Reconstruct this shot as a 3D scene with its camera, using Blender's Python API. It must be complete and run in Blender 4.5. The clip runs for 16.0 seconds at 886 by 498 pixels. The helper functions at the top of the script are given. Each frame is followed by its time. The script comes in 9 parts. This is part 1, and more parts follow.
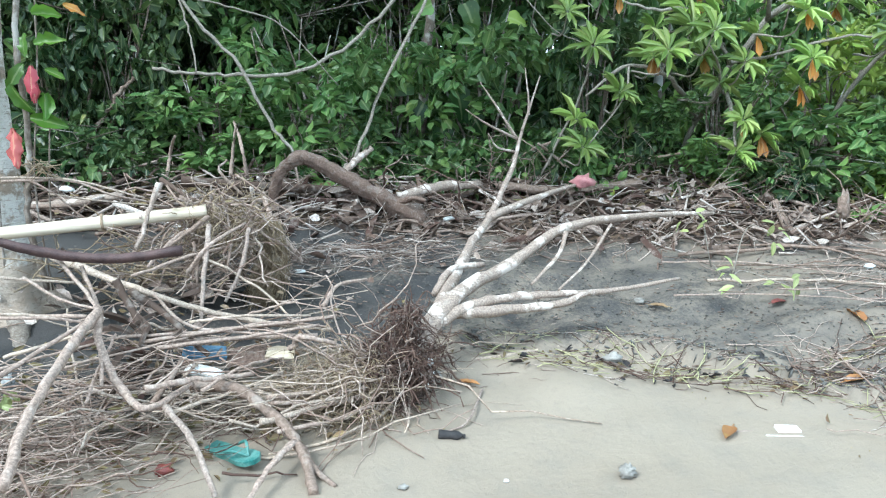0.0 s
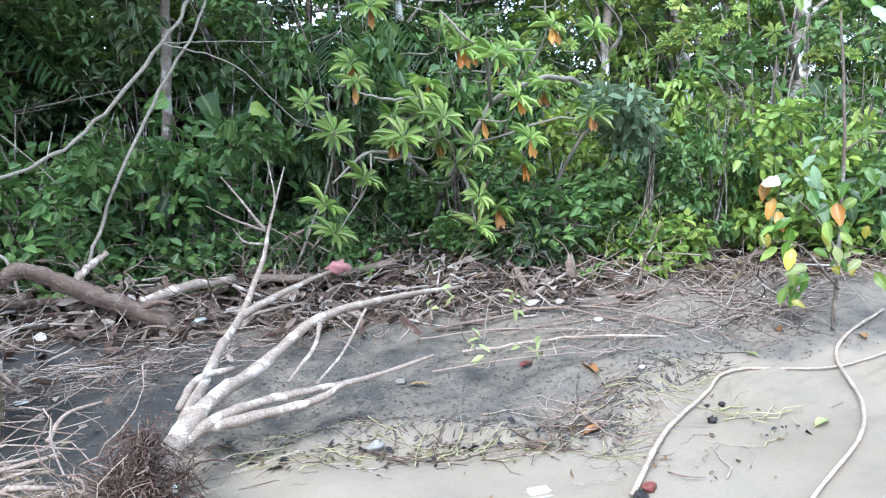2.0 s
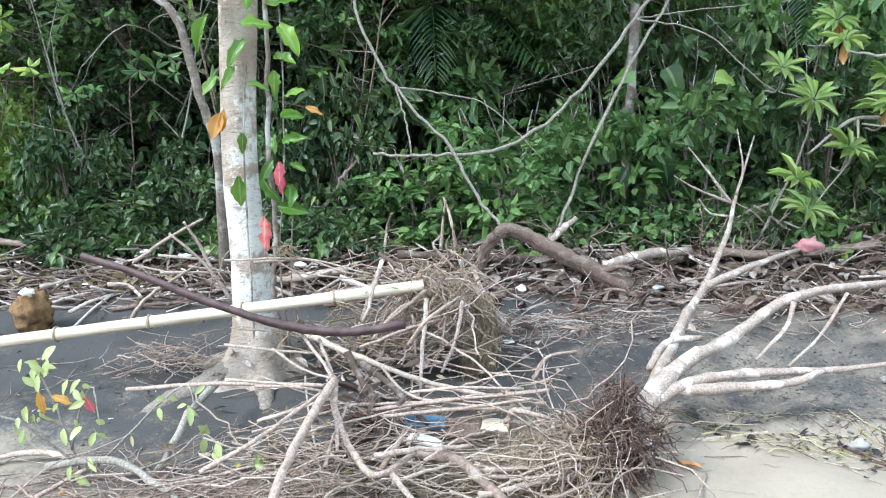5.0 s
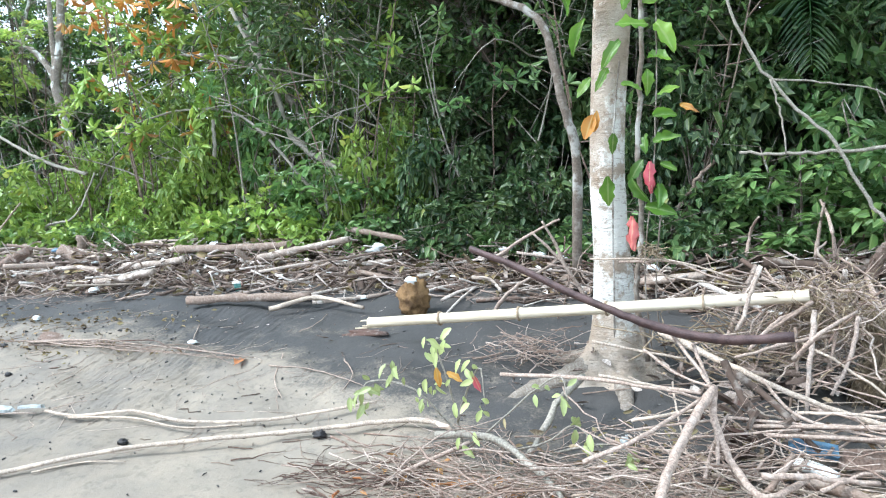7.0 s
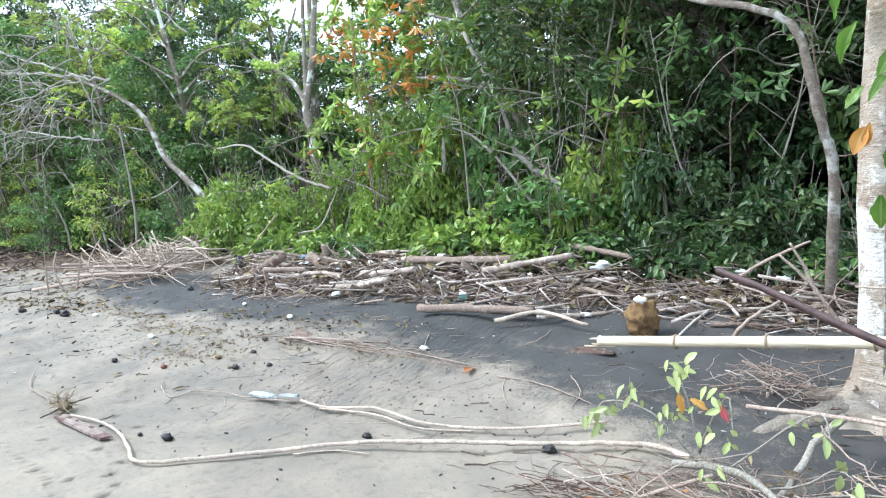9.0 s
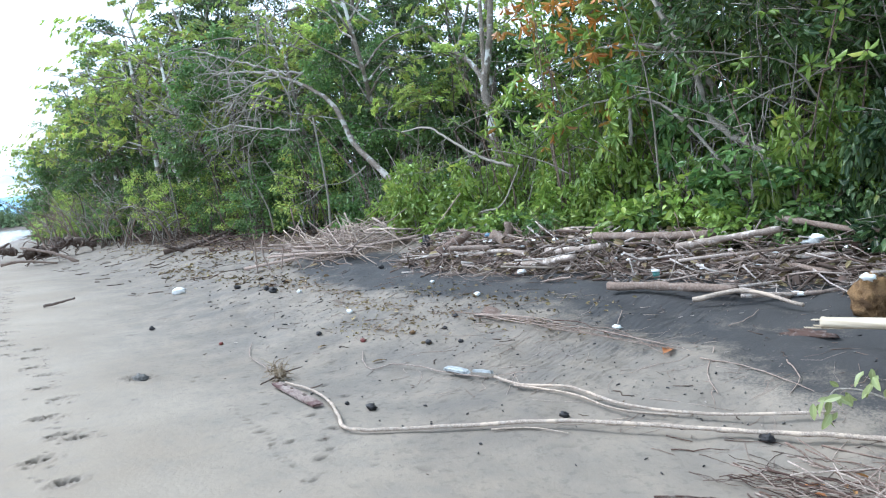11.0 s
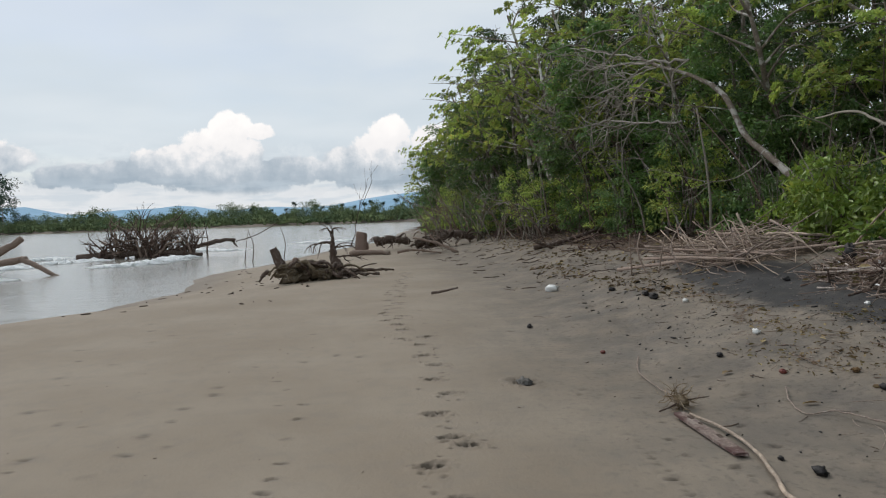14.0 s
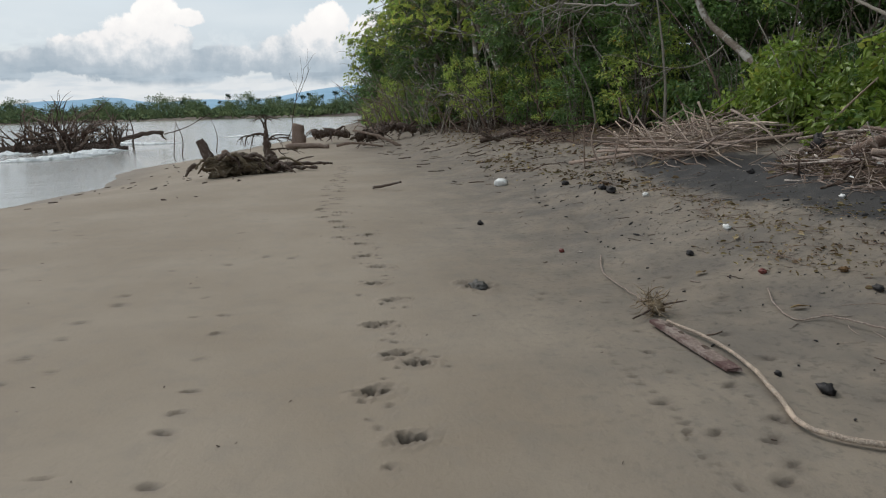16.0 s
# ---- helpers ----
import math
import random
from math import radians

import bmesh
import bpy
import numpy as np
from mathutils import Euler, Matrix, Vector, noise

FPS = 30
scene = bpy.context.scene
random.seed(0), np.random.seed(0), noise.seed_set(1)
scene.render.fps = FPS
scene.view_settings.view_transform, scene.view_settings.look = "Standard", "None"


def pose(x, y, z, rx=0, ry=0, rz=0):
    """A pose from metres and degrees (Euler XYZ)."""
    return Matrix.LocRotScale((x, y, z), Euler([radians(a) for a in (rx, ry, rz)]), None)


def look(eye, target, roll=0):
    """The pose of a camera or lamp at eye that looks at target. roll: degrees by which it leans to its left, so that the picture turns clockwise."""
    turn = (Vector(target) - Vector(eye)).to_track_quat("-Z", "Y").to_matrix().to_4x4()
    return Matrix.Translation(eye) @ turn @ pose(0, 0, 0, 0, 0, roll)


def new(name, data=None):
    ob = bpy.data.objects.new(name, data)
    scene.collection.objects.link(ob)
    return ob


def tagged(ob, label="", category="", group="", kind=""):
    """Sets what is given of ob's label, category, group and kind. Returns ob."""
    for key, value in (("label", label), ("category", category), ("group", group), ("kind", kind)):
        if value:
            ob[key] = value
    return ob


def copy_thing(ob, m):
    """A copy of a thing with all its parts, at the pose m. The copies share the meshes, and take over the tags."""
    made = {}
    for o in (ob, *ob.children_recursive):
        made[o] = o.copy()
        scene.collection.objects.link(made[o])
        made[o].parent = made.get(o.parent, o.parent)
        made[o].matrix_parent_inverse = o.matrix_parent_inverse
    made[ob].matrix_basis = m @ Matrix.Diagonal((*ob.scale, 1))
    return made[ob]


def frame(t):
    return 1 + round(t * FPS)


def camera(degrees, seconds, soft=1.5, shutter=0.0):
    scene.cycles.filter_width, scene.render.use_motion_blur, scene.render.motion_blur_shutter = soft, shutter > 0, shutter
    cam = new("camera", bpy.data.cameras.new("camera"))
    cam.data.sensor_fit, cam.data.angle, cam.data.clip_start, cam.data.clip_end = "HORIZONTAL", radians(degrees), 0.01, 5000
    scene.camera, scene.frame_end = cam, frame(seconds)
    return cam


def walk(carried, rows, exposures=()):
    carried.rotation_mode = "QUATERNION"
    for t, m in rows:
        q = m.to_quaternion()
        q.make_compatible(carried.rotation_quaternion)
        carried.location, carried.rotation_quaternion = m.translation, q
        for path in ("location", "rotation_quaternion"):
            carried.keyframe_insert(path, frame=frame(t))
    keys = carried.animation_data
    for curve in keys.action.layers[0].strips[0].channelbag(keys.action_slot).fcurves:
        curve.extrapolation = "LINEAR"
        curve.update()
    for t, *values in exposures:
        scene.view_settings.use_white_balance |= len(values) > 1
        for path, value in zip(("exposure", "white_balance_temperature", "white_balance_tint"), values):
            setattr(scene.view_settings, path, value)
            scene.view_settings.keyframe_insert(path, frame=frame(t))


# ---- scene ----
cam = camera(64.2, 16.0, soft=1.15)
PATH = [
    (0, (0.751, 0.945, 1.171), (1.375, 2.803, 0.777), 0.9),
    (0.5, (0.79, 0.937, 1.194), (1.603, 2.736, 0.872), 0.3),
    (1, (0.841, 0.931, 1.221), (1.838, 2.648, 0.974), -0.4),
    (1.5, (0.893, 0.909, 1.242), (1.961, 2.584, 1.014), -3.2),
    (2, (0.912, 0.9, 1.244), (2.087, 2.507, 1.05), -2.5),
    (2.5, (0.912, 0.893, 1.242), (2.073, 2.512, 1.055), -1.8),
    (3, (0.893, 0.908, 1.232), (1.995, 2.565, 1.031), -1.2),
    (3.5, (0.821, 0.934, 1.227), (1.708, 2.714, 1.017), -1.6),
    (4, (0.732, 0.946, 1.228), (1.307, 2.849, 1.007), -1.9),
    (4.2, (0.714, 0.936, 1.228), (1.187, 2.866, 1.002), -1.8),
    (6.3, (0.562, 0.915, 1.222), (0.094, 2.85, 1.032), -2.8),
    (6.5, (0.522, 0.92, 1.216), (-0.027, 2.835, 1.038), -2.5),
    (7, (0.477, 0.891, 1.213), (-0.302, 2.726, 1.05), -2.5),
    (7.5, (0.441, 0.861, 1.209), (-0.546, 2.593, 1.055), -2.5),
    (8, (0.414, 0.85, 1.211), (-0.694, 2.509, 1.065), -2.7),
    (8.2, (0.402, 0.839, 1.213), (-0.738, 2.477, 1.077), -2.6),
    (10.3, (0.341, 0.754, 1.234), (-1.17, 2.058, 1.119), -2.6),
    (10.5, (0.326, 0.749, 1.229), (-1.218, 2.014, 1.097), -3.4),
    (11, (0.268, 0.756, 1.217), (-1.343, 1.933, 1.078), -3.3),
    (11.5, (0.165, 0.822, 1.224), (-1.561, 1.821, 1.078), -2.4),
    (12, (0.102, 0.862, 1.232), (-1.722, 1.675, 1.13), -2.0),
    (12.5, (0.033, 0.834, 1.223), (-1.865, 1.454, 1.1), -1.4),
    (13, (-0.133, 0.775, 1.213), (-2.055, 1.322, 1.128), -1.2),
    (13.5, (-0.301, 0.73, 1.196), (-2.24, 1.184, 1.02), -2.6),
    (14, (-0.508, 0.748, 1.208), (-2.487, 1.023, 1.114), -2.0),
    (14.5, (-0.652, 0.775, 1.208), (-2.636, 1.018, 1.124), -0.1),
    (15, (-0.805, 0.758, 1.195), (-2.758, 1.178, 1.107), -2.1),
    (15.5, (-0.971, 0.779, 1.162), (-2.893, 1.28, 0.928), -3.0),
    (16, (-1.165, 0.831, 1.112), (-3.081, 1.251, 0.722), -1.6),
]
EXPOSURES = [(0.0, 1.66, 5550, 1), (1.0, 1.68, 5480, 6), (2.0, 1.72, 5450, 10), (3.0, 1.76, 5480, 11), (4.2, 1.83, 5550, 6), (6.3, 1.89, 5750, 6), (8.2, 1.84, 5750, 6), (11.0, 1.31, 5500, 9), (11.8, 0.80, 5750, 9), (12.5, 0.20, 5850, 9), (13.3, -0.13, 6200, 11), (14.0, -0.20, 6650, 12), (14.8, -0.26, 6700, 17), (16.0, -0.20, 6650, 11)]
walk(cam, [(t, look(eye, target, roll)) for t, eye, target, roll in PATH], EXPOSURES)

# ---- sky and sun ----
SUN_EL, SUN_AZ = 46, 240   # degrees: height, and heading of the light's source, clockwise from +y
world = bpy.data.worlds.new("sky")
scene.world = world
world.use_nodes = True


class Nodes:
    """Short hand for a node tree."""

    def __init__(self, tree):
        self.t = tree
        tree.nodes.clear()

    def n(self, kind):
        return self.t.nodes.new("ShaderNode" + kind)

    def put(self, socket, v):
        if isinstance(v, bpy.types.NodeSocket):
            self.t.links.new(v, socket)
        elif v is not None:
            if socket.type == "RGBA" and len(v) == 3:
                v = (*v, 1)
            socket.default_value = v

    def math(self, op, a, b=None, c=None, clamp=False):
        node = self.n("Math")
        node.operation, node.use_clamp = op, clamp
        for s, v in zip(node.inputs, (a, b, c)):
            self.put(s, v)
        return node.outputs[0]

    def vmath(self, op, a, b=None):
        node = self.n("VectorMath")
        node.operation = op
        self.put(node.inputs[0], a)
        if b is not None:
            self.put(node.inputs[1], b)
        return node.outputs[0]

    def step(self, x, a, b):
        node = self.n("MapRange")
        node.interpolation_type = "SMOOTHSTEP"
        self.put(node.inputs[0], x)
        self.put(node.inputs[1], a)
        self.put(node.inputs[2], b)
        return node.outputs[0]

    def noise(self, vec, scale, detail=4, rough=0.55, out=0):
        node = self.n("TexNoise")
        self.put(node.inputs["Vector"], vec)
        self.put(node.inputs["Scale"], scale)
        self.put(node.inputs["Detail"], detail)
        self.put(node.inputs["Roughness"], rough)
        return node.outputs[out]

    def mix(self, f, a, b, how="MIX"):
        node = self.n("Mix")
        node.data_type, node.blend_type = "RGBA", how
        self.put(node.inputs[0], f)
        self.put(node.inputs[6], a)
        self.put(node.inputs[7], b)
        return node.outputs[2]

    def ramp(self, f, stops, how="LINEAR"):
        node = self.n("ValToRGB")
        node.color_ramp.interpolation = how
        e = node.color_ramp.elements
        while len(e) < len(stops):
            e.new(0.5)
        for el, (p, c) in zip(e, stops):
            el.position, el.color = p, (*c, 1)
        self.put(node.inputs[0], f)
        return node.outputs[0]


def build_sky():
    k = Nodes(world.node_tree)
    d = k.n("TexCoord").outputs["Generated"]
    xyz = k.n("SeparateXYZ")
    k.put(xyz.inputs[0], d)
    x, y, z = xyz.outputs
    sky = k.n("TexSky")
    sky.sky_type, sky.sun_disc, sky.sun_elevation, sky.sun_rotation = "NISHITA", False, radians(SUN_EL), radians(SUN_AZ)
    blue = k.mix(1.0, sky.outputs[0], (0.115, 0.115, 0.115), "MULTIPLY")
    # high overcast sheet, seen in perspective
    zz = k.math("ADD", k.math("MAXIMUM", z, 0.0), 0.12)
    flat = k.n("CombineXYZ")
    k.put(flat.inputs[0], k.math("DIVIDE", x, zz))
    k.put(flat.inputs[1], k.math("DIVIDE", y, zz))
    sheet = k.noise(flat.outputs[0], 0.55, 5, 0.55)
    cover = k.step(sheet, 0.30, 0.55)
    veil = k.mix(k.step(k.noise(flat.outputs[0], 0.9, 3, 0.5), 0.3, 0.75), (0.71, 0.82, 0.90), (0.82, 0.91, 0.97))
    col = k.mix(k.math("ADD", 0.55, k.math("MULTIPLY", cover, 0.4)), blue, veil)
    # towering clouds low over the river
    az = k.math("MULTIPLY", k.math("ARCTAN2", y, k.math("MULTIPLY", x, -1.0)), 57.2958)
    el = k.math("MULTIPLY", k.math("ARCSINE", z), 57.2958)
    puff = k.noise(d, 34, 8, 0.62)
    big = k.noise(d, 9, 3, 0.5)
    total = None
    for a, e, wa, we, amp in CLOUDS:
        p = k.math("POWER", k.math("DIVIDE", k.math("SUBTRACT", az, a), wa), 2.0)
        q = k.math("POWER", k.math("DIVIDE", k.math("SUBTRACT", el, e), we), 2.0)
        g = k.math("MULTIPLY", k.math("EXPONENT", k.math("MULTIPLY", k.math("ADD", p, q), -1.0)), amp)
        total = g if total is None else k.math("MAXIMUM", total, g)
    body = k.math("ADD", total, k.math("ADD", k.math("MULTIPLY", k.math("SUBTRACT", puff, 0.5), 0.85), k.math("MULTIPLY", k.math("SUBTRACT", big, 0.5), 0.4)))
    floor_el = k.math("ADD", el, k.math("MULTIPLY", k.math("SUBTRACT", k.noise(d, 26, 4), 0.5), 1.6))
    mask = k.math("MULTIPLY", k.step(body, 0.36, 0.50), k.step(floor_el, 1.9, 2.8))
    shade = k.math("ADD", el, k.math("ADD", k.math("MULTIPLY", k.math("SUBTRACT", puff, 0.5), 5.0), k.math("MULTIPLY", k.math("SUBTRACT", big, 0.5), 3.0)))
    cum = k.ramp(k.math("DIVIDE", shade, 10.0), [(0.28, (0.42, 0.52, 0.61)), (0.41, (0.54, 0.63, 0.71)), (0.52, (0.78, 0.84, 0.89)), (0.60, (1.02, 1.03, 1.04)), (0.8, (1.15, 1.15, 1.14))])
    bank = k.math("MULTIPLY", k.step(k.noise(k.vmath("MULTIPLY", d, (7, 7, 34)), 1.0, 6, 0.58), 0.36, 0.52), k.math("MULTIPLY", k.step(el, 1.4, 2.4), k.math("SUBTRACT", 1.0, k.step(el, 4.0, 7.0))))
    col = k.mix(k.math("MULTIPLY", bank, 0.45), col, k.mix(k.step(puff, 0.45, 0.62), (0.52, 0.61, 0.70), (0.86, 0.91, 0.95)))
    # bright band below the cloud bases
    glow = k.math("SUBTRACT", 1.0, k.step(floor_el, 2.2, 4.2))
    col = k.mix(k.math("MULTIPLY", glow, 0.7), col, (0.90, 0.94, 0.97))
    col = k.mix(mask, col, cum)
    # pale streaks just above the hills
    low = k.math("MULTIPLY", k.step(k.noise(k.vmath("MULTIPLY", d, (14, 14, 90)), 1.0, 4, 0.5), 0.45, 0.62), k.math("SUBTRACT", 1.0, k.step(el, 2.6, 4.2)))
    col = k.mix(k.math("MULTIPLY", low, 0.55), col, (0.62, 0.73, 0.82))
    bg = k.n("Background")
    k.put(bg.inputs[0], col)
    k.put(bg.inputs[1], 1.0)
    k.put(k.n("OutputWorld").inputs[0], bg.outputs[0])


# azimuth from -x towards +y, height, half widths in degrees, weight
CLOUDS = [(-9.0, 5.1, 3.7, 2.3, 1.0), (-14.2, 4.3, 2.6, 1.4, 1.0), (0.8, 4.6, 2.6, 1.5, 0.95), (-8.4, 7.0, 1.7, 1.6, 1.0), (-6.2, 7.0, 1.6, 0.8, 0.85), (-12.2, 4.8, 2.0, 1.5, 0.95), (-4.6, 4.0, 3.2, 1.3, 1.0), (-8.5, 3.4, 5.5, 1.5, 1.0), (4.0, 3.4, 5.0, 1.5, 1.0), (3.4, 5.0, 3.4, 2.0, 1.0), (4.0, 6.9, 1.9, 1.2, 0.95), (-0.6, 3.9, 2.4, 1.0, 0.85), (8.5, 5.4, 3.6, 2.6, 0.95), (-16.2, 4.0, 1.9, 1.2, 0.9), (-19, 3.6, 4.0, 1.2, 0.85), (-24.5, 5.0, 3.2, 1.4, 0.9), (14, 5.2, 4.5, 2.8, 0.95), (-34, 5.0, 6, 2.2, 0.9)]
build_sky()

sun = new("sun", bpy.data.lights.new("sun", "SUN"))
sun.data.energy, sun.data.angle, sun.data.color = 1.5, radians(17), (1.0, 0.96, 0.9)
a, e = radians(SUN_AZ), radians(SUN_EL)
sun.matrix_world = look(Vector((math.sin(a) * math.cos(e), math.cos(a) * math.cos(e), math.sin(e))) * 50, (0, 0, 0))


# ---- materials ----
def material(name):
    m = bpy.data.materials.new(name)
    m.use_nodes = True
    return m, Nodes(m.node_tree)


def finish(k, colour, rough, height=None, bump=0.3, dist=0.01, metal=0.0, through_light=0.0, spec=0.5):
    p = k.n("BsdfPrincipled")
    k.put(p.inputs["Base Color"], colour)
    k.put(p.inputs["Roughness"], rough)
    p.inputs["Metallic"].default_value = metal
    p.inputs["Specular IOR Level"].default_value = spec
    if height is not None:
        b = k.n("Bump")
        b.inputs["Strength"].default_value = bump
        b.inputs["Distance"].default_value = dist
        k.put(b.inputs["Height"], height)
        k.put(p.inputs["Normal"], b.outputs[0])
    shader = p.outputs[0]
    if through_light:
        tr = k.n("BsdfTranslucent")
        k.put(tr.inputs[0], colour)
        mx = k.n("MixShader")
        mx.inputs[0].default_value = through_light
        k.t.links.new(shader, mx.inputs[1])
        k.t.links.new(tr.outputs[0], mx.inputs[2])
        shader = mx.outputs[0]
    k.t.links.new(shader, k.n("OutputMaterial").inputs[0])


def plain(name, c1, c2, scale=8, rough=0.8, bump=0.3, dist=0.004, spec=0.4):
    """A mottled surface: two tones at two scales, with fine relief."""
    m, k = material(name)
    v = k.n("TexCoord").outputs["Object"]
    a, b = k.noise(v, scale, 4), k.noise(v, scale * 9, 3)
    f = k.step(k.math("ADD", k.math("MULTIPLY", a, 0.7), k.math("MULTIPLY", b, 0.3)), 0.35, 0.65)
    finish(k, k.mix(f, c1, c2), rough, b, bump, dist, spec=spec)
    return m


def wood(name, stops, scale=14, rough=0.85, bump=0.6, dist=0.004, patch=None):
    """Weathered wood or bark: tone by piece, streaks, patches and cracks."""
    m, k = material(name)
    v = k.n("TexCoord").outputs["Object"]
    isl = k.n("NewGeometry").outputs["Random Per Island"]
    base = k.ramp(isl, stops)
    a, b = k.noise(v, scale * 1.7, 5, 0.65), k.noise(v, scale * 7, 4, 0.7)
    c = k.mix(k.step(b, 0.35, 0.75), k.mix(0.65, base, (0.08, 0.055, 0.04)), base)
    c = k.mix(k.math("MULTIPLY", k.step(a, 0.5, 0.66), 0.26), c, (0.52, 0.47, 0.42))
    if patch:
        c = k.mix(k.step(k.noise(v, scale * 0.5, 5, 0.65), 0.52, 0.6), c, patch)
    finish(k, c, rough, b, bump, dist, spec=0.25)
    return m


def leafy(name, stops, rough=0.34, light=0.28):
    """Leaves: the tone differs from leaf to leaf and over the clump."""
    m, k = material(name)
    v = k.n("TexCoord").outputs["Object"]
    isl = k.n("NewGeometry").outputs["Random Per Island"]
    tuft = k.step(k.noise(v, 3.2, 3), 0.3, 0.7)
    c = k.ramp(k.math("ADD", k.math("MULTIPLY", isl, 0.62), k.math("MULTIPLY", tuft, 0.38)), stops)
    f = k.step(k.noise(v, 1.6, 3), 0.35, 0.65)
    c = k.mix(k.math("MULTIPLY", f, 0.5), c, k.mix(0.25, c, (0.34, 0.42, 0.10)))
    g = k.math("MULTIPLY", k.math("ADD", 0.66, k.math("MULTIPLY", k.step(k.noise(v, 1.1, 2), 0.38, 0.62), 0.56)), k.math("ADD", 0.85, k.math("MULTIPLY", k.n("ObjectInfo").outputs["Random"], 0.35)))
    grey = k.n("CombineXYZ")
    for s in grey.inputs:
        k.put(s, g)
    c = k.mix(1.0, c, grey.outputs[0], "MULTIPLY")
    c = k.mix(k.math("MULTIPLY", k.step(k.noise(v, 26, 4, 0.6), 0.56, 0.72), 0.35), c, k.mix(0.5, c, (0.42, 0.40, 0.10)))
    vein = k.noise(v, 90, 2)
    c = k.mix(k.math("MULTIPLY", vein, 0.25), c, k.mix(0.5, c, (0.02, 0.04, 0.01)))
    rib = k.n("Attribute")
    rib.attribute_name = "midrib"
    c = k.mix(k.math("MULTIPLY", k.step(rib.outputs["Fac"], 0.80, 0.96), 0.55), c, k.mix(0.45, c, (0.55, 0.60, 0.30)))
    gloss = k.math("ADD", rough - 0.02, k.math("MULTIPLY", k.noise(v, 14, 3), 0.16))
    finish(k, c, gloss, vein, 0.25, 0.002, through_light=light, spec=0.42)
    return m


def sand_material():
    m, k = material("sand")
    v = k.n("TexCoord").outputs["Object"]

    def attr(name):
        node = k.n("Attribute")
        node.attribute_name = name
        return node.outputs["Fac"]

    big, mid, fine = k.noise(v, 0.7, 4), k.noise(v, 6, 5, 0.6), k.noise(v, 240, 3, 0.7)
    c = k.mix(k.step(big, 0.3, 0.7), (0.256, 0.207, 0.155), (0.304, 0.253, 0.196))
    c = k.mix(k.math("MULTIPLY", k.step(mid, 0.45, 0.7), 0.25), c, (0.19, 0.172, 0.15))
    c = k.mix(k.math("MULTIPLY", attr("grit"), k.math("ADD", 0.3, k.math("MULTIPLY", k.step(k.noise(v, 2.2, 6, 0.65), 0.3, 0.7), 0.6))), c, (0.10, 0.092, 0.085))
    c = k.mix(k.math("MULTIPLY", k.math("MULTIPLY", attr("grit"), k.step(k.noise(v, 20, 6, 0.68), 0.52, 0.64)), 0.6), c, (0.085, 0.075, 0.066))
    speck = k.math("ADD", k.math("MULTIPLY", k.math("SUBTRACT", mid, 0.5), 0.8), k.math("MULTIPLY", k.math("SUBTRACT", k.noise(v, 70, 3, 0.7), 0.5), 0.7))
    speck = k.math("ADD", speck, k.math("MULTIPLY", k.math("SUBTRACT", k.noise(k.vmath("MULTIPLY", v, (1.0, 2.2, 1)), 1.7, 5, 0.62), 0.5), 1.0))
    dark = k.step(k.math("ADD", attr("black_sand"), speck), 0.36, 0.86)
    c = k.mix(k.math("MULTIPLY", dark, 0.92), c, (0.036, 0.036, 0.038))
    # dark litter soil; in the heap it also paints the shade between sticks
    lit = k.step(k.math("ADD", attr("litter"), k.math("MULTIPLY", k.math("SUBTRACT", mid, 0.5), 0.8)), 0.35, 0.7)
    soil_and_gap_shade = k.mix(k.step(k.noise(v, 30, 4), 0.4, 0.65), (0.035, 0.024, 0.017), (0.16, 0.11, 0.075))
    c = k.mix(lit, c, soil_and_gap_shade)
    grains = k.noise(v, 420, 1)
    c = k.mix(k.math("MULTIPLY", k.step(grains, 0.60, 0.75), 0.5), c, (0.10, 0.095, 0.09))
    # one darker tone for the wet shoreline and the shade painted into footprints
    wet_and_print_shade = attr("wet_and_print_shade")
    c = k.mix(k.math("MULTIPLY", wet_and_print_shade, 0.78), c, (0.075, 0.06, 0.048))
    rough = k.math("SUBTRACT", 0.85, k.math("MULTIPLY", wet_and_print_shade, 0.22))
    h = k.math("ADD", k.math("MULTIPLY", fine, 0.25), k.math("MULTIPLY", k.noise(v, 38, 4, 0.6), 0.75))
    finish(k, c, rough, h, 0.6, 0.012, spec=0.3)
    return m


def water_material():
    m, k = material("river_water")
    v = k.n("TexCoord").outputs["Object"]
    w = k.vmath("MULTIPLY", v, (1.6, 0.55, 1))
    h = k.math("ADD", k.noise(w, 0.9, 5, 0.6), k.math("MULTIPLY", k.noise(w, 5, 3), 0.25))
    c = k.mix(k.noise(v, 0.12, 3), (0.24, 0.225, 0.195), (0.33, 0.315, 0.28))
    finish(k, c, 0.14, h, 0.45, 0.08)
    return m


SAND, WATER = sand_material(), water_material()
GREY = [(0.0, (0.05, 0.032, 0.027)), (0.25, (0.19, 0.13, 0.105)), (0.5, (0.37, 0.285, 0.24)), (0.75, (0.56, 0.465, 0.405)), (1.0, (0.80, 0.72, 0.66))]
STICK = wood("weathered_sticks", GREY)
TWIG = wood("pale_twigs", [(0.0, (0.25, 0.165, 0.13)), (0.4, (0.40, 0.29, 0.235)), (1.0, (0.70, 0.57, 0.485))])
LOG = wood("driftwood", [(0.0, (0.20, 0.135, 0.10)), (0.5, (0.31, 0.225, 0.18)), (1.0, (0.42, 0.325, 0.265))], 9, bump=0.9, dist=0.008)
BROWNBARK = wood("rough_brown_bark", [(0.0, (0.25, 0.165, 0.13)), (1.0, (0.34, 0.24, 0.195))], 16, bump=1.0, dist=0.012)
DARKLOG = wood("dark_driftwood", [(0.0, (0.05, 0.035, 0.03)), (1.0, (0.11, 0.075, 0.06))], 10, bump=0.9)
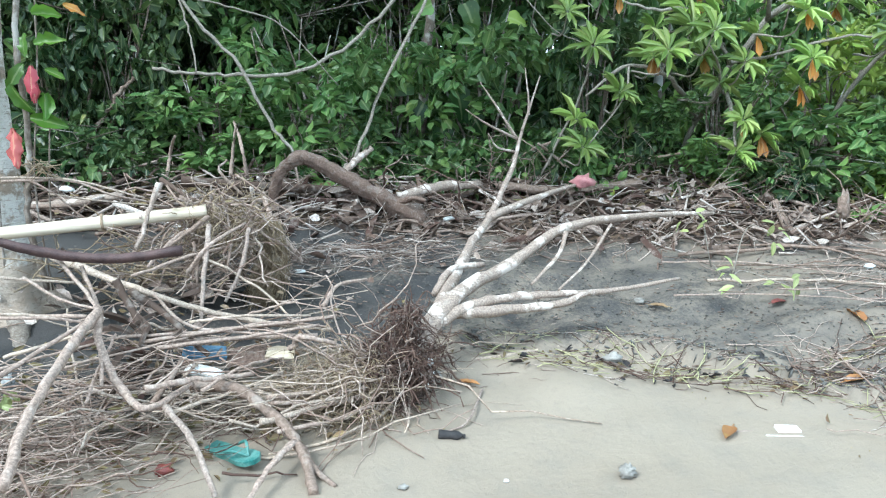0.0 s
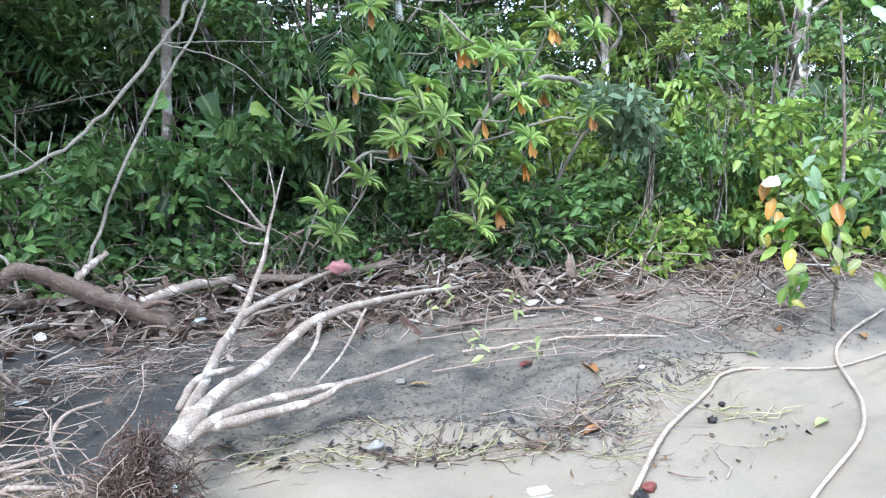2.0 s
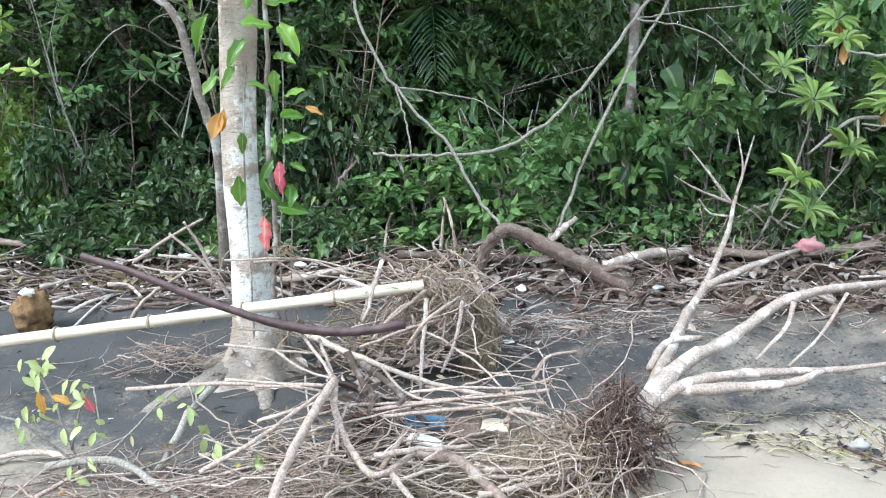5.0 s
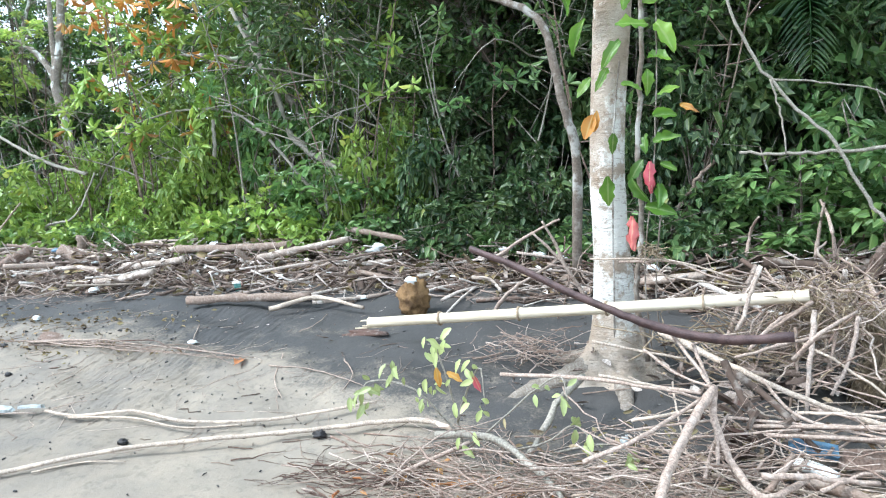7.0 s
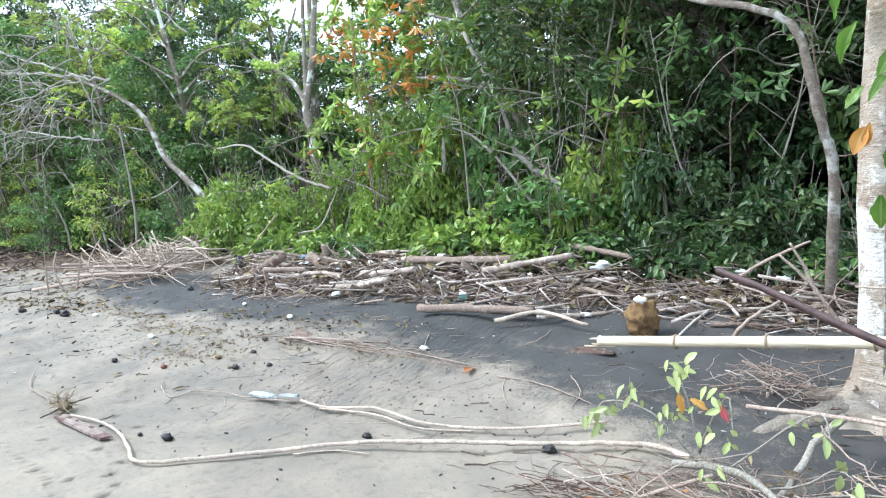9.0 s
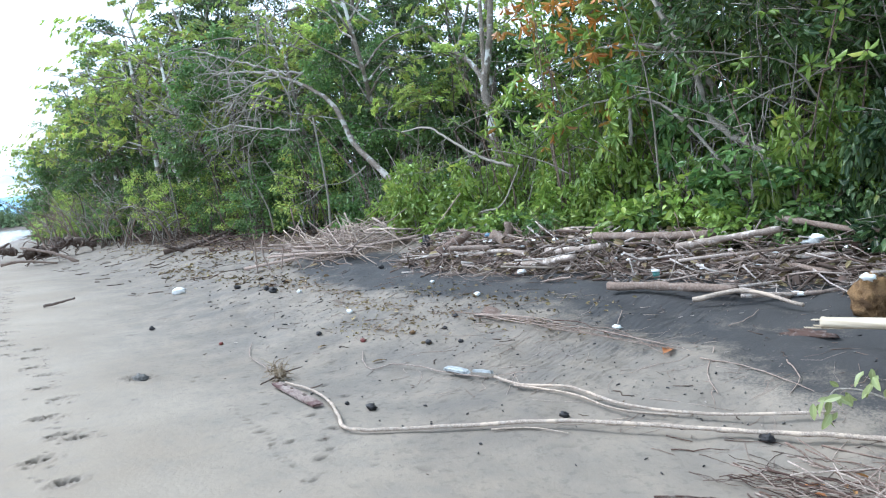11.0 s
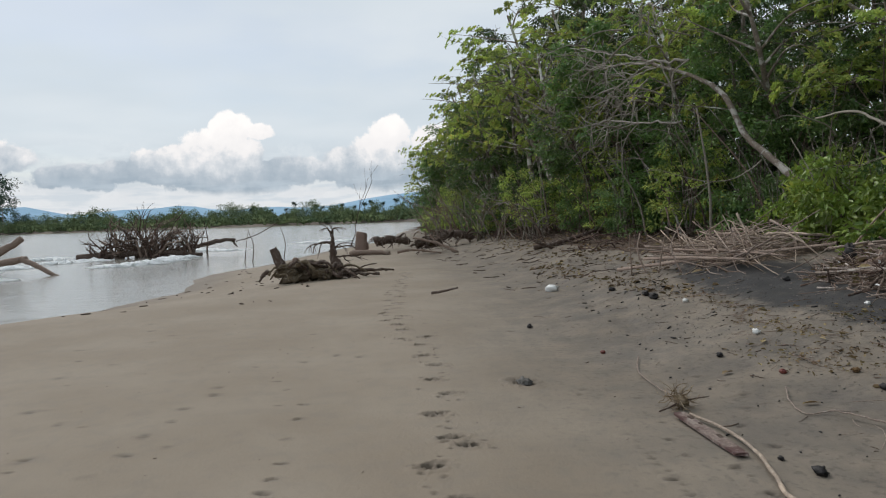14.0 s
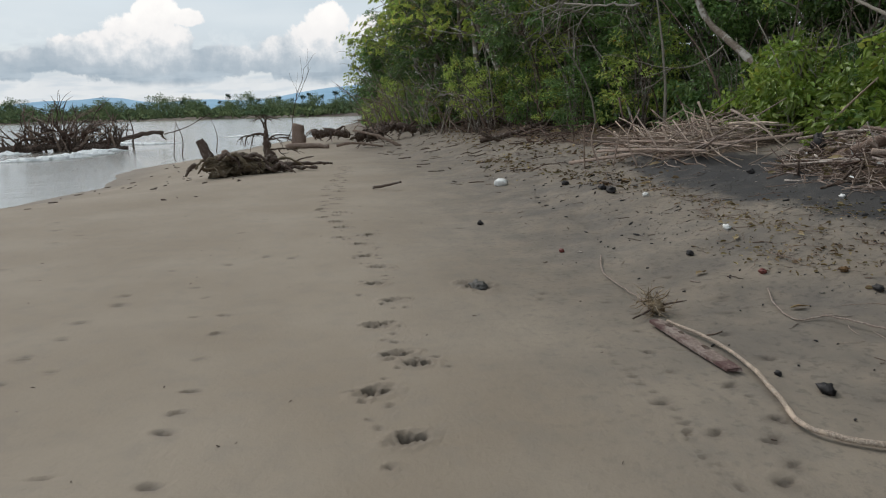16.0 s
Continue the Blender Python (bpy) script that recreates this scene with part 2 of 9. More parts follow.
PALEWOOD = wood("bleached_bark", [(0.0, (0.36, 0.275, 0.225)), (1.0, (0.49, 0.40, 0.335))], 20, patch=(0.56, 0.49, 0.435))
BROWNROOT = wood("root_hair", [(0.0, (0.05, 0.026, 0.022)), (0.6, (0.095, 0.05, 0.042)), (1.0, (0.17, 0.10, 0.075))])
FIBRE = wood("dry_fibres", [(0.0, (0.27, 0.195, 0.115)), (1.0, (0.52, 0.41, 0.27))])
VINE = wood("pale_vine", [(0.0, (0.47, 0.36, 0.28)), (1.0, (0.62, 0.52, 0.43))], 20, patch=(0.52, 0.41, 0.32))
PURPLE = plain("dark_vine_bark", (0.045, 0.026, 0.026), (0.10, 0.06, 0.055), 18, 0.6, 0.7)
BARK = wood("living_bark", [(0.0, (0.12, 0.10, 0.08)), (1.0, (0.24, 0.20, 0.165))], 8, bump=0.9, dist=0.006, patch=(0.34, 0.32, 0.29))
WHITEBARK = wood("lichened_bark", [(0.0, (0.30, 0.26, 0.22)), (1.0, (0.36, 0.31, 0.26))], 7, bump=0.8, dist=0.006, patch=(0.66, 0.65, 0.61))


def pale_bark():
    """Beige bark under white lichen, with fine rings across the trunk."""
    m, k = material("white_patched_bark")
    v = k.n("TexCoord").outputs["Object"]
    ring = k.noise(k.vmath("MULTIPLY", v, (9, 9, 55)), 1.0, 4, 0.6)
    fleck = k.noise(v, 70, 4, 0.65)
    c = k.mix(k.step(k.noise(v, 6, 4), 0.35, 0.65), (0.30, 0.235, 0.18), (0.41, 0.345, 0.285))
    xyz = k.n("SeparateXYZ")
    k.put(xyz.inputs[0], v)
    high = k.math("MULTIPLY", k.step(xyz.outputs[2], 1.1, 1.7), 0.16)
    foot = k.math("MULTIPLY", k.math("SUBTRACT", 1.0, k.step(xyz.outputs[2], 0.36, 0.60)), 0.22)
    lichen = k.math("SUBTRACT", k.math("SUBTRACT", k.noise(v, 5, 7, 0.72), high), foot)
    c = k.mix(k.math("MULTIPLY", k.step(lichen, 0.40, 0.49), 0.85), c, (0.63, 0.61, 0.57))
    blot = k.noise(k.vmath("MULTIPLY", v, (16, 16, 22)), 1.0, 5, 0.7)
    c = k.mix(k.math("MULTIPLY", k.step(blot, 0.56, 0.66), 0.7), c, (0.24, 0.17, 0.12))
    tick = k.noise(k.vmath("MULTIPLY", v, (22, 22, 150)), 1.0, 3, 0.6)
    c = k.mix(k.math("MULTIPLY", k.step(tick, 0.57, 0.68), 0.55), c, (0.20, 0.155, 0.12))
    c = k.mix(k.math("MULTIPLY", k.step(fleck, 0.60, 0.72), 0.5), c, (0.15, 0.12, 0.09))
    finish(k, c, 0.9, k.math("ADD", k.math("ADD", ring, fleck), k.noise(v, 18, 5, 0.7)), 1.0, 0.010, spec=0.2)
    return m


def dry_bamboo():
    """Smooth cream culm with faint streaks along its length."""
    m, k = material("dry_bamboo")
    v = k.n("TexCoord").outputs["Object"]
    streak = k.noise(k.vmath("MULTIPLY", v, (1.2, 60, 60)), 1.0, 4, 0.6)
    c = k.mix(k.step(streak, 0.35, 0.7), (0.46, 0.37, 0.26), (0.66, 0.57, 0.44))
    c = k.mix(k.math("MULTIPLY", k.step(k.noise(v, 3, 4), 0.45, 0.7), 0.4), c, (0.60, 0.55, 0.47))
    finish(k, c, 0.5, streak, 0.25, 0.003, spec=0.4)
    return m


BAMBOO, BIGBARK = dry_bamboo(), pale_bark()
NODE = plain("bamboo_node", (0.20, 0.14, 0.09), (0.33, 0.25, 0.17), 40, 0.8)
ROOTBARK = wood("sandy_root_bark", [(0.0, (0.26, 0.225, 0.185)), (1.0, (0.34, 0.295, 0.25))], 15, bump=0.9, dist=0.008)
BLEACHED = wood("bleached_twigs", [(0.0, (0.42, 0.38, 0.34)), (1.0, (0.66, 0.62, 0.57))], 16)
LIANA = wood("pale_liana", [(0.0, (0.30, 0.27, 0.22)), (1.0, (0.45, 0.42, 0.36))], 16)
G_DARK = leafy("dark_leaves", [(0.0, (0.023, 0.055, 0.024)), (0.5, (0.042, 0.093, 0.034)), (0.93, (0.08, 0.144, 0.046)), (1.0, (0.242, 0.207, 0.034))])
G_MID = leafy("green_leaves", [(0.0, (0.058, 0.136, 0.044)), (0.5, (0.11, 0.22, 0.064)), (0.92, (0.192, 0.308, 0.084)), (1.0, (0.505, 0.421, 0.07))])
G_YELLOW = leafy("yellow_green_leaves", [(0.0, (0.132, 0.23, 0.041)), (0.5, (0.244, 0.372, 0.064)), (0.88, (0.411, 0.508, 0.097)), (1.0, (0.587, 0.469, 0.078))])
G_CROWN = leafy("crown_leaves", [(0.0, (0.208, 0.332, 0.067)), (0.5, (0.416, 0.539, 0.122)), (0.84, (0.612, 0.661, 0.184)), (0.93, (0.564, 0.392, 0.097)), (1.0, (0.674, 0.281, 0.062))], light=0.45)
G_GREY = leafy("grey_green_leaves", [(0.0, (0.19, 0.31, 0.17)), (1.0, (0.42, 0.56, 0.36))], rough=0.3)
G_ROSETTE = leafy("rosette_leaves", [(0.0, (0.13, 0.24, 0.045)), (0.6, (0.25, 0.37, 0.08)), (1.0, (0.42, 0.49, 0.16))], rough=0.3)
G_PALE = leafy("pale_leaves", [(0.0, (0.26, 0.33, 0.11)), (0.8, (0.46, 0.50, 0.22)), (1.0, (0.50, 0.40, 0.14))])
G_VINE = leafy("vine_leaves", [(0.0, (0.05, 0.15, 0.02)), (0.6, (0.13, 0.27, 0.035)), (0.9, (0.27, 0.38, 0.06)), (1.0, (0.45, 0.42, 0.08))], rough=0.3, light=0.5)
WITHERED = leafy("withered_leaves", [(0.0, (0.30, 0.10, 0.04)), (0.6, (0.44, 0.19, 0.075)), (1.0, (0.40, 0.25, 0.10))], rough=0.7, light=0.15)
ORANGE = leafy("orange_leaves", [(0.0, (0.42, 0.13, 0.03)), (0.6, (0.55, 0.24, 0.05)), (1.0, (0.50, 0.36, 0.07))])
GOLD = leafy("golden_leaves", [(0.0, (0.36, 0.38, 0.05)), (0.6, (0.56, 0.46, 0.06)), (1.0, (0.62, 0.40, 0.06))])
RED = leafy("red_leaves", [(0.0, (0.34, 0.035, 0.06)), (1.0, (0.44, 0.085, 0.105))], light=0.12)
DRY = leafy("dry_leaves", [(0.0, (0.07, 0.04, 0.025)), (0.5, (0.20, 0.12, 0.07)), (0.9, (0.36, 0.26, 0.16)), (1.0, (0.45, 0.34, 0.08))], rough=0.8, light=0.1)
PALM = leafy("palm_leaves", [(0.0, (0.016, 0.05, 0.016)), (1.0, (0.045, 0.11, 0.025))])
STRAW = plain("green_straw", (0.26, 0.26, 0.12), (0.46, 0.42, 0.25), 12, 0.8, 0.2)
DIRT = plain("dark_clods", (0.07, 0.066, 0.062), (0.17, 0.16, 0.145), 30, 0.95, 0.6)
WHITE = plain("white_foam", (0.72, 0.72, 0.70), (0.85, 0.85, 0.83), 20, 0.6, 0.2)
CLEAR = plain("cloudy_plastic", (0.20, 0.21, 0.21), (0.52, 0.53, 0.52), 25, 0.35, 0.3)
TEAL = plain("teal_rubber", (0.02, 0.13, 0.115), (0.12, 0.25, 0.22), 20, 0.5, 0.2)
BLUE = plain("blue_plastic", (0.07, 0.14, 0.22), (0.13, 0.23, 0.32), 20, 0.5, 0.2)
BLACK = plain("black_husk", (0.012, 0.011, 0.012), (0.035, 0.03, 0.03), 30, 0.6, 0.6)
HUSK = plain("coconut_husk", (0.10, 0.055, 0.025), (0.27, 0.16, 0.07), 14, 0.95, 1.0, 0.01)
PINK = plain("pink_cloth", (0.40, 0.16, 0.17), (0.55, 0.28, 0.28), 20, 0.9, 0.3)
STONE = plain("grey_stone", (0.20, 0.185, 0.165), (0.34, 0.32, 0.29), 20, 0.9, 0.4)
REDNUT = plain("red_fruit", (0.13, 0.03, 0.026), (0.22, 0.06, 0.045), 30, 0.5, 0.3)
CREAM = plain("bleached_leaf", (0.50, 0.45, 0.27), (0.66, 0.60, 0.40), 20, 0.6, 0.3)
FOAM = plain("water_foam", (0.75, 0.78, 0.78), (0.9, 0.92, 0.92), 12, 0.6, 0.6, 0.02)
FAR_GREEN = plain("far_woods", (0.095, 0.15, 0.075), (0.22, 0.27, 0.12), 0.12, 0.95, 0.8, 0.5)
FAR_DARK = plain("far_dark_woods", (0.045, 0.085, 0.06), (0.08, 0.13, 0.085), 0.12, 0.95, 0.8, 0.5)
# the blue of distant haze is put into the hills' base colour
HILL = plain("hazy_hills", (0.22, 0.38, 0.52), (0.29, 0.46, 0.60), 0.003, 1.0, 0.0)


# ---- geometry helpers ----
R = random.Random(11)
rng = np.random.default_rng(4)


def np_mesh(name, verts, quads, mats, smooth=True, index=None):
    verts, quads = np.asarray(verts, np.float32).reshape(-1, 3), np.asarray(quads, np.int32).reshape(-1, 4)
    me = bpy.data.meshes.new(name)
    me.vertices.add(len(verts))
    me.vertices.foreach_set("co", verts.ravel())
    me.loops.add(quads.size)
    me.loops.foreach_set("vertex_index", quads.ravel())
    me.polygons.add(len(quads))
    me.polygons.foreach_set("loop_start", np.arange(0, quads.size, 4, dtype=np.int32))
    me.polygons.foreach_set("use_smooth", np.full(len(quads), smooth))
    for m in mats if isinstance(mats, (list, tuple)) else [mats]:
        me.materials.append(m)
    if index is not None:
        me.polygons.foreach_set("material_index", np.asarray(index, np.int32))
    # blades carry a mark that is strongest along the midrib
    if len(quads) > 1 and tuple(quads[0]) == (0, 1, 2, 3) and tuple(quads[1]) == (0, 3, 4, 5) and len(verts) % 6 == 0:
        mark = np.tile([1, 0, 0, 1, 0, 0], len(verts) // 6)
    elif tuple(quads[0]) == (0, 1, 6, 5) and len(verts) % 5 == 0:
        mark = np.tile([0, 0.5, 1, 0.5, 0], len(verts) // 5)
    else:
        mark = None
    if mark is not None:
        me.attributes.new("midrib", "FLOAT", "POINT").data.foreach_set("value", mark.astype(np.float32))
    me.update(calc_edges=True)
    return me


def join(*sets):
    """Several (verts, quads) as one."""
    vs, qs, n = [], [], 0
    for v, q in sets:
        v, q = np.asarray(v, float).reshape(-1, 3), np.asarray(q, int).reshape(-1, 4)
        vs.append(v)
        qs.append(q + n)
        n += len(v)
    return np.concatenate(vs), np.concatenate(qs)


def tubes(P, rad, sides=6, ridge=0.16):
    """Tapered, lengthwise ridged tubes along lines P (n, k, 3) with radii (n, k) or (k,), closed at both ends."""
    P = np.asarray(P, float)
    if P.ndim == 2:
        P = P[None]
    n, k, _ = P.shape
    rad = np.broadcast_to(np.asarray(rad, float), (n, k))
    T = np.gradient(P, axis=1)
    T /= np.linalg.norm(T, axis=-1, keepdims=True) + 1e-9
    mean = T.mean(1)
    ref = np.where(np.abs(mean[:, 2:3]) > 0.85, [[1.0, 0, 0]], [[0, 0, 1.0]])[:, None]
    U = np.cross(T, np.broadcast_to(ref, T.shape))
    U /= np.linalg.norm(U, axis=-1, keepdims=True) + 1e-9
    W = np.cross(T, U)
    P = np.concatenate([P[:, :1], P, P[:, -1:]], 1)
    rad = np.concatenate([rad[:, :1] * 0.05, rad, rad[:, -1:] * 0.05], 1)
    U, W = (np.concatenate([A[:, :1], A, A[:, -1:]], 1) for A in (U, W))
    k += 2
    ang = np.arange(sides) * 2 * np.pi / sides
    bark = 1 + ridge * rng.uniform(-1, 1, (n, 1, sides, 1)) * (1 if sides > 4 else 0)
    V = P[:, :, None] + rad[:, :, None, None] * bark * (np.cos(ang)[None, None, :, None] * U[:, :, None] + np.sin(ang)[None, None, :, None] * W[:, :, None])
    i, j, s = np.meshgrid(np.arange(n), np.arange(k - 1), np.arange(sides), indexing="ij")
    at = lambda i, j, s: (i * k + j) * sides + s % sides  # noqa: E731
    Q = np.stack([at(i, j, s), at(i, j, s + 1), at(i, j + 1, s + 1), at(i, j + 1, s)], -1)
    return V.reshape(-1, 3), Q.reshape(-1, 4)


def curve(pts, per=5):
    """A smooth line through a few points."""
    p = np.asarray(pts, float)
    if len(p) == 2:
        t = np.linspace(0, 1, per + 1)[:, None]
        return p[0] + (p[1] - p[0]) * t
    q = np.concatenate([[2 * p[0] - p[1]], p, [2 * p[-1] - p[-2]]])
    out = []
    for a, b, c, d in zip(q, q[1:], q[2:], q[3:]):
        for t in np.arange(per) / per:
            out.append(0.5 * ((2 * b) + (c - a) * t + (2 * a - 5 * b + 4 * c - d) * t * t + (3 * b - a - 3 * c + d) * t**3))
    out.append(p[-1])
    return np.array(out)


def limb(pts, r0, r1, sides=7, per=5, rough=0.12, wob=0.25):
    """A branch: a smooth line with knots and small bends."""
    line = curve(pts, per)
    n = len(line)
    r = np.linspace(r0, r1, n)
    line = line + rng.normal(0, 1, line.shape) * r[:, None] * wob
    line[0] = pts[0]
    return tubes(line, r * (1 + rng.normal(0, rough, n)), sides)


def branching(p, d, ln, r, depth, fan=0.6, sag=0.0, sides=5, kids=(2, 3)):
    """A crooked dead branch that forks again and again: a list of (verts, quads)."""
    p, d = np.array(p, float), np.array(d, float)
    d /= np.linalg.norm(d)
    pts = [p]
    for i in range(3):
        d = d + np.array([R.gauss(0, 0.22), R.gauss(0, 0.22), R.gauss(0, 0.16) - sag])
        d /= np.linalg.norm(d)
        pts.append(pts[-1] + d * ln / 3)
    out = [limb(pts, r, r * 0.55, sides, 3, 0.12, 0.3)]
    if depth > 0:
        for k in range(R.randint(*kids)):
            s = pts[R.choice((2, 2, 3))] if k else pts[3]
            e = d + np.array([R.gauss(0, fan), R.gauss(0, fan), R.gauss(0.05, fan * 0.7)])
            out += branching(s, e, ln * R.uniform(0.5, 0.8), r * 0.55, depth - 1, fan, sag * 1.3, max(3, sides - 1), kids)
    return out


def leaves(C, D, N, L, W, fold=0.25, droop=0.15, blunt=False):
    """Leaves with base C, heading D, upper side N, length L and width W: two folded, bent halves each."""
    C, D, N = (np.asarray(A, float).reshape(-1, 3) for A in (C, D, N))
    n = len(C)
    L, W = (np.broadcast_to(np.asarray(A, float), (n,))[:, None] for A in (L, W))
    D = D / (np.linalg.norm(D, axis=1, keepdims=True) + 1e-9)
    S = np.cross(D, N)
    S /= np.linalg.norm(S, axis=1, keepdims=True) + 1e-9
    N = np.cross(S, D)
    a, b = (0.35, 0.75) if blunt else (0.25, 0.62)
    wa, wb = (0.36, 0.5) if blunt else (0.42, 0.46)
    base, tip = C, C + D * L - N * L * droop
    r1, r2 = C + D * L * a + S * W * wa + N * W * fold, C + D * L * b + S * W * wb + N * (W * fold - L * droop * 0.4)
    l1, l2 = C + D * L * a - S * W * wa + N * W * fold, C + D * L * b - S * W * wb + N * (W * fold - L * droop * 0.4)
    V = np.stack([base, r1, r2, tip, l2, l1], 1)
    o = np.arange(n)[:, None] * 6
    Q = np.stack([o + [0, 1, 2, 3], o + [0, 3, 4, 5]], 1)
    return V.reshape(-1, 3), Q.reshape(-1, 4)


def broad_leaf(c, d, n, L, W, cup=0.15, droop=0.2, seg=7, heart=False, crumple=0.05):
    """One large oval leaf with a midrib, cupped and bent, its edge slightly wavy."""
    d, n = np.array(d, float), np.array(n, float)
    d /= np.linalg.norm(d)
    s = np.cross(d, n)
    s /= np.linalg.norm(s)
    n = np.cross(s, d)
    V, Q = [], []
    for i in range(seg + 1):
        t = i / seg
        w = W * (math.sin(math.pi * min(1, t * 0.93 + 0.035)) ** 0.75) * (1.1 - 0.35 * t) * 0.5
        if heart:
            w = W * 0.5 * (1 - t) ** 0.62 * min(1, 0.55 + 3 * t) * 1.15
        mid = np.array(c, float) + d * L * t - n * L * droop * t * t
        for j in (-1, -0.5, 0, 0.5, 1):
            V.append(mid + s * w * j + n * (cup * w * j * j + crumple * W * R.uniform(-1, 1) * (0.3 + abs(j))) + s * w * j * R.uniform(-2.4, 1.0) * crumple)
    for i in range(seg):
        for j in range(4):
            o = i * 5 + j
            Q.append((o, o + 1, o + 6, o + 5))
    return V, Q


def unit(n, up=0.0):
    d = rng.normal(0, 1, (n, 3))
    d[:, 2] += up
    return d / np.linalg.norm(d, axis=1, keepdims=True)


def clump(centres, radius, per, L, W, up=0.35, flat=0.8, droop=0.2):
    """Small leaves strewn through round clumps, heading outward and hanging a little."""
    centres = np.repeat(np.asarray(centres, float).reshape(-1, 3), per, 0)
    n = len(centres)
    rad = np.repeat(np.broadcast_to(np.asarray(radius, float), (n // per,)), per)
    off = unit(n, 0.1)
    off[:, 2] *= flat
    C = centres + off * (rad * rng.random(n) ** 0.45)[:, None]
    D = off + unit(n) * 0.8
    D[:, 2] -= 0.25
    return leaves(C, D, unit(n, 1.6), L * rng.uniform(0.6, 1.25, n), W * rng.uniform(0.7, 1.2, n), droop=droop)


def rosette(C, axis, per, L, W, spread=0.9, droop=0.35):
    """Leaves standing round the ends of twigs."""
    C, axis = np.asarray(C, float).reshape(-1, 3), np.asarray(axis, float).reshape(-1, 3)
    n = len(C)
    axis = axis / np.linalg.norm(axis, axis=1, keepdims=True)
    side = np.cross(axis, unit(n))
    side /= np.linalg.norm(side, axis=1, keepdims=True)
    other = np.cross(axis, side)
    ang = np.arange(per) * 2.399 + rng.uniform(0, 6, (n, 1))
    out = np.cos(ang)[..., None] * side[:, None] + np.sin(ang)[..., None] * other[:, None]
    tilt = spread * rng.uniform(0.55, 1.25, (n, per))[..., None]
    D = out * np.sin(tilt) + axis[:, None] * np.cos(tilt)
    N = axis[:, None] * np.sin(tilt) - out * np.cos(tilt)
    base = C[:, None] + out * 0.01
    return leaves(np.broadcast_to(base, D.shape), D, N, (L * rng.uniform(0.7, 1.15, n * per)), W * rng.uniform(0.8, 1.15, n * per), droop=droop, blunt=True)


def thing(name, label, category, at=(0, 0, 0), group=""):
    return_ob = new(name)
    return_ob.location = at
    return_ob.empty_display_size = 0.1
    return tagged(return_ob, label, category, group)


def part(name, vq, mat, parent=None, label="", smooth=True):
    """One mesh object from (verts, quads), under a thing or a part. Its points are given in the parent's own space."""
    ob = new(name, np_mesh(name, *vq, mat, smooth))
    ob.parent = parent
    return tagged(ob, label) if label else ob


def solid(name, vq, mat, label, category, group="", smooth=True):
    """A thing that is one mesh."""
    return tagged(new(name, np_mesh(name, *vq, mat, smooth)), label, category, group)


def lump(c, size, rough=0.15, seg=12, rings=8, freq=3.0):
    """An uneven rounded body."""
    V = []
    s = R.random() * 50
    for i in range(rings + 1):
        th = math.pi * i / rings
        for j in range(seg):
            ph = 2 * math.pi * j / seg
            d = Vector((math.sin(th) * math.cos(ph), math.sin(th) * math.sin(ph), math.cos(th)))
            f = 1 + rough * noise.noise(d * freq + Vector((s, s, s))) * 1.6
            V.append((c[0] + d.x * size[0] * f, c[1] + d.y * size[1] * f, c[2] + d.z * size[2] * f))
    Q = [(i * seg + j, (i + 1) * seg + j, (i + 1) * seg + (j + 1) % seg, i * seg + (j + 1) % seg) for i in range(rings) for j in range(seg)]
    return V, Q


def slab(c, size, yaw=0.0, pitch=0.0, roll=0.0, bend=0.0, seg=4, ragged=0.0):
    """A bent board with thickness: length along x."""
    m = pose(*c, math.degrees(roll), math.degrees(pitch), math.degrees(yaw))
    V, Q = [], []
    for i in range(seg + 1):
        u = i / seg - 0.5
        w = 1 - ragged * R.random() * (abs(u) * 2) ** 2
        for y, z in ((-1, -1), (1, -1), (1, 1), (-1, 1)):
            V.append(m @ Vector((u * size[0] + (ragged * 0.1 * size[0] * R.uniform(-1, 1) if i in (0, seg) else 0), y * size[1] / 2 * w, z * size[2] / 2 + bend * (0.25 - u * u) - bend * 0.1 * y * y)))
    for i in range(seg):
        o = i * 4
        Q += [(o + a, o + (a + 1) % 4, o + 4 + (a + 1) % 4, o + 4 + a) for a in range(4)]
    e = seg * 4
    Q += [(3, 2, 1, 0), (e, e + 1, e + 2, e + 3)]
    return [tuple(v) for v in V], Q


# ---- the ground ----
EDGE_X = [-300, -120, -56, -37, -26.6, -23.5, -17.8, -14.2, -13.2, -8, 0, 60]
EDGE_Y = [40, 22, 5.3, -0.1, -2.3, -3.6, -3.2, -4.2, -5.2, -10, -16, -30]
RISE_U = [2.8, 3.5, 4.5, 5.5, 6.5, 8, 40, 400]
RISE_Z = [0, 0.07, 0.25, 0.42, 0.55, 0.62, 0.8, 1.0]
WATER_Z = -0.4


def smooth01(a, b, x):
    t = np.clip((np.asarray(x, float) - a) / (b - a), 0, 1)
    return t * t * (3 - 2 * t)


STRAND_X = [-12, -8, -4, -2.3, -1.2, -0.6, 0.5, 1.0, 1.7, 2.2, 2.6, 3.0, 3.2, 3.5, 3.8, 4.3, 6]
STRAND_U = [5.0, 4.5, 4.65, 4.3, 3.95, 3.6, 3.4, 3.65, 3.76, 3.68, 3.54, 3.36, 3.3, 3.55, 3.85, 4.1, 4.15]


def strand_u(x):
    """Foot of the dark bank, across the beach from the bank's own line."""
    x = np.asarray(x, float)
    return np.interp(x, STRAND_X, STRAND_U) + 0.03 * np.sin(x * 5) + 0.02 * np.sin(x * 13)


def bank_shift(x):
    """How far the foot of the bank is moved along y."""
    x = np.asarray(x, float)
    return -0.55 * np.clip(x - 2.5, 0, 5.5) + 0.7 * smooth01(-6, -12, x)


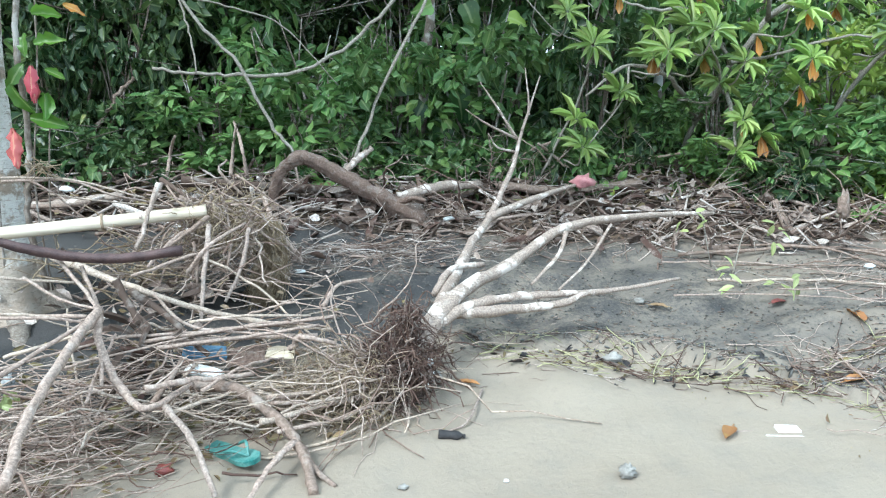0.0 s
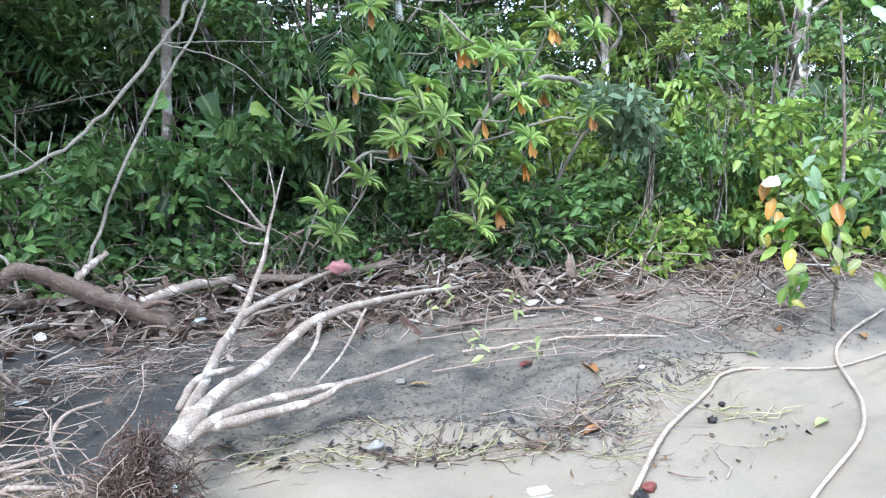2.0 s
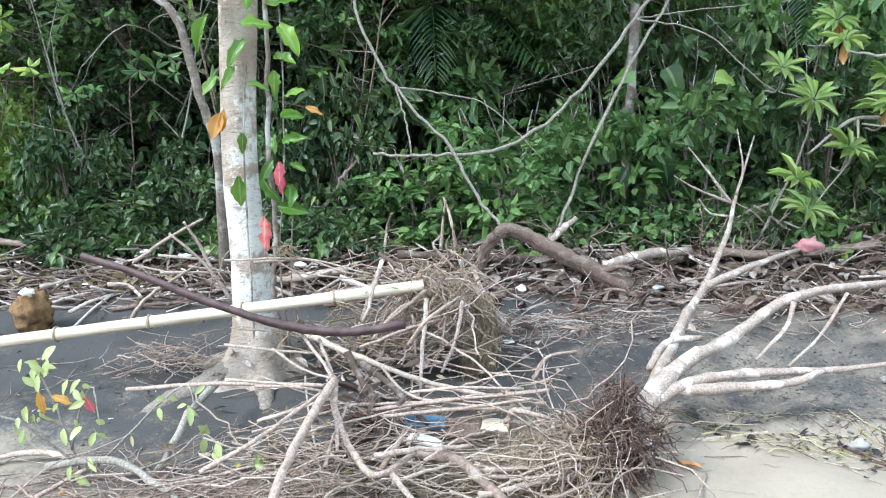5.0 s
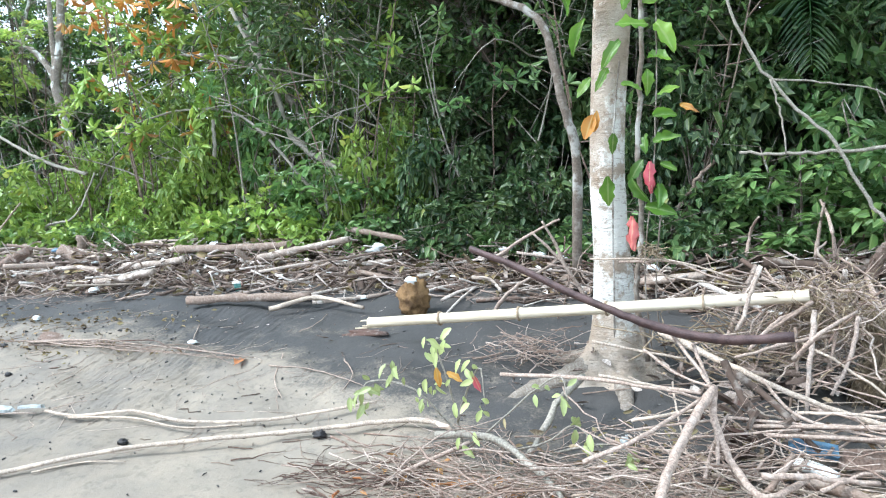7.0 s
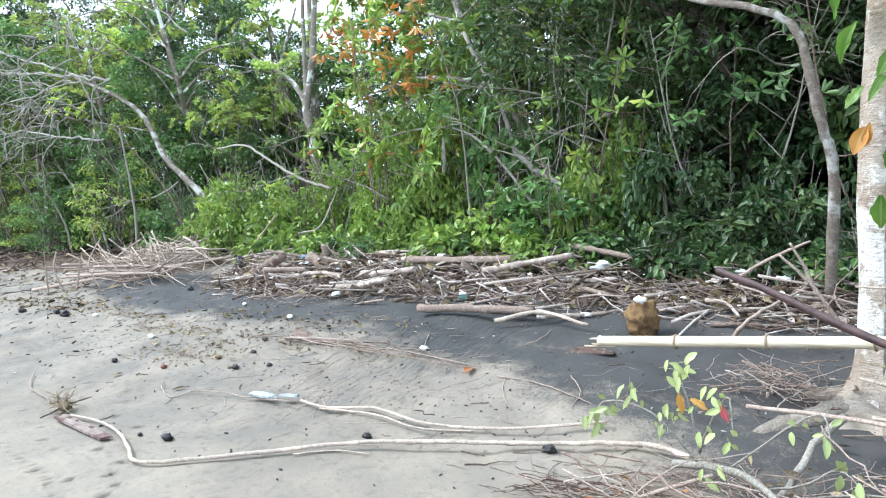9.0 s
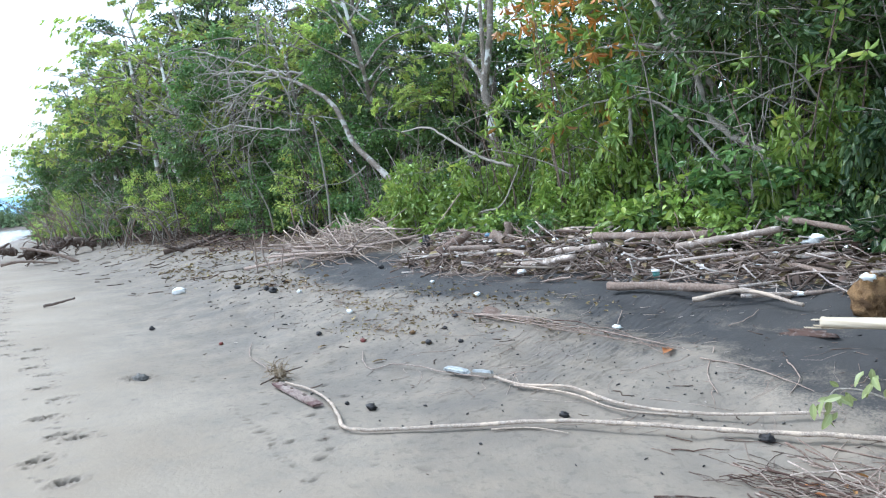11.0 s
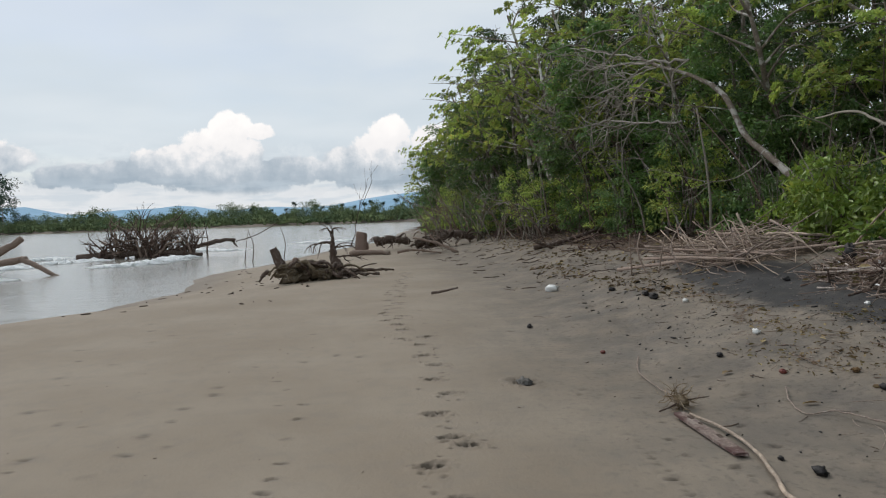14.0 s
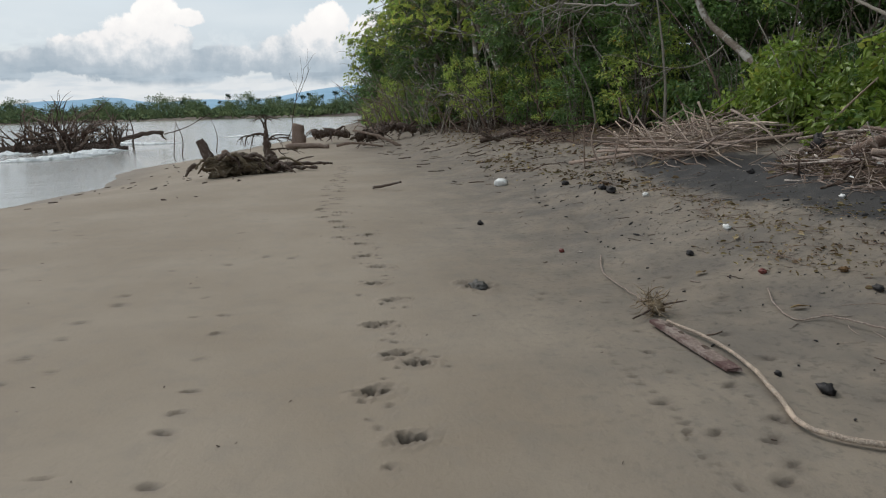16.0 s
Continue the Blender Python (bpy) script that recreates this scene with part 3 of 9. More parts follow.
def heap_front(x):
    """Foot of the drift line across the beach."""
    return np.interp(x, [-12, -9, -7.6, -6.4, -5.2, -4.5, -3.9, -1.5, 0, 0.9, 1.5, 3, 3.5, 5], [5.0, 5.0, 5.55, 5.2, 5.2, 5.35, 5.55, 5.6, 5.45, 5.1, 4.95, 4.8, 4.9, 5.1])


def heap_height(x, u):
    """Height of the drift line over the bank."""
    along = np.interp(x, [-45, -30, -13, -11, -9.2, -8.6, -7.9, -7.2, -4, 0, 1, 1.6, 3.2, 4, 5, 7, 9], [0.1, 0.13, 0.15, 0.22, 0.22, 0.05, 0.05, 0.20, 0.24, 0.22, 0.18, 0.20, 0.21, 0.17, 0.14, 0.10, 0.06])
    front = heap_front(x)
    return along * smooth01(front - 0.1, front + 0.65, u) * (1 - smooth01(6.3, 7.4, u))


dice = np.random.default_rng(8)
SWELLS = [(dice.normal(0, 1.5), dice.normal(0, 1.5), dice.uniform(0, 6)) for _ in range(22)]
RUTS = [(dice.normal(0, 9), dice.normal(0, 9), dice.uniform(0, 6)) for _ in range(30)]


def relief(x, y):
    """Soft swells, the rough bank and the eroded step at its foot."""
    u = y - bank_shift(x)
    near = (np.abs(x) < 60) & (np.abs(y) < 30)
    swell = sum(np.sin(x * a + y * b + c) for a, b, c in SWELLS)
    ruts = sum(np.sin(x * a + y * b + c) for a, b, c in RUTS)
    foot = strand_u(x) + 0.04 * np.sin(x * 17)
    step = smooth01(1.1, 1.5, x) * (1 - smooth01(3.6, 4.6, x)) * 0.05 * (smooth01(0, 0.05, u - foot) - smooth01(0.05, 0.7, u - foot))
    return near * (swell * 0.0022 + ruts * 0.0030 * smooth01(2.9, 3.6, u) * (1 + 0.8 * smooth01(0.9, 1.5, x)) + step)


def ground_z(x, y):
    x, y = np.asarray(x, float), np.asarray(y, float)
    z = np.interp(y - bank_shift(x), RISE_U, RISE_Z) + relief(x, y)
    d = y - np.interp(x, EDGE_X, EDGE_Y)
    z = z - 0.4 * (np.clip(5 - d, 0, 22) / 5) ** 1.5
    far = smooth01(0, 12, -(246 - 0.39 * np.clip(y, -500, 120)) - x)
    return np.where(far > 0, z * (1 - far) + 0.5 * far, z)


def gz(x, y):
    return float(ground_z(x, y))


PRINT_DEPTH = 1.8


def trails():
    """Footprints, each a cluster of small dents: x, y, heading, size, depth."""
    prints = []
    line = ((-1.2, 1.16), (-1.7, 1.02), (-2.2, 1.2), (-2.75, 1.06), (-3.36, 1.17), (-3.81, 1.12), (-4.1, 1.34), (-4.26, 1.28), (-4.75, 1.25), (-5.22, 1.41), (-5.64, 1.35), (-6.14, 1.45), (-6.56, 1.38), (-7.06, 1.41), (-7.43, 1.26), (-7.47, 1.51), (-7.95, 1.32))
    for i, (x, y) in enumerate(line):
        prints.append((x, y, 1.57 + R.uniform(-0.35, 0.35), R.uniform(0.85, 1.05), R.uniform(0.028, 0.038)))
        for q in range(4):   # loose scuffs about each print
            prints.append((x + R.uniform(-0.22, 0.22), y + R.uniform(-0.13, 0.13), R.uniform(-1.5, 1.5), R.uniform(0.2, 0.38), R.uniform(0.006, 0.013)))
    x, side = -8.3, 1
    while x > -16:
        y = np.interp(x, [-16, -13.3, -10.9, -9.4, -8.4], [2.1, 1.70, 1.44, 1.31, 1.25])
        prints.append((x, y + R.uniform(0.04, 0.12) * side, 1.57 + R.uniform(-0.5, 0.5), R.uniform(0.8, 1.05), R.uniform(0.026, 0.038)))
        prints.append((x + R.uniform(-0.2, 0.2), y + R.uniform(-0.14, 0.14), R.uniform(-1, 1), R.uniform(0.6, 0.9), R.uniform(0.015, 0.03)))
        x, side = x - R.uniform(0.28, 0.42), -side
    for x, y in ((-2.8, 0.3), (-3.05, 0.38), (-3.27, 0.36), (-3.67, 0.34), (-3.85, 0.36), (-4.07, 0.39), (-4.48, 0.38), (-4.86, 0.42), (-5.2, 0.44)):
        prints.append((x, y, 1.57 + R.uniform(-0.8, 0.8), R.uniform(0.45, 0.62), R.uniform(0.010, 0.017)))
    for i in range(30):   # a faint dragged line
        f = i / 29
        prints.append((-4.1 + 1.3 * f + R.uniform(-0.03, 0.03), 2.22 - 0.16 * f + R.uniform(-0.03, 0.03), R.uniform(-1, 1), R.uniform(0.2, 0.35), R.uniform(0.004, 0.008)))
    for x, y in ((-5.51, -1.38), (-5.15, -1.06), (-4.43, -0.97), (-4.09, -0.55), (-4.69, -0.44), (-4.98, -0.35), (-5.26, -0.33), (-5.6, -0.2), (-5.82, -0.23), (-4.38, -0.46), (-6.64, 0.35), (-6.72, 0.84), (-6.84, 0.64), (-6.6, -1.6), (-7.3, -1.7), (-7.9, -1.9), (-3.4, -0.7), (-8.57, -1.17), (-8.2, -1.3), (-9.56, -1.66), (-9.0, -1.5), (-7.55, 2.39)):
        prints.append((x, y, R.uniform(-1, 1), R.uniform(0.5, 0.75), R.uniform(0.007, 0.012)))
    prints.append((-5.38, 1.96, 0.3, 1.5, 0.045))
    for x, y in ((-3.73, 2.83), (-3.49, 2.49), (-3.17, 2.47), (-3.05, 2.35), (-2.88, 2.29), (-3.41, 2.15), (-3.14, 2.19), (-4.56, 3.17), (-4.34, 3.04), (-4.07, 2.86), (-5.07, 3.15), (-2.8, 2.2), (-2.6, 2.05)):
        prints.append((x, y, R.uniform(-2, 2), R.uniform(0.5, 0.7), R.uniform(0.008, 0.013)))
    for i in range(40):
        prints.append((R.uniform(-5.2, -2.0), R.uniform(2.1, 3.3), R.uniform(-2, 2), R.uniform(0.25, 0.45), R.uniform(0.004, 0.008)))
    for i in range(26):
        prints.append((R.uniform(-10, -3.0), R.uniform(-1.6, 2.0), R.uniform(-2, 2), R.uniform(0.3, 0.5), R.uniform(0.005, 0.010)))
    return prints


def build_ground():
    geo = lambda a, b, n: np.sign(a) * np.geomspace(abs(a), abs(b), n)  # noqa: E731
    xs = np.concatenate([geo(-3000, -61, 40), np.arange(-60, -16, 0.4), np.arange(-16, -14, 0.1), np.arange(-14, -9, 0.03), np.arange(-9, -6, 0.02), np.arange(-6, -2.5, 0.0105), np.arange(-2.5, 6, 0.04), np.arange(6, 12, 0.25), geo(12.3, 3000, 24)])
    ys = np.concatenate([geo(-3000, -21, 30), np.arange(-20, -3, 0.5), np.arange(-3, 0.2, 0.045), np.arange(0.2, 0.95, 0.02), np.arange(0.95, 2.1, 0.0105), np.arange(2.1, 2.9, 0.018), np.arange(2.9, 7, 0.04), np.arange(7, 14, 0.25), geo(14.3, 3000, 24)])
    X, Y = np.meshgrid(xs, ys, indexing="ij")
    U = Y - bank_shift(X)
    Z = ground_z(X, Y)
    near = (np.abs(X) < 60) & (np.abs(Y) < 30)
    heap = heap_height(X, U)
    Z = Z + 0.55 * heap * near
    gritty = rng.normal(0, 1, Z.shape)
    Z = Z + near * (gritty + np.roll(gritty, 1, 0) + np.roll(gritty, 1, 1)) * 0.0022 * smooth01(3.3, 3.6, U) * (X > -3.5)
    print_shade = np.zeros_like(Z)
    for px, py, h, s, deep in trails():
        i0, i1 = np.searchsorted(xs, (px - 0.3, px + 0.3))
        j0, j1 = np.searchsorted(ys, (py - 0.3, py + 0.3))
        lx, ly = X[i0:i1, j0:j1] - px, Y[i0:i1, j0:j1] - py
        c, sn = math.cos(h), math.sin(h)
        a, b = (lx * c + ly * sn) / s, (-lx * sn + ly * c) / s
        dent = np.zeros_like(a)
        for q in range(R.randint(3, 5)):
            oa, ob = R.uniform(-0.05, 0.05), R.uniform(-0.03, 0.03)
            ra, rb = R.uniform(0.015, 0.027), R.uniform(0.014, 0.023)
            dent = np.maximum(dent, R.uniform(0.6, 1.1) * np.exp(-((((a - oa) / ra) ** 2 + ((b - ob) / rb) ** 2) ** 2.6)))
        field = np.exp(-(np.hypot(a / 0.095, b / 0.07) ** 2))
        rim = np.exp(-((np.hypot(a / 0.11, b / 0.07) - 1) / 0.28) ** 2)
        rough = rng.normal(0, 1, a.shape)
        rough = rough + np.roll(rough, 1, 0) + np.roll(rough, 1, 1)
        Z[i0:i1, j0:j1] += PRINT_DEPTH * deep * (0.10 * rim - 0.95 * dent + 0.07 * field * rough)
        # shade of each print, painted as a darker tone over its dents
        print_shade[i0:i1, j0:j1] = np.maximum(print_shade[i0:i1, j0:j1], np.clip(1.9 * dent + 0.75 * field - 0.14, 0, 1) * min(1, deep / 0.011))
    nx, ny = X.shape
    i, j = np.meshgrid(np.arange(nx - 1), np.arange(ny - 1), indexing="ij")
    Q = np.stack([i * ny + j, (i + 1) * ny + j, (i + 1) * ny + j + 1, i * ny + j + 1], -1)
    me = np_mesh("ground", np.stack([X, Y, Z], -1), Q, SAND)
    over = U - strand_u(X)
    strip = 1 - smooth01(5.6, 6.3, U)
    bank = near * strip * smooth01(-0.03, 0.10, over) * smooth01(0.6, 1.2, X) * np.interp(X, [1, 3.2, 3.8, 6], [0.56, 0.50, 0.40, 0.34])
    black = near * strip * smooth01(-0.5, 0.42, over) * np.interp(X, [-30, -12, -10, -8.5, -3, 0, 2.0, 3.2], [0.25, 0.35, 0.8, 0.95, 0.9, 0.9, 0.82, 0.3])
    black = np.maximum(black, bank)
    litter = np.maximum(smooth01(0.02, 0.12, heap), smooth01(6.6, 7.2, U)) * near + 0.7 * (~near & (Y > 10))
    edge = Y - np.interp(X, EDGE_X, EDGE_Y)
    # wet river edge, joined with the painted shade of the footprints
    wet_and_print_shade = np.maximum(0.55 * (1 - smooth01(0.2, 1.4, edge)), print_shade)
    grit = near * 0.9 * smooth01(0.9, 3.4, U) * np.interp(X, [-20, -9, -3, -1, 0, 1, 9], [0.8, 1.0, 0.9, 0.5, 0.3, 0.15, 0.15])
    grit = np.maximum(grit, near * 0.9 * smooth01(-0.05, 0.12, over) * smooth01(0.9, 1.6, X))
    for name, data in (("grit", grit), ("black_sand", black), ("litter", litter), ("wet_and_print_shade", wet_and_print_shade)):
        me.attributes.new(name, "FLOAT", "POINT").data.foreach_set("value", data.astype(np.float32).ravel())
    tagged(new("ground", me), "grey river sand with dark bank and footprints", "sand", kind="structure")


build_ground()
wx = np.concatenate([-np.geomspace(3000, 80, 12), np.arange(-78, 20, 2.0), np.geomspace(24, 3000, 8)])
wy = np.concatenate([-np.geomspace(3000, 45, 12), np.arange(-44, 30, 2.0), np.geomspace(34, 600, 6)])
X, Y = np.meshgrid(wx, wy, indexing="ij")
i, j = np.meshgrid(np.arange(len(wx) - 1), np.arange(len(wy) - 1), indexing="ij")
n = len(wy)
tagged(new("water", np_mesh("water", np.stack([X, Y, np.full_like(X, WATER_Z)], -1), np.stack([i * n + j, (i + 1) * n + j, (i + 1) * n + j + 1, i * n + j + 1], -1), WATER)), "grey rippled river water", "river", kind="structure")


# ---- the far shore ----
def far_tree(h, r, kind):
    """A distant crown of clumps on a trunk."""
    sets = []
    if kind == "palm":
        trunk = limb([(0, 0, 0), (0.3, 0, h * 0.5), (0.1, 0.2, h)], 0.25, 0.16, 5, 3)
        D = unit(26, 0.3)
        return trunk, leaves(np.tile([0.1, 0.2, h], (26, 1)), D, unit(26, 2), 2.4, 0.5, droop=0.35)
    trunk = limb([(0, 0, 0), (0.2, 0, h * 0.5), (0, 0.1, h * 0.8)], 0.3, 0.12, 5, 3)
    n = 14
    C = np.stack([rng.normal(0, r * 0.5, n), rng.normal(0, r * 0.5, n), h * (0.3 + 0.62 * rng.random(n))], -1)
    return trunk, clump(C, r * 0.6, 90, 0.6, 0.42, droop=0.1)


def far_shore():
    line = lambda y: -(246 - 0.39 * y)  # noqa: E731
    kinds = []
    for i, (h, r, kind, mat) in enumerate(((6.5, 4.0, "broad", FAR_GREEN), (8.5, 4.5, "broad", FAR_GREEN), (5, 4.0, "broad", FAR_GREEN), (12, 3, "palm", FAR_DARK), (17, 5, "broad", FAR_DARK))):
        ob = thing("palm_tree" if kind == "palm" else "tree", "distant green riverside tree on the far bank" if kind != "palm" else "distant tall palm on the far bank", "tree", group="trees on the far bank")
        t, c = far_tree(h, r, kind)
        part("trunk", t, BARK, ob)
        part("crown", c, mat, ob)
        kinds.append(ob)
    first = set(kinds)

    def plant(k, x, y, s):
        ob = kinds[k]
        m = pose(x, y, gz(x, y) - 0.3, 0, 0, R.uniform(0, 360)) @ Matrix.Scale(1, 4)
        if ob in first:
            first.discard(ob)
            ob.matrix_basis = m
        else:
            ob = copy_thing(ob, m)
        ob.scale = (s, s, s * R.uniform(0.85, 1.15))

    for i in range(110):
        y = -170 + i * 2.1 + R.uniform(-1, 1)
        plant(R.choice((0, 1, 2, 2)), line(y) - R.uniform(10, 30), y, R.uniform(0.35, 0.65))
    for i in range(60):
        y = -180 + i * 4.0 + R.uniform(-1.5, 1.5)
        plant(R.choice((0, 1, 1)), line(y) - R.uniform(45, 80), y, R.uniform(0.5, 1.05))
    for i in range(22):
        y = -50 + i * 4.6 + R.uniform(-1.5, 1.5)
        plant(3, line(y) - R.uniform(60, 110), y, R.uniform(0.5, 0.75))
    for i in range(16):
        y = -190 + i * 4.0 + R.uniform(-2, 2)
        plant(4, line(y) - R.uniform(12, 25), y, R.uniform(0.75, 1.3) * np.interp(y, [-146, -134], [1.25, 0.4]))


far_shore()
# a hedge of scrub that closes the far bank
n = 13000
yy = rng.uniform(-330, 130, n)
xx = -(246 - 0.39 * yy) - rng.uniform(9, 40, n)
C = np.stack([xx, yy, 0.5 + rng.random(n) ** 1.4 * 2.0], -1)
tagged(new("far_scrub", np_mesh("far_scrub", *leaves(C, unit(n, 0.6), unit(n, 0.8), rng.uniform(0.7, 1.7, n), rng.uniform(0.5, 1.1, n)), FAR_GREEN)), "low green scrub along the far bank", "scrub", kind="stuff")


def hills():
    """Hills behind the plain, their colour already blue with haze."""
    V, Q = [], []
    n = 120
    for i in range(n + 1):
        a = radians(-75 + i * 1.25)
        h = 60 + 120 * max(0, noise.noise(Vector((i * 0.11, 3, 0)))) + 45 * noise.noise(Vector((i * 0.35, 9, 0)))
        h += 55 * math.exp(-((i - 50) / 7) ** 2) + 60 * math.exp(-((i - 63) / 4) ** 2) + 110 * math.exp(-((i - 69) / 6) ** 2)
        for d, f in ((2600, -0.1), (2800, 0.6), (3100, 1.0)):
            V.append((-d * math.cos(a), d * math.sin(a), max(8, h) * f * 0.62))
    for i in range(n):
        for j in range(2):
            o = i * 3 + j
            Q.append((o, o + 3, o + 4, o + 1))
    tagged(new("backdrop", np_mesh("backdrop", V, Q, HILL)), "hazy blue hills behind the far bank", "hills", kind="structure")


hills()


# ---- trees and bushes ----
def tree_shape(h, spread, limbs, sway, r0, leaf, bare=0.2, tips=4, low=0.34, lean=(0, 0), pad=0.34, per_pad=7):
    """Trunk with limbs, thin twigs, and leaf tufts gathered in flat sprays with gaps between them."""
    L, W, per, mode = leaf
    top = np.array([lean[0], lean[1], h * 0.86])
    line = [np.zeros(3)]
    for f in (0.2, 0.45, 0.7, 1.0):
        line.append(top * f + np.array([R.uniform(-sway, sway), R.uniform(-sway, sway), 0]) * (1 if f < 1 else 0.6))
    axis = curve(line, 5)
    wood_sets = [tubes(axis, np.linspace(r0, r0 * 0.3, len(axis)) * (1 + rng.normal(0, 0.08, len(axis))), 8)]
    wood_sets.append(tubes(curve([(0, 0, -0.15), (0, 0, 0.05), axis[3]], 3), np.linspace(r0 * 1.7, r0 * 0.9, 7), 8))
    twig_sets, ends, heads = [], [], []
    for i in range(limbs):
        f = low + (0.98 - low) * (i + R.random()) / limbs
        base = axis[min(int(f * (len(axis) - 1)), len(axis) - 1)]
        az = i * 2.4 + R.uniform(-0.5, 0.5)
        reach = spread * (1.15 - 0.5 * f) * R.uniform(0.65, 1.2)
        rise = h * R.uniform(0.05, 0.22) + 0.1
        out = np.array([math.cos(az), math.sin(az), 0])
        p1 = base + out * reach * 0.45 + [R.uniform(-.25, .25), R.uniform(-.25, .25), rise * R.uniform(0.3, 0.8)]
        p2 = base + out * reach + [R.uniform(-.4, .4), R.uniform(-.4, .4), rise * R.uniform(0.4, 1.2)]
        lr = r0 * R.uniform(0.25, 0.42)
        branch = curve([base, p1, p2], 5)
        wood_sets.append(tubes(branch, np.linspace(lr, lr * 0.2, len(branch)) * 0.8, 5))
        for j in range(tips):
            s = branch[R.randint(3, len(branch) - 1)]
            d = np.array([R.gauss(0, 1), R.gauss(0, 1), R.gauss(0.2, 0.6)])
            d = d / np.linalg.norm(d) + out * 0.5
            e = s + d * R.uniform(0.25, 0.8) * spread * 0.40
            bend = (s + e) / 2 + [R.uniform(-.08, .08), R.uniform(-.08, .08), 0.08]
            twig_sets.append(tubes(np.array([s, bend, e]), np.array([lr * 0.32, lr * 0.22, max(0.006, lr * 0.12)]), 3))
            leafless = R.random() < bare
            for q in range(3 if leafless else per_pad):
                t = e + np.array([R.gauss(0, 1), R.gauss(0, 1), R.gauss(0, 0.45)]) * pad * (0.55 if q else 0.2)
                twig_sets.append(tubes(np.array([bend + (e - bend) * R.uniform(0.2, 0.9), t]), np.array([max(0.005, lr * 0.10), 0.0035]), 3))
                if not leafless:
                    ends.append(t)
                    heads.append((t - s) * 0.7 + np.array([0, 0, 0.30 * spread * 0.4]))
    ends, heads = np.array(ends), np.array(heads)
    if mode == "rosette":
        crown = rosette(ends, heads, per, L, W, spread=1.1, droop=0.4)
    else:
        crown = clump(ends, pad * 0.55, per, L, W, flat=0.55)
    return join(*wood_sets), join(*twig_sets), crown


def bush_shape(h, r, stems, clumps, per, L, W, up=0.1, size=(0.10, 0.24)):
    """Several stems from one foot, with leaf clumps of different sizes gathered towards the outside."""
    sets, C = [], []
    for i in range(stems):
        a = R.uniform(0, 6.28)
        e = np.array([math.cos(a) * r * R.uniform(0.2, 0.9), math.sin(a) * r * R.uniform(0.2, 0.9), h * R.uniform(0.6, 1.0)])
        line = curve([(R.uniform(-.1, .1), R.uniform(-.1, .1), -0.08), e * [0.4, 0.4, 0.5] + rng.normal(0, 0.05, 3), e], 4)
        sets.append(tubes(line, np.linspace(0.016, 0.004, len(line)), 5))
        for j in range(3):
            s = line[R.randint(3, len(line) - 1)]
            sets.append(tubes(np.array([s, s + rng.normal(0, 0.18, 3)]), np.array([0.005, 0.002]), 3))
    for i in range(clumps):
        a, q = R.uniform(0, 6.28), R.random() ** 0.38
        z = h * (up + (1 - up) * R.random())
        C.append((math.cos(a) * r * q, math.sin(a) * r * q, z * (1 - 0.35 * q * q)))
    return join(*sets), clump(C, rng.uniform(*size, clumps), per, L, W, flat=0.6)


class Stock:
    """Plants of one build that are set out several times."""

    def __init__(self, name, label, category, group, shape, wood_mat, leaf_mat):
        self.ob = thing(name, label, category, group=group)
        wood_part = part("trunk" if category == "tree" else "stem", shape[0], wood_mat, self.ob)
        if category != "tree":
            tagged(wood_part, kind="stuff")
        if len(shape) == 3:
            tagged(part("twigwork", shape[1], BARK, self.ob), kind="stuff")
        part("crown" if category == "tree" else "foliage", shape[-1], leaf_mat, self.ob)
        self.used = False

    def at(self, x, y, s=1.0, turn=None, sz=None, sink=0.05, tilt=(0, 0)):
        m = pose(x, y, gz(x, y) - sink + 0.5 * float(heap_height(x, y - bank_shift(x))), tilt[0], tilt[1], R.uniform(0, 360) if turn is None else turn)
        if self.used:
            ob = copy_thing(self.ob, m)
        else:
            ob, self.used = self.ob, True
            ob.matrix_basis = m
        ob.scale = (s, s, sz or s)
        return ob


BUSHES = []
for h, r, clumps, per, L, W, mat, words in (
    (1.3, 0.55, 26, 42, 0.100, 0.060, G_DARK, "dense dark green broadleaf bush behind the drift line"),
    (1.5, 0.60, 26, 40, 0.108, 0.062, G_MID, "dense green broadleaf bush behind the drift line"),
    (1.8, 0.55, 28, 40, 0.090, 0.052, G_MID, "tall small-leaved green bush behind the drift line"),
    (1.5, 0.60, 30, 42, 0.105, 0.050, G_YELLOW, "bright yellow-green bush behind the drift line"),
    (1.6, 0.60, 24, 36, 0.118, 0.070, G_DARK, "large-leaved dark green bush behind the drift line"),
    (1.1, 0.50, 20, 38, 0.095, 0.054, G_YELLOW, "low yellow-green bush behind the drift line"),
):
    BUSHES.append(Stock("bush", words, "bush", "undergrowth", bush_shape(h, r, 8, clumps, per, L, W), BARK, mat))
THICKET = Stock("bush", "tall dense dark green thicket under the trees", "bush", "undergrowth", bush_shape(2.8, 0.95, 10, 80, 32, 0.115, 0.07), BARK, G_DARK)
SHORE = [
    Stock("bush", "tall green bush hanging over the beach at the wood's edge", "bush", "bushes at the wood's edge", bush_shape(3.0, 1.15, 12, 84, 36, 0.11, 0.055, 0.12, (0.16, 0.36)), BARK, G_MID),
    Stock("bush", "tall leafy olive-green bush at the wood's edge", "bush", "bushes at the wood's edge", bush_shape(3.4, 1.1, 14, 66, 36, 0.125, 0.048, 0.2, (0.16, 0.36)), BARK, G_CROWN),
]
HERBS = []
for L, W, mat in ((0.10, 0.062, G_MID), (0.095, 0.058, G_DARK), (0.095, 0.056, G_YELLOW)):
    HERBS.append(Stock("seedling", "low leafy green plant at the foot of the bushes", "plant", "low plants", bush_shape(0.5, 0.3, 6, 14, 34, L, W, 0.3), BARK, mat))
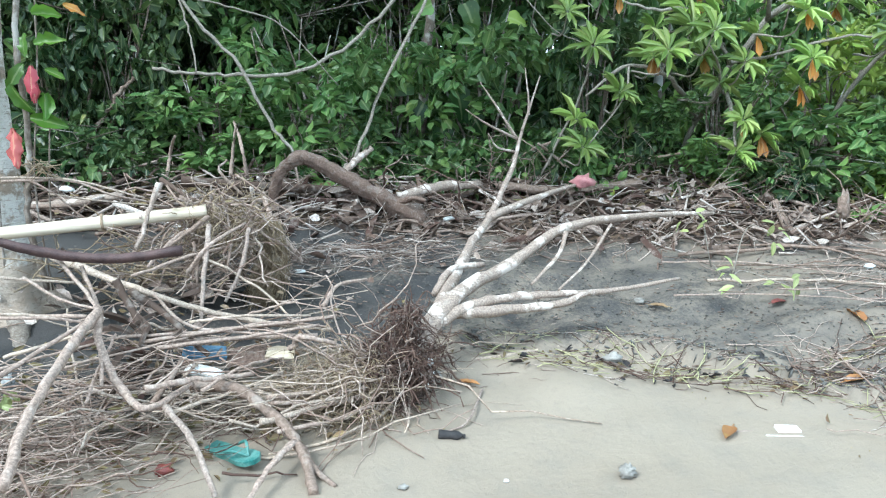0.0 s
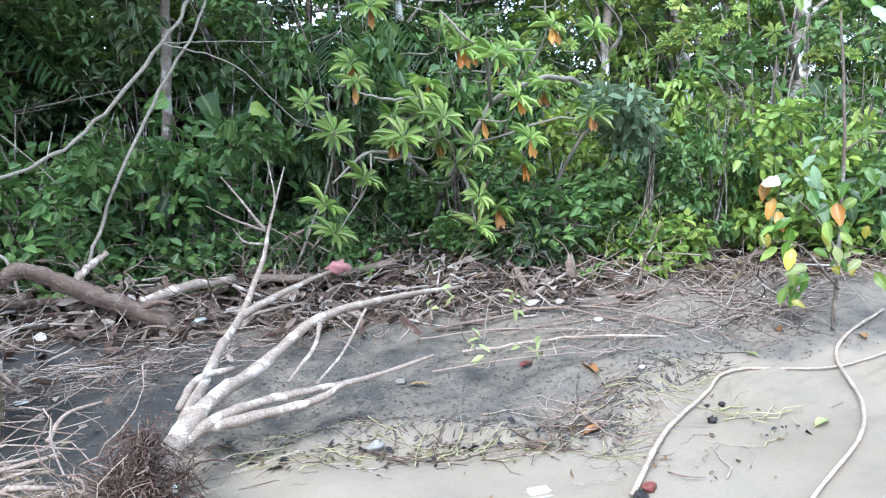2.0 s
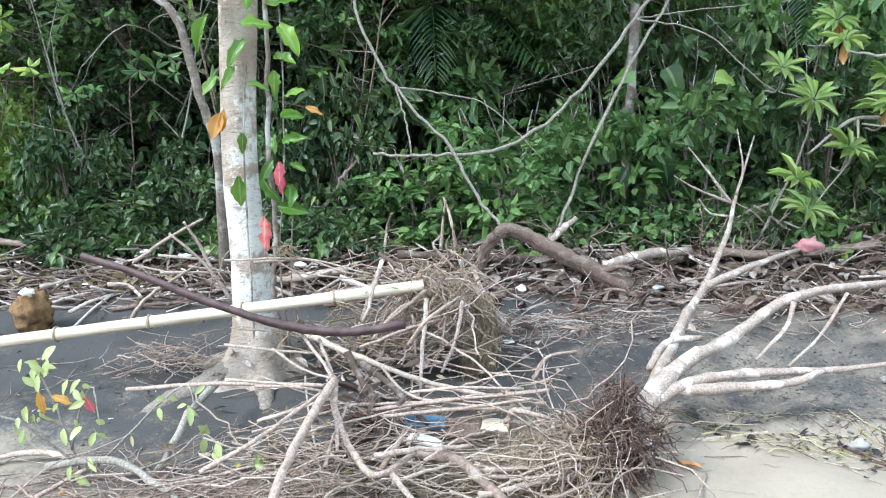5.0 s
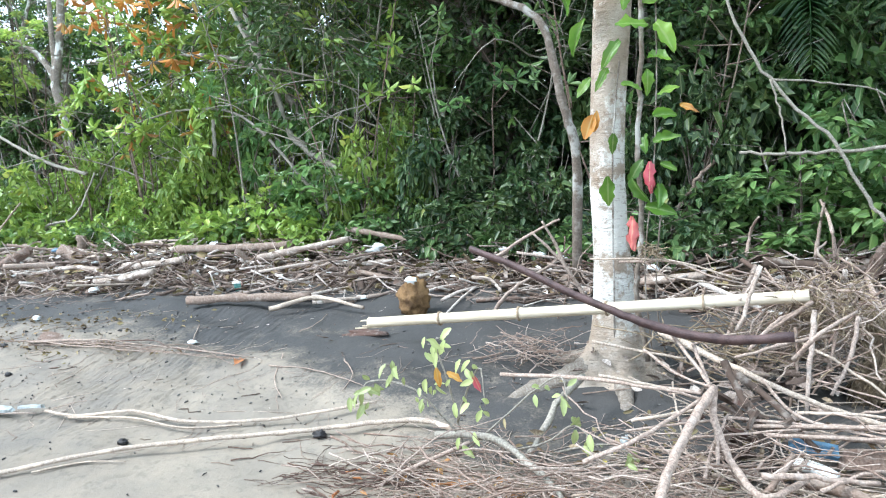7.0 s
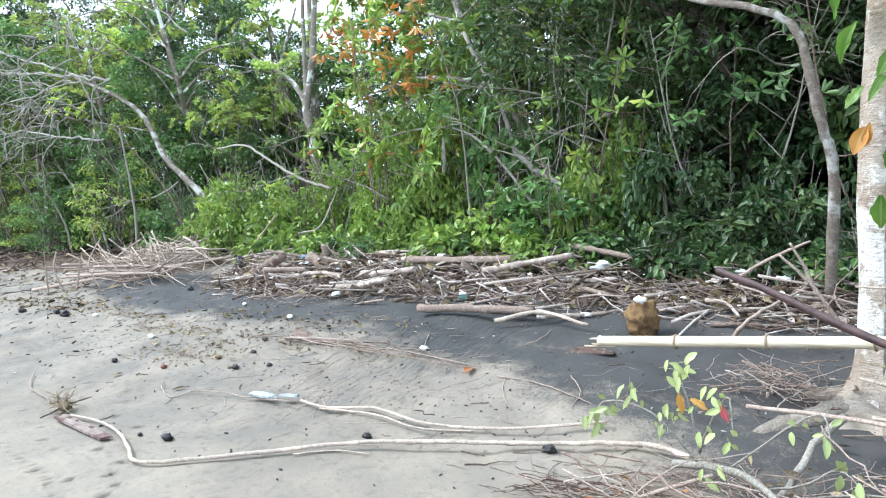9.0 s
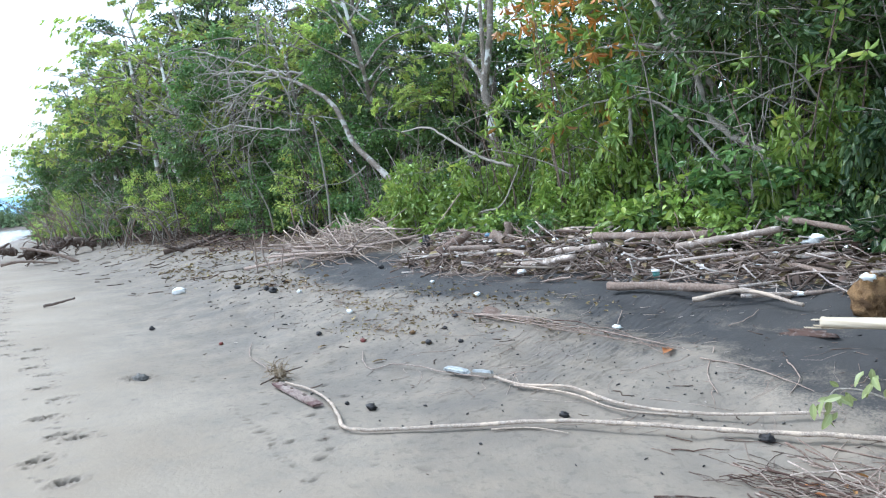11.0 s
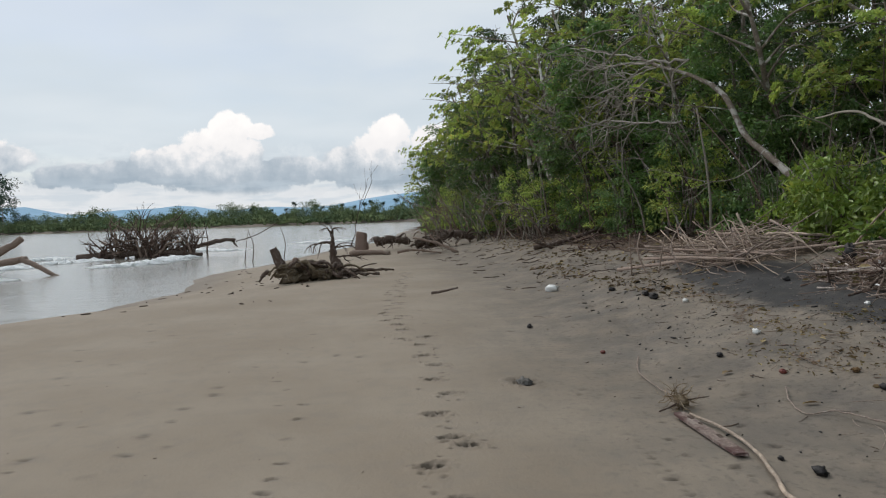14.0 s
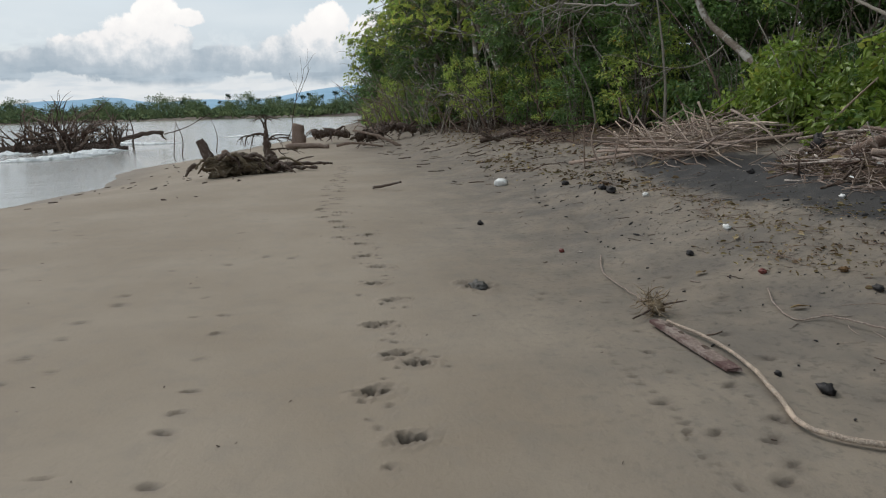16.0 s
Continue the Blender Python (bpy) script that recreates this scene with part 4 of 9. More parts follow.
CROWN_LEAF = (0.108, 0.036, 15, "rosette")
TREES = []
for h, sp, limbs, sway, r0, leaf, bare, tips, mat, words in (
    (6.5, 2.2, 13, 0.45, 0.09, CROWN_LEAF, 0.22, 4, G_CROWN, "slender tree with tufted narrow green leaves"),
    (7.5, 2.5, 14, 0.5, 0.11, CROWN_LEAF, 0.22, 4, G_CROWN, "leaning grey-barked tree with tufted leaves"),
    (5.5, 2.0, 14, 0.3, 0.07, (0.12, 0.055, 15, "clump"), 0.1, 4, G_MID, "small dense green tree"),
    (8.5, 2.6, 14, 0.5, 0.12, (0.11, 0.055, 18, "clump"), 0.1, 5, G_DARK, "tall dark green forest tree"),
    (5.0, 1.9, 12, 0.4, 0.06, CROWN_LEAF, 0.05, 4, G_YELLOW, "young tree with bright yellow-green leaves"),
    (4.6, 1.9, 16, 0.3, 0.06, (0.095, 0.048, 22, "clump"), 0.1, 4, G_MID, "low dense green tree"),
    (4.6, 1.9, 16, 0.3, 0.06, (0.085, 0.040, 26, "clump"), 0.12, 4, G_DARK, "low dense dark green tree"),
):
    TREES.append(Stock("tree", words, "tree", "trees of the wood", tree_shape(h, sp, limbs, sway, r0, leaf, bare, tips), BARK if mat is not G_CROWN else WHITEBARK, mat))


def line_y(x, u):
    return u + float(bank_shift(x))


# undergrowth in rows behind the drift line
x = 9.5
while x > -12:
    pick = (3, 5, 3, 3, 2) if -11 < x < -5.6 else (3, 3, 2, 5, 1) if x < -2.4 else (0, 0, 0, 4, 2) if x < 0.5 else (2, 3, 2, 1) if x > 3.7 else (0, 1, 4, 0, 2)
    BUSHES[R.choice(pick)].at(x, line_y(x, np.interp(x, [-5, -1, 1.5], [7.0, 6.7, 6.15]) + R.uniform(-0.2, 0.35)), R.uniform(0.6, 1.05), sz=R.uniform(0.55, 1.15))
    x -= R.uniform(0.45, 0.8)
x = 10.5
while x > -13:
    pick = (3, 1, 2, 3) if -11 < x < -5 else (3, 3, 1) if x < -2.4 else (0, 0, 0, 4) if x < 0.5 else (2, 2, 3, 1) if x > 3.7 else (1, 2, 4, 0)
    BUSHES[R.choice(pick)].at(x, line_y(x, np.interp(x, [-5, -1, 1.5], [8.1, 7.8, 7.2]) + R.uniform(-0.25, 0.4)), R.uniform(0.9, 1.25), sz=R.uniform(1.0, 1.8) if x > -7 else R.uniform(0.6, 1.0))
    x -= R.uniform(0.65, 1.0)
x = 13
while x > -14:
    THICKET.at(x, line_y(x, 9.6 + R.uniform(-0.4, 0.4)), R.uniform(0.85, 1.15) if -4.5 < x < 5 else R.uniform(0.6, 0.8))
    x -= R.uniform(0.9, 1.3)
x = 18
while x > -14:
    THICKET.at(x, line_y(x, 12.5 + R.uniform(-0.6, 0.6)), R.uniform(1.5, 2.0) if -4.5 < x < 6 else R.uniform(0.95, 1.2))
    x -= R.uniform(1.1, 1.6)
for x, y, k in ((-9.1, 7.3, 3), (-8.2, 7.2, 3), (-7.5, 7.4, 3), (-6.6, 7.3, 5), (-5.6, 7.2, 5), (-4.9, 7.2, 3), (-4.1, 7.3, 1), (-3.4, 7.4, 2), (-6.1, 7.7, 3)):
    BUSHES[k].at(x, y, 0.95 if x < -7 else 0.8, sz=0.85 if x < -7 else 1.1 if x < -5.2 else 1.5)
for i in range(80):
    x = R.uniform(-8, 7)
    HERBS[R.choice((0, 1, 1, 0) if -3 < x < 3.7 else (0, 2, 0, 1) if x > 3.7 else (0, 2, 2))].at(x, line_y(x, np.interp(x, [-5, -1, 1.5], [6.6, 6.4, 5.85]) + R.uniform(-0.1, 0.4)), R.uniform(0.6, 1.1))

# the wood behind, thinner towards its top and open to the sky upstream and downstream
for u0, step, lo, hi, kinds in ((9.3, 1.9, 0.62, 0.85, (4, 2, 2, 0)), (11.6, 2.6, 0.8, 1.05, (0, 1, 4, 0)), (15.5, 3.6, 0.9, 1.2, (3, 1, 0))):
    x = 16.0
    while x > -14:
        if -5 < x < 6.5 or R.random() < (0.75 if x > 0 else 0.35 if u0 < 10 else 0.25 if u0 < 14 else 0.1):
            TREES[R.choice(kinds if not -7.5 < x < 1 else (4, 4, 2) if u0 < 10 and x < -2.8 else (6, 6, 2) if u0 < 10 else (3, 3, 0))].at(x, line_y(x, u0 + R.uniform(-0.6, 0.6)), R.uniform(lo, hi))
        x -= step * R.uniform(0.7, 1.3)


for x, y, k, s in ((-7.8, 11.8, 3, 0.85), (-4.8, 12.6, 3, 0.95), (-6.9, 9.9, 2, 0.8), (-10.4, 10.6, 2, 0.8), (-12.4, 10.4, 3, 0.7)):
    TREES[k].at(x, y, s)


# the wood along the beach upstream, down to the river's edge
def wood_edge(x):
    return float(np.interp(x, [-46, -36, -28, -20, -14, -12], [6.4, 5.7, 6.1, 7.0, 8.0, 8.3]))


x = -12.6
while x > -45:
    y0 = wood_edge(x)
    tall = float(np.interp(x, [-45, -38, -32, -24, -15, -12], [0.8, 0.92, 1.08, 1.14, 1.08, 1.0]))
    if R.random() < 0.75:
        SHORE[R.choice((0, 1, 1))].at(x + R.uniform(-0.4, 0.4), y0 - 0.15 + R.uniform(-0.3, 0.3), R.uniform(0.5, 0.75), sz=R.uniform(0.35, 0.75), tilt=(R.uniform(0, 14), R.uniform(-5, 5)), turn=R.uniform(0, 360))
    if R.random() < 0.95:
        SHORE[R.choice((0, 0, 1))].at(x + R.uniform(-0.4, 0.4), y0 + 0.6 + R.uniform(-0.4, 0.4), R.uniform(0.6, 0.95), sz=R.uniform(0.5, 1.0), tilt=(R.uniform(0, 14), R.uniform(-5, 5)), turn=R.uniform(-25, 25))
    TREES[R.choice((0, 1, 0, 2))].at(x, y0 + 1.1 + R.uniform(-0.4, 0.5), R.uniform(0.85, 1.0) * tall, tilt=(R.uniform(6, 18), R.uniform(-6, 6)), turn=R.uniform(-25, 25))
    if x < -15:
        TREES[R.choice((0, 1, 3, 3))].at(x - 0.6, y0 + 3.0 + R.uniform(-0.5, 0.5), R.uniform(0.85, 1.05) * tall)
    if x < -18:
        TREES[R.choice((1, 3, 3))].at(x - 0.6, y0 + 6.4 + R.uniform(-0.8, 0.8), R.uniform(0.85, 1.05) * tall)
    THICKET.at(x, y0 + 2.6 + R.uniform(-0.5, 0.5), R.uniform(0.9, 1.3))
    x -= R.uniform(1.1, 1.6)

# the depth of the wood, closed by thicket added to block low sky light
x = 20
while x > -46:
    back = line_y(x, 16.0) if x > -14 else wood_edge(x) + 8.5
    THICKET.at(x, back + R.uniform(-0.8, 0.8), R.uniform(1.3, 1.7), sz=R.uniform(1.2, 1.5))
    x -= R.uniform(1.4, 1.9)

# thin stems at the foot of the upstream wood
for i in range(150):
    x = R.uniform(-42, -9.5)
    y = wood_edge(x) + R.uniform(-0.7, 0.9)
    h, dx, dy = R.uniform(1.0, 3.2), R.uniform(-1.3, 1.3), R.uniform(-1.1, 0.4)
    z = gz(x, y)
    ob = tagged(new("sapling", np_mesh("sapling", *limb([(x, y, z - 0.05), (x + dx * 0.4, y + dy * 0.3, z + h * 0.5), (x + dx, y + dy, z + h)], R.uniform(0.012, 0.034), 0.006, 6, 4, 0.08, 0.4), R.choice((LIANA, BARK, BARK, BROWNBARK, DARKLOG)))), "thin grey stem at the edge of the wood", "sapling", "thin stems")

# tall trees, crowns mostly out of view, added to shade the near bank
for x, y, s in ((-1.9, 8.0, 0.8), (-0.5, 8.6, 0.85), (1.3, 8.2, 0.8), (3.3, 8.0, 0.8), (-2.7, 9.8, 0.95), (0.4, 10.2, 0.95), (5.4, 7.6, 0.8)):
    TREES[2 if x > 0.5 else 3].at(x, y, s)
for x, y, s in ((-3.2, 9.6, 1.0), (-1.7, 9.3, 1.0), (-2.4, 11.0, 1.1), (-3.9, 11.2, 1.0), (-0.8, 11.0, 1.1), (1.4, 10.8, 1.0), (3.0, 9.6, 1.0)):
    TREES[3].at(x, y, s)
for x, y, s in ((-2.5, 8.3, 1.05), (-1.5, 8.3, 1.05), (-0.4, 8.1, 1.0), (0.8, 8.0, 0.95)):
    TREES[6].at(x, y, s)
for x, y, k, s in ((-5.7, 9.9, 0, 0.9), (-4.5, 9.5, 4, 0.95), (-3.7, 10.4, 0, 0.95), (-6.9, 10.4, 4, 0.8), (-5.1, 11.5, 0, 1.05)):
    TREES[k].at(x, y, s)
for x, y, k, s in ((-7.8, 10.6, 0, 0.8), (-10.6, 9.6, 0, 0.85), (-12.0, 12.0, 1, 0.8), (7.2, 8.6, 2, 0.9), (9.4, 7.6, 5, 1.1), (11.6, 7.2, 2, 1.1), (8.6, 10.0, 3, 0.9), (12.5, 9.2, 3, 0.9), (14.6, 6.2, 2, 1.2), (10.6, 5.2, 5, 0.8)):
    TREES[k].at(x, y, s)


# ---- the drift line ----
def strew(n, x0, x1, u0, u1, lens, rads, pitch=0.2, stack=1.0, along=0.35, lift=0.0, k=4, bend=0.022):
    """Loose sticks lying over and under one another."""
    x = rng.uniform(x0, x1, n)
    u = np.maximum(rng.uniform(u0, u1, n), heap_front(x) + rng.uniform(-0.05, 0.4, n))
    y = u + bank_shift(x)
    L = rng.uniform(0, 1, n) ** 1.8 * (lens[1] - lens[0]) + lens[0]
    r = rng.uniform(0, 1, n) ** 2 * (rads[1] - rads[0]) + rads[0]
    yaw = np.where(rng.random(n) < along, rng.normal(0, 0.35, n), rng.uniform(-1.6, 1.6, n))
    tilt = rng.normal(0, pitch, n)
    D = np.stack([np.cos(yaw) * np.cos(tilt), np.sin(yaw) * np.cos(tilt), np.sin(tilt)], -1)
    h = heap_height(x, u)
    z = ground_z(x, y) + h * (0.45 + 0.75 * stack * rng.random(n)) + lift + r
    t = np.linspace(-0.5, 0.5, k)
    P = np.stack([x, y, z], -1)[:, None] + D[:, None] * (t[None, :, None] * L[:, None, None])
    P = P + rng.normal(0, 1, (n, k, 3)) * (L * bend)[:, None, None]
    floor = ground_z(P[..., 0], P[..., 1]) + 0.5 * heap_height(P[..., 0], P[..., 1] - bank_shift(P[..., 0])) + r[:, None] * 0.5
    P[..., 2] = np.maximum(P[..., 2], floor)
    taper = np.linspace(1.0, 0.55, k)[None] * r[:, None]
    return P, taper


def stuff(name, vq, mat, label, category):
    return tagged(new(name, np_mesh(name, *vq, mat)), label, category, kind="stuff")


stuff("stick_heap", join(
    tubes(*strew(560, -7.5, 0.8, 5.2, 6.8, (0.08, 0.6), (0.003, 0.015), 0.36), 6),
    tubes(*strew(420, 0.8, 4.5, 4.8, 6.2, (0.10, 0.6), (0.003, 0.014), 0.32), 6),
    tubes(*strew(330, -7.3, 0.8, 5.1, 6.5, (0.25, 1.1), (0.004, 0.017), 0.22, along=0.5), 6),
    tubes(*strew(260, 1.0, 6.5, 5.2, 6.8, (0.15, 0.8), (0.004, 0.012), 0.25), 5),
), STICK, "heap of broken grey and brown driftwood sticks", "driftwood")
stuff("stick_heap", join(
    tubes(*strew(500, -7.4, 0.8, 5.1, 6.6, (0.08, 0.5), (0.002, 0.008), 0.5, stack=1.4), 5),
    tubes(*strew(700, 0.8, 6.0, 4.8, 6.0, (0.08, 0.45), (0.002, 0.007), 0.5, stack=1.5), 5),
), STICK, "fine broken sticks over the driftwood heap", "driftwood")
stuff("twig_heap", join(
    tubes(*strew(1400, -7.6, 7.5, 5.0, 6.7, (0.08, 0.4), (0.0015, 0.005), 0.4), 4),
    tubes(*strew(420, -7.5, 0.8, 5.0, 6.4, (0.10, 0.5), (0.002, 0.007), 0.45, stack=1.25, lift=0.02, k=5, bend=0.05), 5),
    tubes(*strew(380, 1.8, 7.5, 4.6, 6.1, (0.2, 0.9), (0.002, 0.006), 0.35, bend=0.1, k=6), 4),
    tubes(*strew(150, -11.5, -8.8, 5.0, 6.6, (0.3, 1.6), (0.005, 0.015), 0.28, along=0.45), 5),
    tubes(*strew(120, -11.0, -8.9, 5.0, 6.2, (0.2, 1.0), (0.003, 0.009), 0.7), 4),
), TWIG, "tangle of thin pale twigs on the drift line", "driftwood")
stuff("dark_stick_heap", join(tubes(*strew(600, -7.4, 6.5, 5.3, 6.9, (0.1, 0.6), (0.006, 0.022), 0.2, stack=0.7), 5), tubes(*strew(300, -45, -10, 5.2, 7.4, (0.2, 1.2), (0.006, 0.02), 0.3), 4)), DARKLOG, "dark rotten sticks among the driftwood", "driftwood")


def litter(n, x0, x1, u0, u1, L, lift, mat, name, label):
    x, u = rng.uniform(x0, x1, n), rng.uniform(u0, u1, n)
    u = np.maximum(u, heap_front(x) + rng.uniform(0, 0.4, n))
    y = u + bank_shift(x)
    h = heap_height(x, u)
    C = np.stack([x, y, ground_z(x, y) + h * (0.55 + 0.6 * rng.random(n)) + lift], -1)
    D = unit(n)
    D[:, 2] *= 0.3
    return stuff(name, leaves(C, D, unit(n, 1.5), L * rng.uniform(0.5, 1.2, n), L * 0.5 * rng.uniform(0.6, 1.1, n), 0.2, 0.1), mat, label, "leaf litter")


litter(450, -7.5, 1.0, 5.3, 6.6, 0.09, 0.03, STICK, "wood_chips", "flat chips of wood and bark in the drift line")
litter(1000, 1.0, 4.5, 5.1, 6.6, 0.11, 0.03, STICK, "wood_chips", "flat chips of wood and bark in the drift line")
litter(2400, -7.4, 8, 5.3, 7.6, 0.11, 0.015, DRY, "dry_leaf_litter", "brown dry leaves strewn through the driftwood")
litter(500, -46, -9, 4.6, 7.4, 0.14, 0.02, DRY, "dry_leaf_litter", "brown dry leaves under the trees upstream")
litter(120, -7.3, 0, 5.3, 6.5, 0.06, 0.04, WHITE, "foam_scrap", "white scraps of plastic and foam in the driftwood")


def crumbs(n, x0, x1, y0, y1, size, mat, name, label, lens=(0.02, 0.14), strand=False):
    """Short bits lying flat on the sand, or along the foot of the dark bank."""
    x, y = rng.uniform(x0, x1, n), rng.uniform(y0, y1, n)
    y = y + bank_shift(x) + (strand_u(x) if strand else 0)
    L, r = rng.uniform(*lens, n), rng.uniform(0.4, 1, n) * size
    yaw = rng.uniform(-3, 3, n) if not strand else rng.normal(-0.25, 0.6, n)
    t = np.linspace(-0.5, 0.5, 4)
    P = np.stack([x[:, None] + np.cos(yaw)[:, None] * t * L[:, None], y[:, None] + np.sin(yaw)[:, None] * t * L[:, None], np.zeros((n, 4))], -1)
    P[..., :2] += rng.normal(0, 1, (n, 4, 2)) * (L * 0.07)[:, None, None]
    P[..., 2] = ground_z(P[..., 0], P[..., 1]) + r[:, None] * 0.6 + 0.003
    return stuff(name, tubes(P, r[:, None] * np.array([[0.8, 1, 0.9, 0.6]]), 4), mat, label, "debris")


crumbs(90, -9, 1, 3.3, 5.3, 0.0035, DARKLOG, "sand_debris", "dark bits of wood scattered on the sand")
crumbs(70, -9, 5, 3.9, 5.2, 0.0022, TWIG, "sand_debris", "pale bits of twig scattered on the sand", (0.05, 0.25))
crumbs(1900, 1.2, 5.5, 0.02, 1.3, 0.0050, DIRT, "sand_debris", "dark clods of sand on the bank", (0.005, 0.016), True)
crumbs(1100, -8, 1.2, 3.6, 5.2, 0.005, DIRT, "sand_debris", "dark clods of sand on the bank", (0.005, 0.016))
crumbs(110, 1.8, 4.3, -0.12, 0.10, 0.0020, STRAW, "strand_line", "line of greenish straw at the foot of the bank", (0.06, 0.30), True)
crumbs(130, 1.7, 4.4, -0.12, 0.12, 0.0018, TWIG, "strand_line", "line of straw and twigs at the foot of the bank", (0.06, 0.28), True)
crumbs(420, 1.55, 4.4, -0.06, 0.14, 0.0065, DIRT, "strand_line", "clods along the eroded foot of the bank", (0.008, 0.028), True)
crumbs(90, 1.55, 4.4, -0.10, 0.12, 0.0020, BROWNROOT, "strand_line", "brown rootlets along the foot of the bank", (0.08, 0.3), True)
crumbs(110, 1.7, 4.4, -0.04, 0.12, 0.0042, DARKLOG, "strand_line", "dark debris at the foot of the bank", (0.02, 0.10), True)
crumbs(26, 1.7, 4.2, -0.35, -0.05, 0.0022, STICK, "strand_line", "few brown stalks on the flat sand", (0.05, 0.16), True)
crumbs(110, -15, -6, 3.2, 4.8, 0.008, BLACK, "sand_debris", "black nuts and husks on the beach", (0.02, 0.06))
crumbs(420, -9, 1.0, 3.5, 5.4, 0.0030, STICK, "sand_debris", "fine grit of wood and shell on the bank", (0.008, 0.04))
crumbs(500, 1.5, 5, 0.05, 1.0, 0.0030, DARKLOG, "sand_debris", "dark grit on the bank", (0.006, 0.020), True)
crumbs(120, -7, -1.2, 2.7, 4.9, 0.006, BLACK, "sand_debris", "small black husks and seeds on the sand", (0.008, 0.025))
crumbs(600, 1.3, 5.2, 0.05, 1.2, 0.0030, LOG, "sand_debris", "brown bits of root and bark on the bank", (0.008, 0.035), True)
crumbs(80, -12, -2.5, 2.9, 4.9, 0.004, BROWNROOT, "sand_debris", "brown bits of root and bark on the beach", (0.015, 0.11))
crumbs(50, -13, -4, 2.6, 4.6, 0.004, STICK, "sand_debris", "small bits of wood on the beach", (0.02, 0.12))
crumbs(90, -4, -1, 3.2, 4.6, 0.002, TWIG, "sand_debris", "fine roots on the sand", (0.1, 0.4))
crumbs(200, -30, -11, 2.6, 6, 0.012, DARKLOG, "sand_debris", "brown debris on the far beach", (0.05, 0.4))
crumbs(160, -16, -9, 3.6, 5.0, 0.005, BROWNROOT, "sand_debris", "rusty brown leaf bits along the beach", (0.03, 0.14))
crumbs(70, -24, -11, -4.2, -0.6, 0.012, DARKLOG, "sand_debris", "dark scraps along the water's edge", (0.04, 0.16))
crumbs(90, -10, -2, -1.5, 2.6, 0.003, DARKLOG, "sand_debris", "few tiny dark crumbs on the flat sand", (0.006, 0.02))


def bits(n, line, spread, L, mat, label, twig=0, stalk=None):
    """Torn leaves and bark crumbs lying in drifts along a line on the sand."""
    a = curve([(px, py, 0) for px, py in line], 12)
    i = rng.integers(0, len(a), n)
    x, y = a[i, 0] + rng.normal(0, spread * 2.2, n), a[i, 1] + rng.normal(0, spread, n)
    C = np.stack([x, y, ground_z(x, y) + 0.012], -1)
    D = unit(n)
    D[:, 2] *= 0.25
    s = rng.uniform(0.35, 1.15, n) ** 1.5 * L
    stuff("leaf_drift", leaves(C, D, unit(n, 1.4), s, s * rng.uniform(0.3, 0.6, n), 0.35, 0.12), mat, label, "leaf litter")
    if twig:
        i = rng.integers(0, len(a), twig)
        yaw, ln = rng.normal(-0.2, 0.7, twig), rng.uniform(0.05, 0.32, twig)
        t = np.linspace(-0.5, 0.5, 5)
        P = np.zeros((twig, 5, 3))
        P[..., 0] = (a[i, 0] + rng.normal(0, spread * 2, twig))[:, None] + np.cos(yaw)[:, None] * t * ln[:, None]
        P[..., 1] = (a[i, 1] + rng.normal(0, spread * 0.8, twig))[:, None] + np.sin(yaw)[:, None] * t * ln[:, None]
        P[..., :2] += rng.normal(0, 1, (twig, 5, 2)) * (ln * 0.06)[:, None, None]
        P[..., 2] = ground_z(P[..., 0], P[..., 1]) + 0.008 + rng.uniform(0, 0.02, (twig, 1))
        stuff("twig_drift", tubes(P, rng.uniform(0.0010, 0.0034, (twig, 1)) * np.array([[1, 1, 0.9, 0.8, 0.6]]), 5), stalk or R.choice((LOG, TWIG)), "thin drift of broken twigs on the sand", "debris")


bits(260, [(-7.7, 4.5), (-6.8, 4.42), (-6.0, 4.25), (-5.2, 4.33)], 0.09, 0.045, DRY, "drift of torn brown leaves on the sand", 70)
bits(240, [(-5.4, 3.85), (-4.9, 3.8), (-4.7, 4.1), (-4.7, 4.4)], 0.13, 0.04, DRY, "patch of torn brown leaves on the sand", 24)
bits(260, [(-5.8, 4.9), (-5.2, 4.7), (-4.4, 4.75), (-3.6, 4.9)], 0.16, 0.045, DRY, "torn brown leaves on the dark sand", 20)
bits(120, [(-4.3, 4.3), (-3.8, 4.3), (-3.2, 4.35)], 0.06, 0.035, DRY, "reddish leaf crumbs round a dead root", 10)
bits(420, [(-14, 4.6), (-12, 4.6), (-9.6, 4.6), (-8.2, 4.5)], 0.16, 0.08, DRY, "drift of brown leaves along the beach", 60)
bits(420, [(-22, 5.6), (-17, 5.5), (-13, 5.6), (-9.5, 5.1)], 0.30, 0.10, DRY, "rusty brown leaves under the wood's edge", 60)
bits(30, [(-9.6, 4.45), (-8.9, 4.55), (-8.0, 4.35)], 0.12, 0.08, BLACK, "black husks and rotten wood on the beach", 0)
WRACK = [(1.83, 3.68), (2.3, 3.48), (2.55, 3.34), (2.75, 3.22), (3.0, 3.08), (3.3, 3.12), (3.6, 3.2)]
bits(150, WRACK, 0.05, 0.035, DRY, "brown leaf crumbs in the strand line", 34, STRAW)
bits(60, WRACK, 0.06, 0.05, BLACK, "dark rotten bits in the strand line", 50, BROWNROOT)
bits(16, [(3.98, 2.9), (3.98, 2.72), (4.05, 2.6), (3.95, 2.5)], 0.03, 0.05, BLACK, "dark rotten bits beside a vine", 12, STRAW)
bits(40, [(3.0, 2.7), (3.45, 2.6), (3.6, 2.5)], 0.10, 0.03, DRY, "few leaf crumbs on the flat sand", 10)
bits(70, [(-5.6, 5.0), (-4.6, 4.6), (-3.4, 4.7)], 0.20, 0.045, BLACK, "black husk crumbs on the dark sand", 0)


